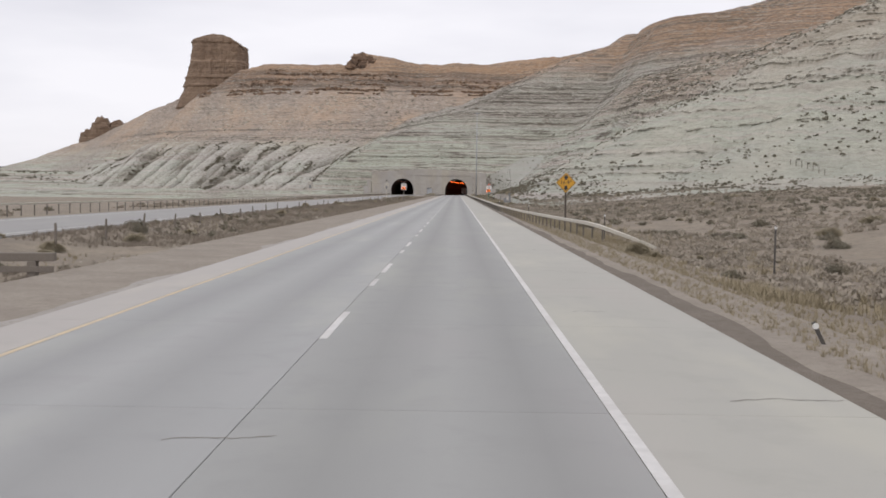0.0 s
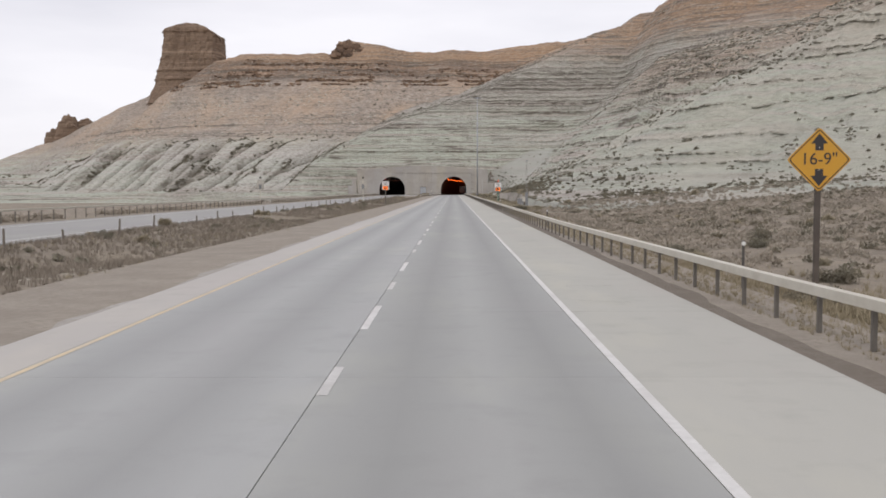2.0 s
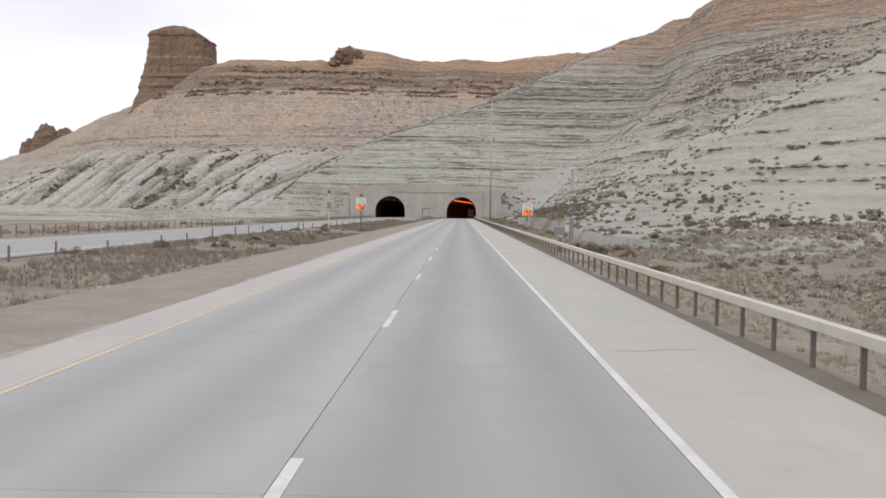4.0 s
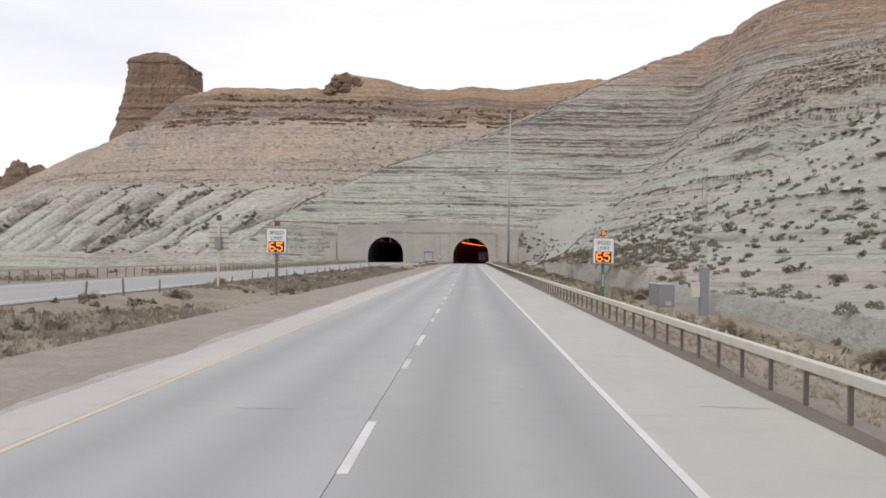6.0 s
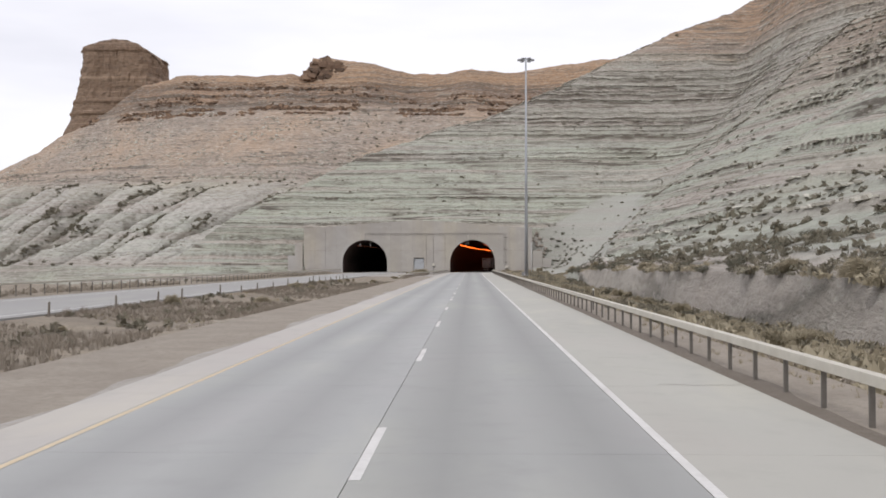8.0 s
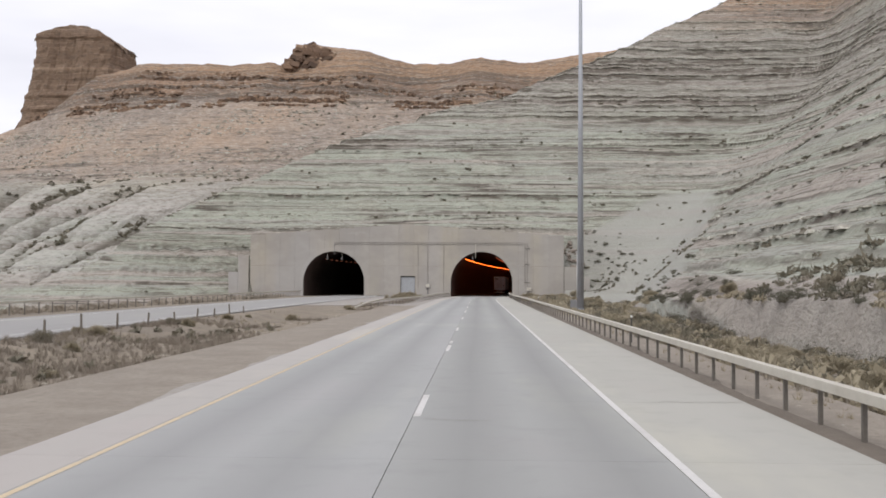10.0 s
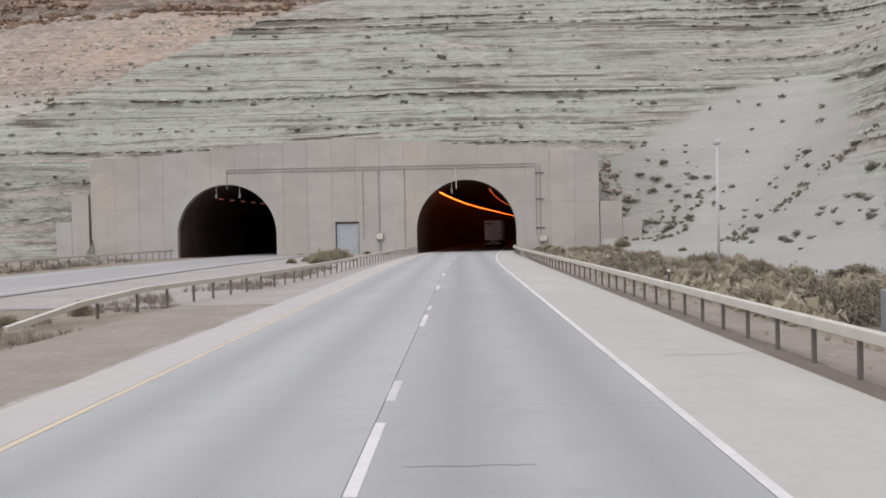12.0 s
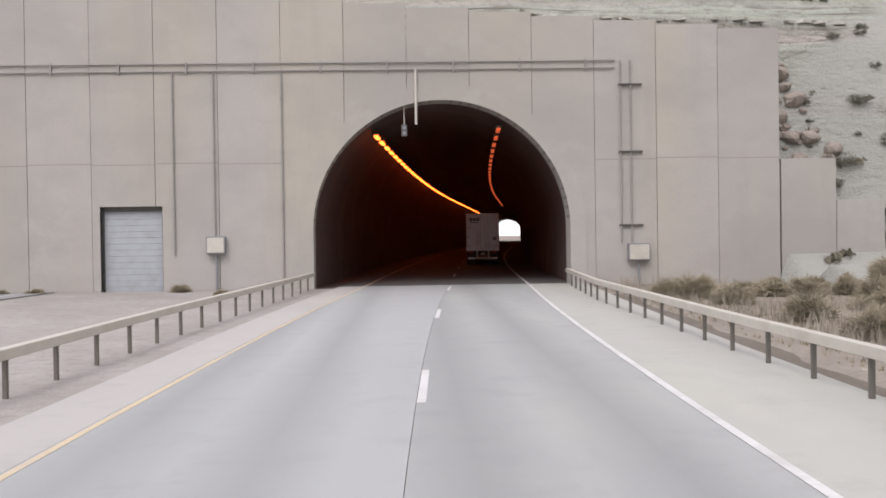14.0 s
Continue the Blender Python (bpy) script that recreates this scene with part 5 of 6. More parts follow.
def build_utility_box(x, y, h, w, label):
    ob = empty("utility_cabinet", pose(x, y, -1.15), label, "cabinet", "roadside utility cabinets")
    part("plinth", bm_box(bmesh.new(), -w / 2 - 0.08, w / 2 + 0.08, -0.5, 0.5, -0.15, 0.10, 0.02), CONCRETE, ob)
    part("body", bm_box(bmesh.new(), -w / 2, w / 2, -0.42, 0.42, 0.10, h, 0.04), GREY_METAL, ob)
    part("lid", bm_box(bmesh.new(), -w / 2 - 0.03, w / 2 + 0.03, -0.45, 0.45, h, h + 0.06, 0.015), STEEL, ob)
    part("door", bm_box(bmesh.new(), -w / 2 + 0.07, w / 2 - 0.07, -0.445, -0.422, 0.25, h - 0.12, 0.008), GREY_METAL, ob)
    vent = bmesh.new()
    for k in range(4):
        bm_box(vent, -0.05 + k * 0.11, 0.01 + k * 0.11, -0.455, -0.446, 0.3, 0.6)
    part("vent", vent, STEEL, ob)


build_utility_box(13.35, 214.6, 1.72, 1.15, "tall grey utility cabinet behind the guardrail")
build_utility_box(13.2, 211.0, 1.75, 1.15, "tall grey utility cabinet with a pale vent")


POLE_GREY = plain("pale_grey_pole_paint", (0.50, 0.50, 0.49), 0.6)


def build_camera_pole(x, y):
    ob = empty("camera_pole", pose(x, y, -0.3), "thin white pole with a small camera near the tunnel", "pole")
    part("shaft", bm_rod(bmesh.new(), (0, 0, -0.2), (0, 0, 6.4), 0.075, 0.055, 12), POLE_GREY, ob, smooth=True)
    part("arm", bm_rod(bmesh.new(), (-0.22, 0, 6.15), (0.22, 0, 6.15), 0.025), POLE_GREY, ob)
    part("camera_dome", bm_box(bmesh.new(), -0.16, 0.16, -0.14, 0.14, 6.38, 6.62, 0.08), POLE_GREY, ob)


build_camera_pole(11.0, 400.3)


def build_pipe_stack(x, y):
    """Low weathered timber stand with a board on top, left in the median."""
    ob = empty("timber_barrier", pose(x, y, -0.35, 0, 0, 8), "low weathered timber barrier standing in the dry median", "barrier")
    for k in (-1.1, 1.1):
        part("leg", bm_box(bmesh.new(), k - 0.12, k + 0.12, -0.16, 0.16, -0.2, 0.55, 0.02), WOOD_POST, ob)
    part("board", bm_box(bmesh.new(), -1.7, 1.7, -0.14, 0.14, 0.551, 0.78, 0.02), WOOD_POST, ob)
    part("board", bm_box(bmesh.new(), -1.7, 1.7, -0.20, -0.161, 0.25, 0.42, 0.01), WOOD_POST, ob)


build_pipe_stack(-12.6, -25.0)


def build_far_hills():
    """A low flat-topped ridge on the horizon, beyond the end of the near ridge."""
    n = 120
    xs = np.linspace(-3200, -560, n)
    top = 56 + 26 * fbm(xs / 260, 0 * xs, 4, 301) - 40 * ease(-760, -560, xs)
    verts = [(float(x), 2300 + 90 * math.sin(k * 0.3), -5.0) for k, x in enumerate(xs)]
    verts += [(float(x), 2420 + 60 * math.sin(k * 0.3), float(t) * 0.55) for k, (x, t) in enumerate(zip(xs, top))]
    verts += [(float(x), 2520 + 60 * math.sin(k * 0.3), float(t)) for k, (x, t) in enumerate(zip(xs, top))]
    verts += [(float(x), 3300.0, float(t)) for x, t in zip(xs, top)]
    faces = [(r * n + k, r * n + k + 1, (r + 1) * n + k + 1, (r + 1) * n + k) for r in range(3) for k in range(n - 1)]
    ob = new("far_hills", mesh_from("far_hills", verts, faces, FAR_SOIL, True))
    tagged(ob, "low dark flat-topped hills on the horizon", "hills", kind="structure")


FAR_SOIL = soil_material("distant_scrub_slope", (0.15, 0.15, 0.14), (0.21, 0.20, 0.18), (0.12, 0.12, 0.11), 0.008, 0.2)
build_far_hills()


# ---- a short fence on the roadside hill ----
fence = empty("hill_fence", pose(0, 0, 0), "short row of dark wooden fence posts on the pale hill", "fence")
for k in range(7):
    fx, fy = 77.0 + k * 0.9, 178.0 - k * 1.15
    fz = float(max(land(np.array([fx]), np.array([fy]))[0][0], ground_height(np.array([fx]), np.array([fy]))[0]))
    part("post", bm_rod(bmesh.new(), (fx, fy, fz - 0.4), (fx, fy, fz + 1.35), 0.085, 0.075, 8), WOOD_POST, fence)


# ---- fittings of the portal ----
PY = PORTAL_Y - 0.085
pipes = empty("conduit", pose(0, PY, 0), "long grey electrical conduits clipped across the concrete wall", "conduit")
for z in (10.32, 9.98):
    part("pipe", bm_rod(bmesh.new(), (-28.6, 0, z), (7.9, 0, z), 0.038, sides=8), CONDUIT, pipes)
for k in range(12):
    x = -27.0 + k * 3.05
    part("clip", bm_box(bmesh.new(), x - 0.04, x + 0.04, -0.05, 0.07, 9.86, 10.40, 0.01), CONDUIT, pipes)
part("drop_pipe", bm_rod(bmesh.new(), (-28.6, 0, 10.32), (-28.6, 0, 8.0), 0.045, sides=8), GREY_METAL, pipes)
part("drop_pipe", bm_rod(bmesh.new(), (-1.3, -0.02, 9.98), (-1.3, -0.02, 7.45), 0.06, sides=8), STEEL, pipes)
for x, z0 in ((-12.4, 1.6), (-10.55, 2.45), (-7.45, 0.3)):
    part("drop_pipe", bm_rod(bmesh.new(), (x, 0, 9.95), (x, 0, z0), 0.042, sides=8), CONDUIT, pipes)
    for z in (8.6, 6.2, 3.6):
        part("coupling", bm_rod(bmesh.new(), (x, 0, z), (x, 0, z + 0.16), 0.062, sides=8), CONDUIT, pipes)
for x in (8.15, 8.62):
    part("drop_pipe", bm_rod(bmesh.new(), (x, 0, 10.3), (x, 0, 1.9), 0.045, sides=8), CONDUIT, pipes)
for z in (9.2, 6.1, 2.7):
    part("bracket", bm_box(bmesh.new(), 8.05, 9.15, -0.06, 0.07, z - 0.035, z + 0.035, 0.008), DARK_METAL, pipes)


def build_junction_box(x, z0, z1, w, label):
    ob = empty("junction_box", pose(x, PORTAL_Y - 0.05, 0), label, "junction box")
    part("body", bm_box(bmesh.new(), -w / 2, w / 2, -0.32, 0.025, z0, z1, 0.03), GREY_METAL, ob)
    part("cover", bm_box(bmesh.new(), -w / 2 + 0.05, w / 2 - 0.05, -0.345, -0.322, z0 + 0.06, z1 - 0.06, 0.01), STEEL, ob)
    part("stub_pipe", bm_rod(bmesh.new(), (0, -0.12, 0.0), (0, -0.12, z0), 0.05, sides=8), GREY_METAL, ob)


build_junction_box(-10.5, 1.65, 2.45, 0.85, "grey metal junction box on the portal wall")
build_junction_box(8.9, 1.05, 1.85, 1.0, "grey junction box with pipes on the portal wall")


def build_roller_door():
    x0, x1, z1 = DOOR
    ob = new("door_1", None)
    ob.matrix_world = pose(0, PORTAL_Y + 0.40, 0)
    tagged(ob, "pale grey steel roller door set back in the portal wall", "door", kind="structure")
    h = (z1 + 0.1) / 14
    for k in range(14):
        part("slat", bm_box(bmesh.new(), x0 - 0.05, x1 + 0.05, -0.03, 0.03, -0.1 + k * h, -0.1 + (k + 1) * h - 0.006, 0.012), DOOR_GREY, ob)
    part("side_guide", bm_box(bmesh.new(), x0, x0 + 0.09, -0.12, -0.035, -0.1, z1 - 0.002), DARK_METAL, ob)
    part("side_guide", bm_box(bmesh.new(), x1 - 0.09, x1, -0.12, -0.035, -0.1, z1 - 0.002), DARK_METAL, ob)
    part("hood", bm_box(bmesh.new(), x0 + 0.092, x1 - 0.092, -0.14, -0.035, z1 - 0.22, z1 - 0.002, 0.02), DARK_METAL, ob)


build_roller_door()


def build_signal(x, z):
    ob = empty("lane_signal", pose(x, PORTAL_Y + 0.35, 0), "small dark lane signal hanging inside the tunnel mouth", "signal", "lane signals")
    part("housing", bm_box(bmesh.new(), -0.14, 0.14, -0.1, 0.1, z - 0.40, z + 0.15, 0.02), DARK_METAL, ob)
    part("hanger", bm_rod(bmesh.new(), (0, 0, z + 0.14), (0, 0, z + 1.2), 0.03, sides=8), STEEL, ob)
    for dz in (-0.25, 0.0):
        part("lens", bm_rod(bmesh.new(), (0, -0.101, z + dz), (0, -0.125, z + dz), 0.085, sides=14), GREY_METAL, ob)


for bx in (-1.85, -30.0, -27.2):
    build_signal(bx, 7.35)


# ---- lamps inside the bores ----
def lamp_mesh(length, material):
    bm = bm_box(bmesh.new(), -0.10, 0.10, 0, length, -0.10, 0.0, 0.03)
    me = bpy.data.meshes.new("tunnel_lamp")
    bm.to_mesh(me)
    bm.free()
    me.materials.append(material)
    return me


def housing_mesh(length):
    bm = bm_box(bmesh.new(), -0.14, 0.14, -0.05, length + 0.05, 0.004, 0.10, 0.02)
    me = bpy.data.meshes.new("housing")
    bm.to_mesh(me)
    bm.free()
    me.materials.append(DARK_METAL)
    return me


HOUSING = housing_mesh(1.5)
BRIGHT, DIM, FAINT = lamp_mesh(1.5, SODIUM), lamp_mesh(1.5, glow("weak_sodium_lamp", (1.0, 0.16, 0.05), 0.35)), lamp_mesh(1.5, glow("faint_sodium_lamp", (1.0, 0.32, 0.18), 0.14))


def lamp_row(c, u, z, me, y0, y1, step):
    y = y0
    while y < y1:
        ob = new("tunnel_lamp")
        o = float(bend(y) - bend(PORTAL_Y))
        heading = math.degrees(math.atan2(float(bend(y + 1) - bend(y - 1)), 2.0))
        ob.matrix_world = pose(c + u + o, y, z, 0, 0, -heading)
        tagged(ob, "lit orange sodium lamp fixed along the tunnel vault", "lamp", "tunnel lamps")
        for name, data in (("diffuser", me), ("housing", HOUSING)):
            p = new(name, data)
            p.parent = ob
        y += step


lamp_row(BORES[1], -3.22, 7.25, BRIGHT, 474.5, 640, 3.0)
lamp_row(BORES[1], -3.22, 7.25, BRIGHT, 642, 815, 6.0)
lamp_row(BORES[1], 2.75, 7.55, DIM, 474.5, 600, 4.0)
lamp_row(BORES[0], -3.22, 7.25, FAINT, 480, 640, 5.0)


# ---- the lorry ahead, entering the tunnel ----
def build_wheel(parent, x, y, r, w):
    t = part("tyre", bm_rod(bmesh.new(), (x - w / 2, y, r), (x + w / 2, y, r), r, sides=28), RUBBER, parent, smooth=False)
    part("rim", bm_rod(bmesh.new(), (x - w / 2 - 0.01, y, r), (x + w / 2 + 0.01, y, r), r * 0.52, sides=20), CHROME, t)


def build_truck(x, y, turn):
    ob = empty("semi_trailer_truck", pose(x, y, 0.0, 0, 0, turn), "white box semi-trailer truck with double rear doors entering the tunnel", "truck")
    W, Z0, Z1, L = 1.29, 1.12, 4.05, 15.8
    part("box_body", bm_box(bmesh.new(), -W, W, 0.06, L, Z0, Z1, 0.03), TRAILER_WHITE, ob)
    part("rear_frame", rear_frame(W, Z0, Z1), TRAILER_WHITE, ob)
    for s in (-1, 1):
        door = part("rear_door", bm_box(bmesh.new(), min(s * 0.02, s * (W - 0.09)), max(s * 0.02, s * (W - 0.09)), -0.02, 0.055, Z0 + 0.12, Z1 - 0.12, 0.012), TRAILER_WHITE, ob)
        for k in (0.20, 0.42):
            part("lock_rod", bm_rod(bmesh.new(), (s * k, -0.05, Z0 + 0.14), (s * k, -0.05, Z1 - 0.14), 0.022, sides=8), STEEL, door)
        part("lock_handle", bm_box(bmesh.new(), min(s * .2, s * .62), max(s * .2, s * .62), -0.085, -0.06, Z0 + 0.55, Z0 + 0.60), STEEL, door)
        for k in range(4):
            part("hinge", bm_box(bmesh.new(), min(s * 1.0, s * 1.2), max(s * 1.0, s * 1.2), -0.04, -0.022, Z0 + 0.35 + k * 0.72, Z0 + 0.43 + k * 0.72), STEEL, door)
        part("tail_light", bm_box(bmesh.new(), min(s * 0.75, s * 1.1), max(s * 0.75, s * 1.1), -0.03, 0.03, 0.92, 1.06, 0.015), TAIL_RED, ob)
        part("mud_flap", bm_box(bmesh.new(), min(s * 0.62, s * 1.25), max(s * 0.62, s * 1.25), 0.42, 0.44, 0.18, 1.0), RUBBER, ob)
        part("guard_leg", bm_box(bmesh.new(), s * 0.45 - 0.05, s * 0.45 + 0.05, 0.02, 0.12, 0.58, 1.1, 0.01), SIGN_WHITE, ob)
        part("side_rail", bm_box(bmesh.new(), min(s * 0.5, s * 0.6), max(s * 0.5, s * 0.6), 0.1, L - 2, 0.95, 1.115), DARK_METAL, ob)
    part("rear_guard", bm_box(bmesh.new(), -1.15, 1.15, -0.02, 0.1, 0.46, 0.60, 0.015), SIGN_WHITE, ob)
    part("number_plate", bm_box(bmesh.new(), -0.16, 0.16, -0.035, -0.02, 0.80, 0.96), SIGN_WHITE, ob)
    mark = bmesh.new()
    for k in range(3):
        bm_box(mark, -1.0 + k * 0.26, -0.80 + k * 0.26, -0.028, -0.021, 3.45, 3.70)
    bm_box(mark, -0.95, -0.35, -0.028, -0.021, 3.32, 3.38)
    part("door_marking", mark, DARK_METAL, ob, "dark unreadable marking on the door")
    small = bmesh.new()
    bm_box(small, 0.78, 1.08, -0.028, -0.021, 1.95, 2.2)
    part("door_sticker", small, GREY_METAL, ob, "small grey sticker on the door")
    for ay in (1.5, 2.75, 13.9, 15.2):
        for s in (-1, 1):
            for inner in (0.84, 1.14):
                build_wheel(ob, s * inner, ay, 0.51, 0.26)
    part("cab", bm_box(bmesh.new(), -1.22, 1.22, 16.7, 19.4, 0.9, 3.9, 0.18), TRAILER_WHITE, ob)
    part("bonnet", bm_box(bmesh.new(), -1.0, 1.0, 19.3, 21.2, 0.8, 2.2, 0.2), TRAILER_WHITE, ob)
    part("chassis", bm_box(bmesh.new(), -0.5, 0.5, 12.6, 21.0, 0.65, 0.94), DARK_METAL, ob)
    for s in (-1, 1):
        build_wheel(ob, s * 1.05, 20.0, 0.51, 0.3)
        part("mirror", bm_box(bmesh.new(), s * 1.48 - 0.11, s * 1.48 + 0.11, 19.0, 19.08, 2.1, 2.9, 0.03), DARK_METAL, ob)


def rear_frame(W, Z0, Z1):
    bm = bmesh.new()
    for a in ((-W, -W + 0.085, Z0, Z1), (W - 0.085, W, Z0, Z1), (-W + 0.085, W - 0.085, Z0, Z0 + 0.115), (-W + 0.085, W - 0.085, Z1 - 0.115, Z1)):
        bm_box(bm, a[0], a[1], -0.01, 0.058, a[2], a[3])
    return bm


build_truck(4.0, 504.0, -4.2)


# ---- brush, grass and stones ----
def surface(x, y):
    z = land(np.asarray(x, float), np.asarray(y, float))[0]
    cut = (np.asarray(x) > WALL_X0) & (np.asarray(x) < WALL_X1) & (np.asarray(y) < PORTAL_Y + 0.9)
    return np.maximum(np.where(cut, -9.0, z), ground_height(np.asarray(x, float), np.asarray(y, float)))


def bush_mesh(seed, leaves, material, squat=0.75, spread=1.0):
    """A round twiggy clump: bent stems and many small leaf blades with gaps between."""
    rng = np.random.RandomState(seed)
    verts, faces = [], []
    lobes = [(rng.uniform(-0.45, 0.45), rng.uniform(-0.45, 0.45), rng.uniform(0.05, 0.55), rng.uniform(0.18, 0.42)) for _ in range(14)]
    for k in range(leaves):
        lx, ly, lz, lr = lobes[rng.randint(14)]
        d = rng.normal(size=3)
        d /= np.linalg.norm(d)
        c = np.array([lx, ly, lz]) + d * lr * rng.uniform(0.45, 1.0)
        c[2] = abs(c[2]) * squat
        c[:2] *= spread
        u = rng.normal(size=3)
        u /= np.linalg.norm(u)
        u[2] = abs(u[2]) + 0.3
        v = np.cross(u, rng.normal(size=3))
        v /= np.linalg.norm(v) + 1e-9
        s = rng.uniform(0.018, 0.050)
        n = len(verts)
        verts += [tuple(c - v * s * 0.45), tuple(c + v * s * 0.45), tuple(c + u * s * 1.6)]
        faces.append((n, n + 1, n + 2))
    for k in range(16):
        a = rng.uniform(0, 2 * math.pi)
        tip = np.array([math.cos(a) * rng.uniform(0.1, 0.6), math.sin(a) * rng.uniform(0.1, 0.6), rng.uniform(0.4, 0.85) * squat])
        side = np.array([-math.sin(a), math.cos(a), 0]) * 0.018
        n = len(verts)
        verts += [tuple(-side - np.array([0, 0, 0.1])), tuple(side - np.array([0, 0, 0.1])), tuple(tip)]
        faces.append((n, n + 1, n + 2))
    return mesh_from("clump", verts, faces, material)


def twig_mesh(seed, twigs, material):
    """A rounded haze of fine dry twigs that spread from the foot."""
    rng = np.random.RandomState(seed)
    a, e = rng.uniform(0, 2 * math.pi, twigs), np.arcsin(rng.uniform(0.02, 1, twigs))
    lump = 0.55 + 1.2 * (fbm(a * 1.3 + seed, e * 2.0, 3, seed) + 0.35)
    out = np.stack([np.cos(a) * np.cos(e), np.sin(a) * np.cos(e), 0.85 * np.sin(e)], 1)
    r1 = 0.62 * lump * rng.uniform(0.5, 1.0, twigs) ** 0.5
    r0 = r1 * rng.uniform(0.6, 0.92, twigs)
    tip = out * r1[:, None] + rng.normal(0, 0.05, (twigs, 3))
    root = out * r0[:, None] * np.array([0.8, 0.8, 1.0]) + rng.normal(0, 0.03, (twigs, 3))
    side = np.cross(tip - root, rng.normal(size=(twigs, 3)))
    side = side / np.linalg.norm(side, axis=1)[:, None] * rng.uniform(0.004, 0.010, twigs)[:, None]
    tip[:, 2], root[:, 2] = np.abs(tip[:, 2]), np.abs(root[:, 2])
    verts = np.stack([root - side, root + side, tip], 1).reshape(-1, 3)
    return mesh_from("twigs", verts.tolist(), np.arange(twigs * 3).reshape(-1, 3).tolist(), material)


SAGE_BUSHES = [bush_mesh(k, 2600, SAGE) for k in range(4)]
DRY_BUSHES = [twig_mesh(20 + k, 6000, RUSSET) for k in range(4)]
DARK_BUSHES = [bush_mesh(40 + k, 1500, DARK_SAGE, 0.7) for k in range(3)]
brush_rng = np.random.RandomState(21)


def plant(meshes, x, y, size, label, category, group, name):
    z = float(surface(x, y))
    ob = new(name, meshes[brush_rng.randint(len(meshes))])
    ob.matrix_world = pose(x, y, z - 0.05, 0, 0, brush_rng.uniform(0, 360)) @ Matrix.Diagonal((size, size * brush_rng.uniform(0.85, 1.2), size * brush_rng.uniform(0.8, 1.1), 1))
    return tagged(ob, label, category, group)


for k in range(190):
    y = brush_rng.uniform(138, 470) if k % 3 else brush_rng.uniform(330, 470)
    x = 6.6 + abs(brush_rng.normal(0, 1)) * (3.0 if y < 380 else 5.5) + brush_rng.uniform(0, 2)
    if x < 26 and (y < 370 or fbm(x / 6, y / 6, 2, 91) > 0.0) and not (abs(x - 8.4) < 1.2 and abs(y - 372) < 5) and not (x < 16 and 192 < y < 219):
        plant(DRY_BUSHES if brush_rng.rand() < (0.68 if y < 380 else 0.9) else SAGE_BUSHES, x, y, brush_rng.uniform(0.7, 1.6), "dry brown roadside shrub behind the guardrail", "shrub", "roadside shrubs", "dry_shrub")
for k in range(120):
    y = brush_rng.uniform(-35, 230)
    x = brush_rng.uniform(7.5, 40)
    if not (x < 16 and 185 < y < 219):
        plant(SAGE_BUSHES if brush_rng.rand() < 0.65 else DRY_BUSHES, x, y, brush_rng.uniform(0.5, 1.25), "low grey-brown sagebrush on dry ground", "shrub", "sagebrush", "sagebrush")
for k in range(85):
    y = brush_rng.uniform(-30, 362)
    x = -18.6 + brush_rng.normal(0, 1) * (1.2 if k % 2 else 2.8)
    if -20.2 > x or x > -11.2 or (200 < y < 216):
        continue
    plant(SAGE_BUSHES if brush_rng.rand() < 0.5 else DRY_BUSHES, x, y, brush_rng.uniform(0.45, 1.1), "low grey sagebrush in the median", "shrub", "median sagebrush", "sagebrush")
for x, y, s in ((-14.4, 443, 1.38), (-13.3, 442, 2.0), (-12.4, 441.4, 1.88), (-11.9, 442.4, 2.12), (-12.9, 447.4, 1.88), (-11.1, 445.7, 1.0), (-12.7, 436, 1.62), (-12.0, 435.6, 1.1), (-15.2, 438, 1.0), (-13.6, 380.5, 1.0), (-14.2, 383, 0.8), (-13.0, 386, 0.9), (-18.4, 471, 0.8), (-19.8, 471, 0.7), (-11.9, 471, 0.8), (-9.6, 468, 0.7), (10.0, 466, 1.3), (11.5, 462, 1.4), (13.0, 466, 1.2), (9.0, 458, 1.1), (12.2, 455, 1.5), (14.5, 460, 1.6), (17, 464, 1.5), (11.0, 447, 1.3), (14, 450, 1.6)):
    plant(DRY_BUSHES, x, y, s, "dry brown shrub by the tunnel wall", "shrub", "portal shrubs", "dry_shrub")


bank_rng = np.random.RandomState(63)
for k in range(150):
    y = bank_rng.uniform(262, 425)
    x = 7.0 + abs(bank_rng.normal(0, 2.6)) + (0.8 if y > 350 else 0.0)
    if x < 15 and not (abs(x - 8.4) < 1.3 and abs(y - 372) < 6) and not (abs(x - 11.0) < 0.8 and abs(y - 400.3) < 1.5):
        plant(DRY_BUSHES if bank_rng.rand() < 0.6 else SAGE_BUSHES, x, y, bank_rng.uniform(0.7, 1.75), "dry brown roadside shrub behind the guardrail", "shrub", "bank shrubs", "bank_shrub")
for k in range(110):
    y = bank_rng.uniform(270, 400)
    x = 13.0 + abs(bank_rng.normal(0, 4.5))
    plant(DARK_BUSHES, x, y, bank_rng.uniform(0.5, 1.25), "dark shrub at the foot of the pale bank", "shrub", "bank shrubs", "dark_shrub")
band_rng = np.random.RandomState(64)
for k in range(70):
    y = band_rng.uniform(224, 345)
    x = band_rng.uniform(10.0, 16.5)
    plant(DRY_BUSHES, x, y, band_rng.uniform(0.8, 1.7), "dry brown shrub in the strip below the pale bank", "shrub", "bank shrubs", "bank_shrub")
fan_rng = np.random.RandomState(77)
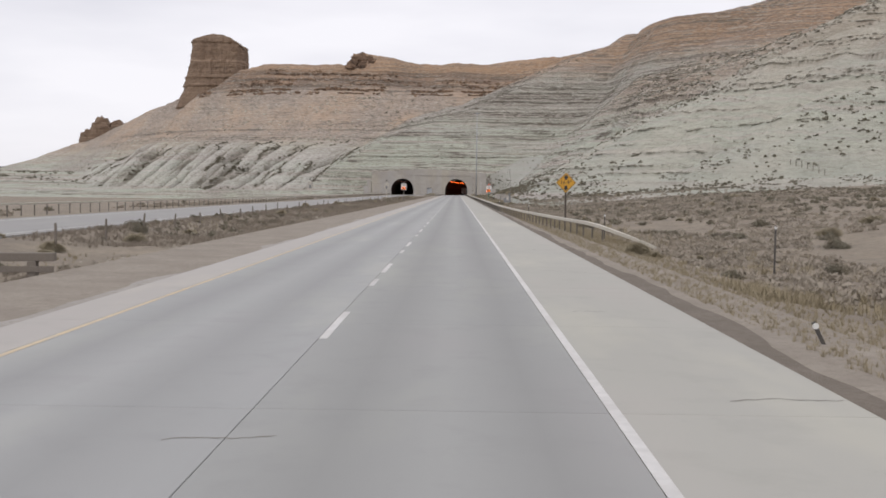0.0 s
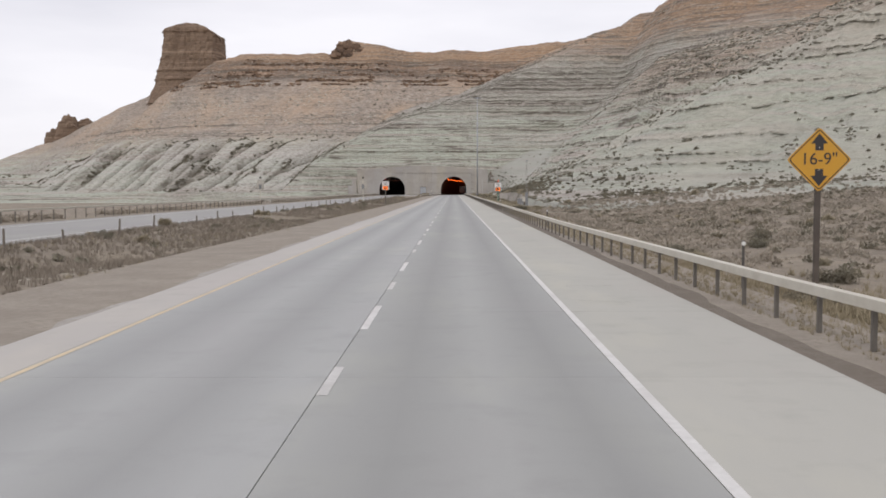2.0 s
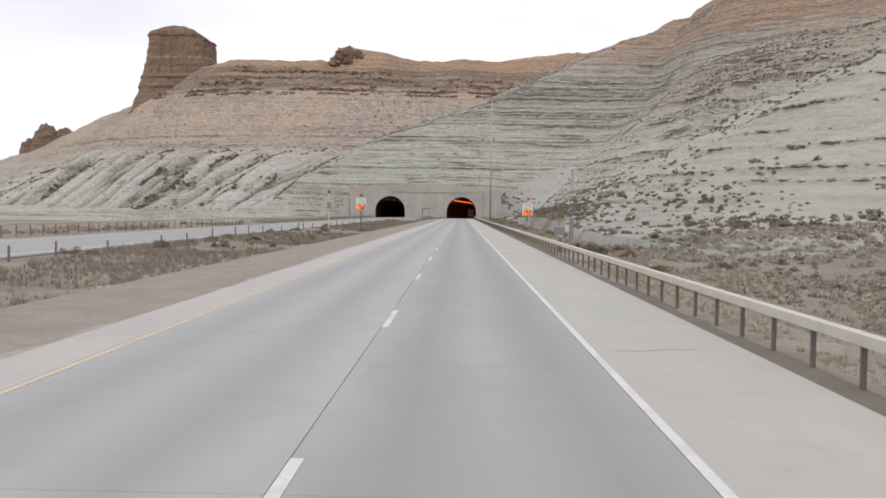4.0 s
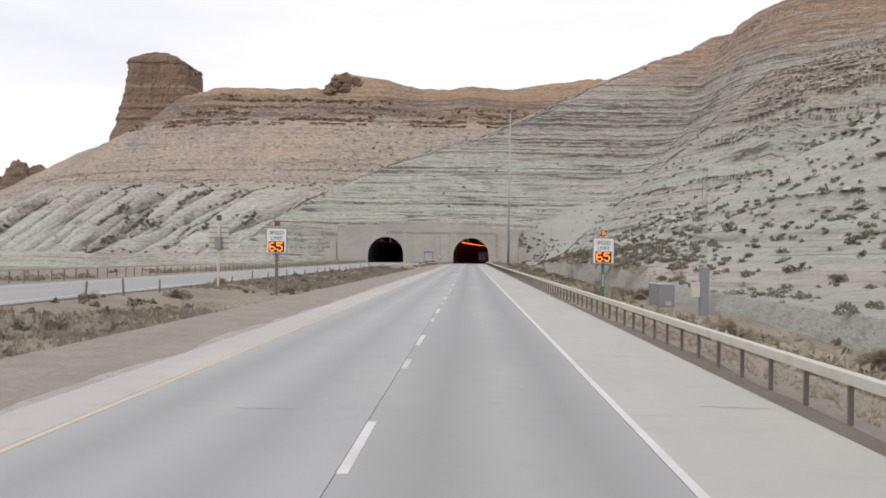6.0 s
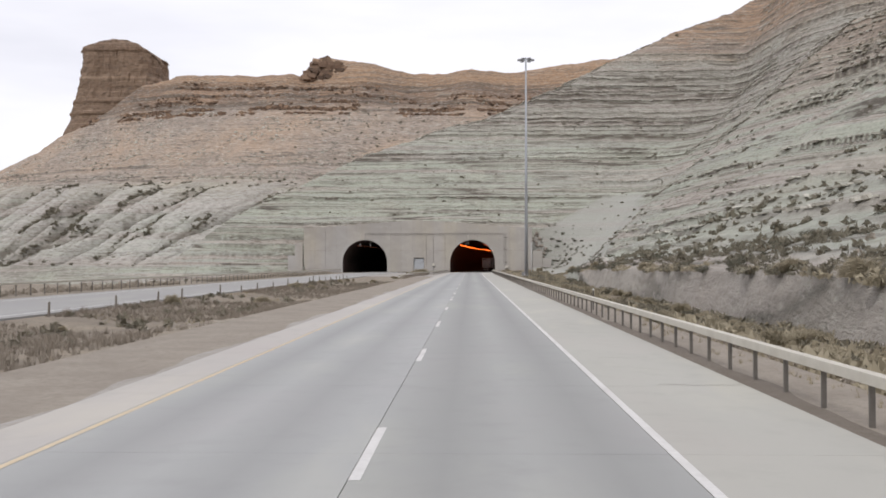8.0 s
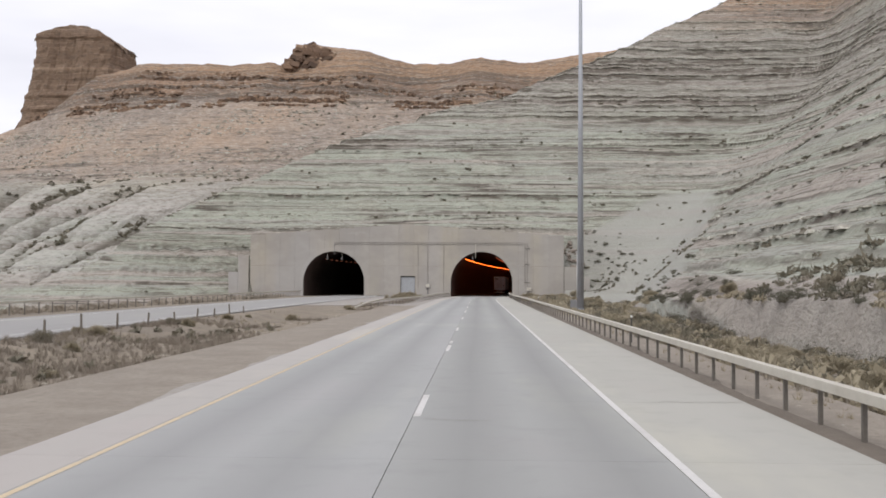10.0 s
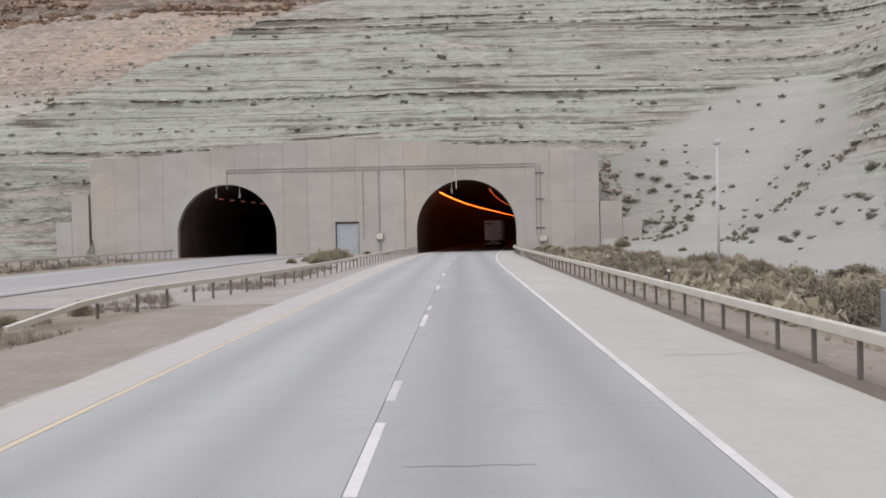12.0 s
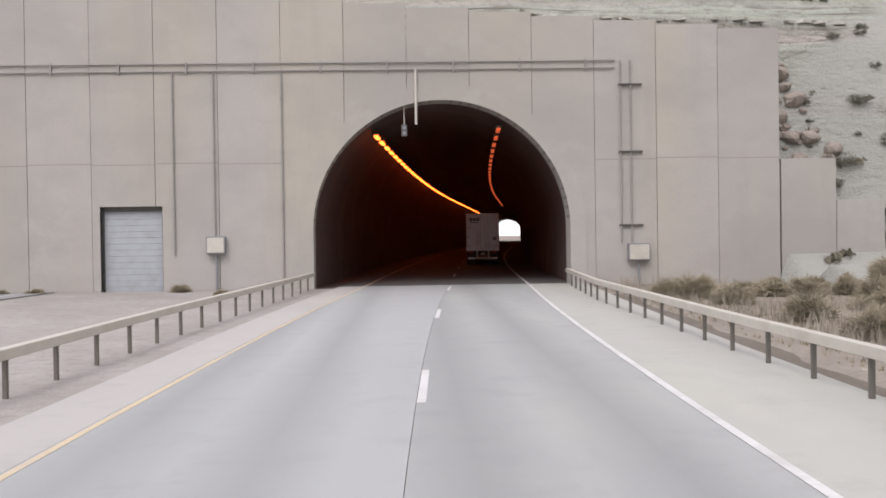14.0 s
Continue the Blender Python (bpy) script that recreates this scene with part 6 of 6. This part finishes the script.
for x, y, size in ((24.1, 475.9, 1.1), (21.1, 475.8, 1.0), (23.0, 475.2, 1.2), (24.3, 474.3, 0.9), (22.4, 474.8, 1.2), (19.7, 474.7, 1.2), (19.1, 474.3, 1.1), (28.8, 473.5, 1.0), (25.9, 471.2, 0.9), (24.7, 471.5, 0.8), (25.1, 466.8, 1.2), (22.9, 470.1, 1.1), (22.6, 472.1, 0.8)):
    plant(DARK_BUSHES, x, y, size, "dark low shrub on the pale debris slope", "shrub", "debris slope shrubs", "dark_shrub")
for k in range(150):
    if k < 60:
        x, y = fan_rng.uniform(17.5, 28), fan_rng.uniform(466, 478)
    else:
        y = fan_rng.uniform(415, 468)
        x = 21 + (y - 415) * 0.12 + abs(fan_rng.normal(0, 5))
    if fbm(x / 5, y / 5, 2, 88) > -0.06:
        plant(DARK_BUSHES, x, y, fan_rng.uniform(0.3, 0.75) + 0.5 * (fan_rng.rand() < 0.15), "dark low shrub on the pale debris slope", "shrub", "debris slope shrubs", "dark_shrub")


def build_boulder(x, y, r, seed):
    rng = np.random.RandomState(seed)
    bm = bmesh.new()
    bmesh.ops.create_icosphere(bm, subdivisions=2, radius=1.0)
    planes = rng.normal(size=(9, 3))
    planes /= np.linalg.norm(planes, axis=1)[:, None]
    for v in bm.verts:
        p = np.array(v.co[:])
        for q in planes:
            over = p @ q - 0.72
            if over > 0:
                p = p - q * over
        v.co = p * np.array([1.15, 0.9, 0.75])
    ob = part("boulder", bm, BOULDER)
    ob.matrix_world = pose(x, y, float(surface(x, y)) + 0.38 * r, rng.uniform(-20, 20), rng.uniform(-20, 20), rng.uniform(0, 360)) @ Matrix.Scale(r, 4)
    return tagged(ob, "reddish grey boulder piled against the end of the portal wall", "boulder", "boulders by the wall")


for k in range(70):
    u = fan_rng.rand()
    r = fan_rng.uniform(0.16, 0.40) + 0.2 * (fan_rng.rand() < 0.15)
    build_boulder(16.1 + 3.2 * u + fan_rng.normal(0, 0.25), 475.7 - 1.6 * u + fan_rng.normal(0, 0.6), r, 500 + k)


def scatter(name, count, places, tri, material, label, category):
    """Uncountable small growth or stones as one object."""
    if tri is stone:
        verts, faces = [], []
        for x, y, z, s in places:
            n = len(verts)
            v, f = tri(s)
            verts += [(x + p[0], y + p[1], z + p[2]) for p in v]
            faces += [tuple(n + i for i in q) for q in f]
    else:
        verts = np.concatenate([tri(s) + np.array([x, y, z]) for x, y, z, s in places])
        faces = np.arange(len(verts)).reshape(-1, 3).tolist()
        verts = verts.tolist()
    ob = new(name, mesh_from(name, verts, faces, material))
    return tagged(ob, label, category, kind="stuff")


def sprigs(count, reach, leaf, squat, s):
    """A clump of small triangles round a point."""
    d = brush_rng.normal(size=(count, 3))
    d /= np.linalg.norm(d, axis=1)[:, None]
    c = d * (brush_rng.uniform(reach, 1.0, count) * s)[:, None]
    c[:, 2] = np.abs(c[:, 2]) * squat
    t = brush_rng.normal(size=(count, 3)) * leaf * s
    u = brush_rng.normal(size=(count, 3)) * leaf * s + np.array([0, 0, 0.2 * s])
    return np.stack([c - t, c + t, c + u], 1).reshape(-1, 3)


def tiny_bush(s):
    return sprigs(26, 0.35, 0.32, 0.8, s)


def fine_bush(s):
    return sprigs(54, 0.3, 0.14, 0.75, s)


def blades(count, lean, width, spread, s):
    """A spray of thin upright triangles."""
    a = brush_rng.uniform(0, 6.28, count)
    out = np.stack([np.cos(a), np.sin(a), 0 * a], 1)
    side = np.stack([-np.sin(a), np.cos(a), 0 * a], 1) * width
    foot = np.concatenate([brush_rng.normal(0, spread * s, (count, 2)), np.full((count, 1), -0.03)], 1)
    tip = foot + out * (brush_rng.uniform(*lean, count) * s)[:, None]
    tip[:, 2] = s * brush_rng.uniform(0.5, 1.0, count)
    return np.stack([foot - side, foot + side, tip], 1).reshape(-1, 3)


def tuft(s):
    return blades(10, (0.15, 0.7), 0.018 * s + 0.006, 0.10, s)


def wisp(s):
    return blades(12, (0.1, 0.6), 0.010 + 0.006 * s, 0.16, s)


def stone(s):
    p = np.array([(-1, -1, -.5), (1, -1, -.5), (1, 1, -.5), (-1, 1, -.5), (-.7, -.7, .6), (.7, -.6, .5), (.6, .7, .7), (-.7, .6, .5)], float)
    p = p * brush_rng.uniform(0.6, 1.2, p.shape) * s * np.array([1.0, 0.8, 0.6])
    a = brush_rng.uniform(0, 6.28)
    r = np.array([[math.cos(a), -math.sin(a), 0], [math.sin(a), math.cos(a), 0], [0, 0, 1]])
    return [tuple(q) for q in p @ r.T], [(0, 1, 5, 4), (1, 2, 6, 5), (2, 3, 7, 6), (3, 0, 4, 7), (4, 5, 6, 7)]


def on_land(xs, ys, sizes, keep=None):
    zs = surface(xs, ys)
    ok = np.ones(len(xs), bool) if keep is None else keep(xs, ys, zs)
    return [(float(a), float(b), float(c), float(d)) for a, b, c, d, k in zip(xs, ys, zs, sizes, ok) if k]


def clear_of_wall(x, y, z):
    return ~((x > WALL_X0 - 2) & (x < WALL_X1 + 2) & (y < PORTAL_Y + 2)) & (z > 0.8)


def clumped(x, y, scale, seed, cut):
    return fbm(x / scale, y / scale, 3, seed) > cut


n = 5800
hx, hy = brush_rng.uniform(18, 150, n), brush_rng.uniform(170, 470, n)
places = on_land(hx, hy, brush_rng.uniform(0.18, 0.55, n) + 0.3 * (brush_rng.rand(n) < 0.08), lambda x, y, z: (z > 1.0) & (z < 75) & clumped(x, y, 22, 201, -0.12) & ((y < 352) | (x > 80) | ((np.floor(x * 7) % 9) == 0)))
n = 330
hx, hy = brush_rng.uniform(-62, 75, n), brush_rng.uniform(473.5, 560, n)
places += on_land(hx, hy, brush_rng.uniform(0.18, 0.55, n), lambda x, y, z: clear_of_wall(x, y, z) & clumped(x, y, 12, 203, -0.02))
n = 1000
hx, hy = brush_rng.uniform(17, 48, n), brush_rng.uniform(440, 486, n)
places += on_land(hx, hy, brush_rng.uniform(0.1, 0.42, n), lambda x, y, z: clear_of_wall(x, y, z) & (z < 11) & clumped(x, y, 9, 207, -0.02))
n = 9000
hx, hy = brush_rng.uniform(-150, -50, n), brush_rng.uniform(478, 565, n)
places += on_land(hx, hy, brush_rng.uniform(0.3, 1.0, n) ** 1.3, lambda x, y, z: (z > 0.5) & (z < 34) & (washed(x, y) > 0.15) & ((rills(x, y) > 0.3) | (runnels(x, y) > 0.55)) & clumped(x, y, 7, 220, 0.04))
n = 1100
hx, hy = brush_rng.uniform(-300, -55, n), brush_rng.uniform(480, 690, n)
places += on_land(hx, hy, brush_rng.uniform(0.2, 0.6, n), lambda x, y, z: (z > 1.5) & (z < 70) & clumped(x, y, 16, 209, 0.0))
n = 26000
hx, hy = brush_rng.uniform(-320, -70, n), brush_rng.uniform(482, 640, n)
places += on_land(hx, hy, brush_rng.uniform(0.3, 0.9, n), lambda x, y, z: (z > 1.0) & (z < 33) & ((rills(x, y) > 0.55) | (runnels(x, y) > 0.8)) & (washed(x, y) > 0.3) & clumped(x, y, 10, 210, -0.03))
n = 500
hx, hy = brush_rng.uniform(-70, 80, n), brush_rng.uniform(560, 690, n)
places += on_land(hx, hy, brush_rng.uniform(0.3, 0.8, n), lambda x, y, z: (z > 40) & (z < 84) & clumped(x, y, 16, 211, -0.03))
n = 700
hx, hy = brush_rng.uniform(-19.4, -12.5, n), brush_rng.uniform(-40, 360, n)
places += on_land(hx, hy, brush_rng.uniform(0.10, 0.32, n), lambda x, y, z: clumped(x, y, 12, 215, 0.0))
n = 1500
hx, hy = -34.3 - np.abs(brush_rng.normal(0, 1.8, n)), brush_rng.uniform(0, 470, n)
verge_places = on_land(hx, hy, brush_rng.uniform(0.2, 0.65, n), lambda x, y, z: clumped(x, y, 15, 218, -0.10))
n = 700
hx, hy = brush_rng.uniform(-80, -36, n), brush_rng.uniform(0, 470, n)
places += on_land(hx, hy, brush_rng.uniform(0.15, 0.5, n), lambda x, y, z: clumped(x, y, 12, 217, 0.0))
scatter("verge_brush", 0, verge_places, fine_bush, HAZE, "low grey brush along the far guardrail", "brush")
scatter("hillside_brush", 0, places, tiny_bush, SAGE, "small dark scattered brush on the bare slopes", "brush")

n = 14000
hx, hy = 9.5 + np.abs(brush_rng.normal(0, 1, n)) * 26, brush_rng.uniform(-45, 235, n)
places = on_land(hx, hy, brush_rng.uniform(0.12, 0.42, n), lambda x, y, z: clumped(x, y, 14, 213, -0.10) & (x < np.where(y > 165, 12.5, 110)) & ~((x < 16) & (y > 185) & (y < 219)))
n = 5200
hx, hy = brush_rng.uniform(13, 95, n), brush_rng.uniform(5, 235, n)
sage_places = on_land(hx, hy, brush_rng.uniform(0.14, 0.48, n), lambda x, y, z: clumped(x, y / 2, 12, 219, -0.08) & (z < 7) & ~((x < 16) & (y > 185)))
n = 1900
hx, hy = 6.9 + np.abs(brush_rng.normal(0, 1, n)) * np.where(brush_rng.rand(n) < 0.7, 3.0, 6.0), brush_rng.uniform(165, 470, n)
places += on_land(hx, hy, brush_rng.uniform(0.15, 0.5, n), lambda x, y, z: clumped(x, y, 8, 214, -0.06) & (x < 22) & (y < 350) & ~((np.abs(y - 206) < 13) & (x < 16)) & ~((np.abs(y - 373) < 4) & (x < 10)))
n = 1500
hx, hy = 7.0 + np.abs(brush_rng.normal(0, 1, n)) * 2.4, brush_rng.uniform(150, 440, n)
roadside_places = on_land(hx, hy, brush_rng.uniform(0.3, 0.8, n), lambda x, y, z: clumped(x, y, 7, 216, -0.05) & (x < 14) & ~((np.abs(y - 206) < 13) & (x < 16)) & ~((np.abs(y - 373) < 5) & (x < 10)))
n = 1700
hx, hy = brush_rng.uniform(9.0, 17.0, n), brush_rng.uniform(222, 400, n)
roadside_places += on_land(hx, hy, brush_rng.uniform(0.25, 0.55, n), lambda x, y, z: clumped(x, y / 2, 5, 226, -0.06) & (z < 4.0) & ~((np.abs(y - 373) < 5) & (x < 10)))
scatter("roadside_brush", 0, roadside_places, fine_bush, RUSSET, "tangled dry brush behind the guardrail", "brush")
n = 800
hx, hy = brush_rng.uniform(11.5, 24.0, n), brush_rng.uniform(222, 350, n)
sage_places += on_land(hx, hy, brush_rng.uniform(0.25, 0.7, n), lambda x, y, z: clumped(x, y / 2, 4, 227, 0.0))
scatter("sage_cover", 0, sage_places, fine_bush, SAGE, "low dark grey-green sage over the flat beside the hill", "brush")
scatter("brush_cover", 0, places, fine_bush, HAZE, "dense low grey-brown brush beyond the guardrail", "brush")


def ledge_blocks(name, count, x0, x1, y0, y1, long, thick, keep, material, label, seed, density=1.0, spread=0.0):
    """Slabs that stand out along the tops of the hard beds, shading the softer rock beneath."""
    rng = np.random.RandomState(seed)
    x, y = rng.uniform(x0, x1, count), rng.uniform(y0, y1, count)
    level = land(x, y)[4]
    bed = np.clip(np.searchsorted(BEDS, level), 1, len(BEDS) - 1)
    bed = np.where(level - BEDS[bed - 1] < BEDS[bed] - level, bed - 1, bed)
    for k in range(3):
        level = land(x, y)[4]
        sx = (land(x + 1.2, y)[4] - land(x - 1.2, y)[4]) / 2.4
        sy = (land(x, y + 1.2)[4] - land(x, y - 1.2)[4]) / 2.4
        g = np.maximum(np.hypot(sx, sy), 0.15)
        move = np.clip((BEDS[bed] - level) / g, -3, 3)
        x, y = x + sx / g * move, y + sy / g * move
    z, tan, debris, shade_line, level, far, smooth = land(x, y)
    seen = fbm(x / 13 + bed * 3.7, y / 13 + bed * 1.3, 3, 301) + 0.5
    ok = (np.abs(level - BEDS[bed]) < 0.35) & (debris < 0.35) & (z > 1.5) & keep(x, y, z)
    ok &= rng.rand(count) < density * np.clip(1.7 * BED_TOP[bed] - 0.55, 0.05, 1)
    ok &= seen > 0.62 - 0.28 * BED_TOP[bed]
    x, y, z, ux, uy = x[ok], y[ok], z[ok], -sx[ok] / g[ok], -sy[ok] / g[ok]
    n = len(x)
    if spread:
        off = rng.normal(0, spread, n)
        x, y = x + ux * off, y + uy * off
        z = land(x, y)[0]
    size = rng.uniform(0, 1, n) ** 2.2
    a = (long[0] + (long[1] - long[0]) * size) / 2
    d = a * rng.uniform(0.4, 0.8, n)
    t = (thick[0] + (thick[1] - thick[0]) * rng.uniform(0, 1, n)) * (0.6 + 0.4 * size) / 2
    turn = rng.normal(0, 0.4 + 0.35 * spread, n)
    ox, oy = ux * np.cos(turn) - uy * np.sin(turn), ux * np.sin(turn) + uy * np.cos(turn)
    z = z + rng.uniform(-0.4, 0.5, n) * t
    tilt = rng.normal(0, 0.10, n)
    verts = np.zeros((n, 8, 3))
    for k, (p, q, r) in enumerate(((-1, -1, -1), (1, -1, -1), (1, 1, -1), (-1, 1, -1), (-1, -1, 1), (1, -1, 1), (1, 1, 1), (-1, 1, 1))):
        pa, qd, rt = p * a * rng.uniform(0.7, 1.05, n), q * d * rng.uniform(0.7, 1.05, n) + 0.35 * d, r * t * rng.uniform(0.75, 1.1, n)
        verts[:, k, 0] = x - oy * pa + ox * qd
        verts[:, k, 1] = y + ox * pa + oy * qd
        verts[:, k, 2] = z + rt + tilt * pa
    quads = np.array([(0, 3, 2, 1), (4, 5, 6, 7), (0, 1, 5, 4), (1, 2, 6, 5), (2, 3, 7, 6), (3, 0, 4, 7)])
    faces = (np.arange(n)[:, None, None] * 8 + quads[None]).reshape(-1, 4)
    ob = new(name, mesh_from(name, verts.reshape(-1, 3).tolist(), faces.tolist(), material))
    return tagged(ob, label, "rubble", kind="stuff")


ledge_blocks("ledge_rubble", 60000, -66, 110, 440, 575, (0.16, 0.95), (0.08, 0.26), lambda x, y, z: clear_of_wall(x, y, z) & (far_slope(x, y) < near_slope(x, y) + 0.5), LEDGE_BLOCK, "pale and dark shale slabs lying along the ledges", 41)
ledge_blocks("slope_rubble", 26000, 22, 150, 190, 450, (0.25, 1.7), (0.12, 0.42), lambda x, y, z: (far_slope(x, y) < near_slope(x, y)) & (z > 7), LEDGE_BLOCK, "weathered shale slabs cropping out of the roadside hill", 43)
ledge_blocks("talus_rubble", 22000, -290, 40, 500, 680, (0.4, 1.7), (0.2, 0.6), lambda x, y, z: (far_slope(x, y) > near_slope(x, y)) & (z < 74) & clumped(x, y, 30, 225, -0.04), LEDGE_BLOCK, "broken grey blocks on the long talus slope", 45, 0.8, 1.6)
ledge_blocks("rim_rubble", 17000, -195, 60, 655, 715, (0.4, 2.6), (0.3, 1.3), lambda x, y, z: (far_slope(x, y) > near_slope(x, y)) & (z > 70) & (z < 91 - 0.06 * (x + 100)) & clumped(x, z * 3, 22, 311, -0.08), RIM_BLOCK, "rusty sandstone blocks along the rimrock ledges", 47, 1.0, 0.5)

n = 9000
gx, gy = np.concatenate([brush_rng.uniform(5.6, 15, n), brush_rng.uniform(-19.6, -10.2, n)]), np.concatenate([brush_rng.uniform(-50, 470, n), brush_rng.uniform(-45, 365, n)])
places = on_land(gx, gy, brush_rng.uniform(0.08, 0.26, 2 * n), lambda x, y, z: clumped(x, y, 7, 231, 0.03))
n = 7000
gx, gy = 5.9 + np.abs(brush_rng.normal(0, 1, n)) * 1.6, brush_rng.uniform(-50, 470, n)
places += on_land(gx, gy, brush_rng.uniform(0.07, 0.22, n), lambda x, y, z: clumped(x, y, 16, 233, -0.05))
n = 24000
gx, gy = 5.4 + np.abs(brush_rng.normal(0, 1, n)) * 1.7, brush_rng.uniform(-50, 210, n)
places += on_land(gx, gy, brush_rng.uniform(0.05, 0.17, n), lambda x, y, z: clumped(x, y, 11, 235, -0.12))
n = 9000
gx, gy = 7.2 + np.abs(brush_rng.normal(0, 1, n)) * 3.0, brush_rng.uniform(-48, 45, n)
places += on_land(gx, gy, brush_rng.uniform(0.14, 0.42, n), lambda x, y, z: clumped(x, y, 9, 237, -0.04))
scatter("dry_grass", 0, places, tuft, STRAW, "sparse dry yellow grass along the verges", "grass")
n = 2600
gx, gy = np.concatenate([-10.9 - np.abs(brush_rng.normal(0, 1.6, n)), brush_rng.uniform(5.2, 12, 500)]), np.concatenate([brush_rng.uniform(-45, 365, n), brush_rng.uniform(-50, 470, 500)])
places = on_land(gx, gy, brush_rng.uniform(0.03, 0.13, n + 500), lambda x, y, z: clumped(x, y, 9, 241, -0.02))
scatter("loose_stones", 0, places, stone, PALE_STONE, "pale loose stones strewn over the median edge", "stones")


n = 2400
gx, gy = 6.4 + np.abs(brush_rng.normal(0, 1, n)) * 4.0, brush_rng.uniform(250, 471, n)
places = on_land(gx, gy, brush_rng.uniform(0.3, 0.8, n), lambda x, y, z: clumped(x, y, 6, 251, 0.0) & (x < 20))
scatter("tall_dry_grass", 0, places, wisp, HAZE, "tall bleached grass among the roadside shrubs", "grass")


n = 30000
gx, gy = brush_rng.uniform(-19.7, -10.8, n), 358 - 400 * brush_rng.uniform(0, 1, n) ** 1.1
places = on_land(gx, gy, brush_rng.uniform(0.10, 0.40, n), lambda x, y, z: clumped(x, y, 14, 253, -0.03))
n = 2600
gx = brush_rng.uniform(-15.0, -9.6, n)
gy = brush_rng.uniform(374, 425, n)
places += on_land(gx, gy, brush_rng.uniform(0.15, 0.5, n), lambda x, y, z: clumped(x, y, 5, 257, -0.06) & (np.abs(x + 12.6 - 0.075 * (y - 380)) < 1.5))
scatter("median_grass", 0, places, wisp, BROWN_GRASS, "matted brown grass and twigs in the median", "grass")


# ---- cracks and stains of the paving ----
def build_crack(x0, x1, y, wander, width, seed):
    """A dark sealed crack that wanders across a slab."""
    rng = np.random.RandomState(seed)
    n = 14
    xs = np.linspace(x0, x1, n)
    ys = y + np.cumsum(rng.normal(0, wander, n))
    w = width * rng.uniform(0.3, 1.0, n)
    verts = [(float(a), float(b - c), 0.0035) for a, b, c in zip(xs, ys, w)] + [(float(a), float(b + c), 0.0035) for a, b, c in zip(xs, ys, w)]
    faces = [(k, k + 1, n + k + 1, n + k) for k in range(n - 1)]
    ob = new("crack", mesh_from("crack", verts, faces, CRACK))
    ob.parent = road


CRACK = plain("old_crack_filler", (0.255, 0.24, 0.215), 0.9, vary=0.2)
crack_rng = np.random.RandomState(8)
for k in range(46):
    y = -44 + k * 10.4 + crack_rng.uniform(-4, 4)
    a = crack_rng.uniform(2.1, 3.2)
    build_crack(a, min(4.45, a + crack_rng.uniform(0.6, 2.0)), y, 0.06, 0.026, 100 + k)
for k in range(16):
    y = -44 + k * 29 + crack_rng.uniform(-8, 8)
    a = crack_rng.uniform(-5.6, 0.3)
    build_crack(a, a + crack_rng.uniform(0.5, 1.4), y, 0.04, 0.018, 200 + k)


build_slabs()
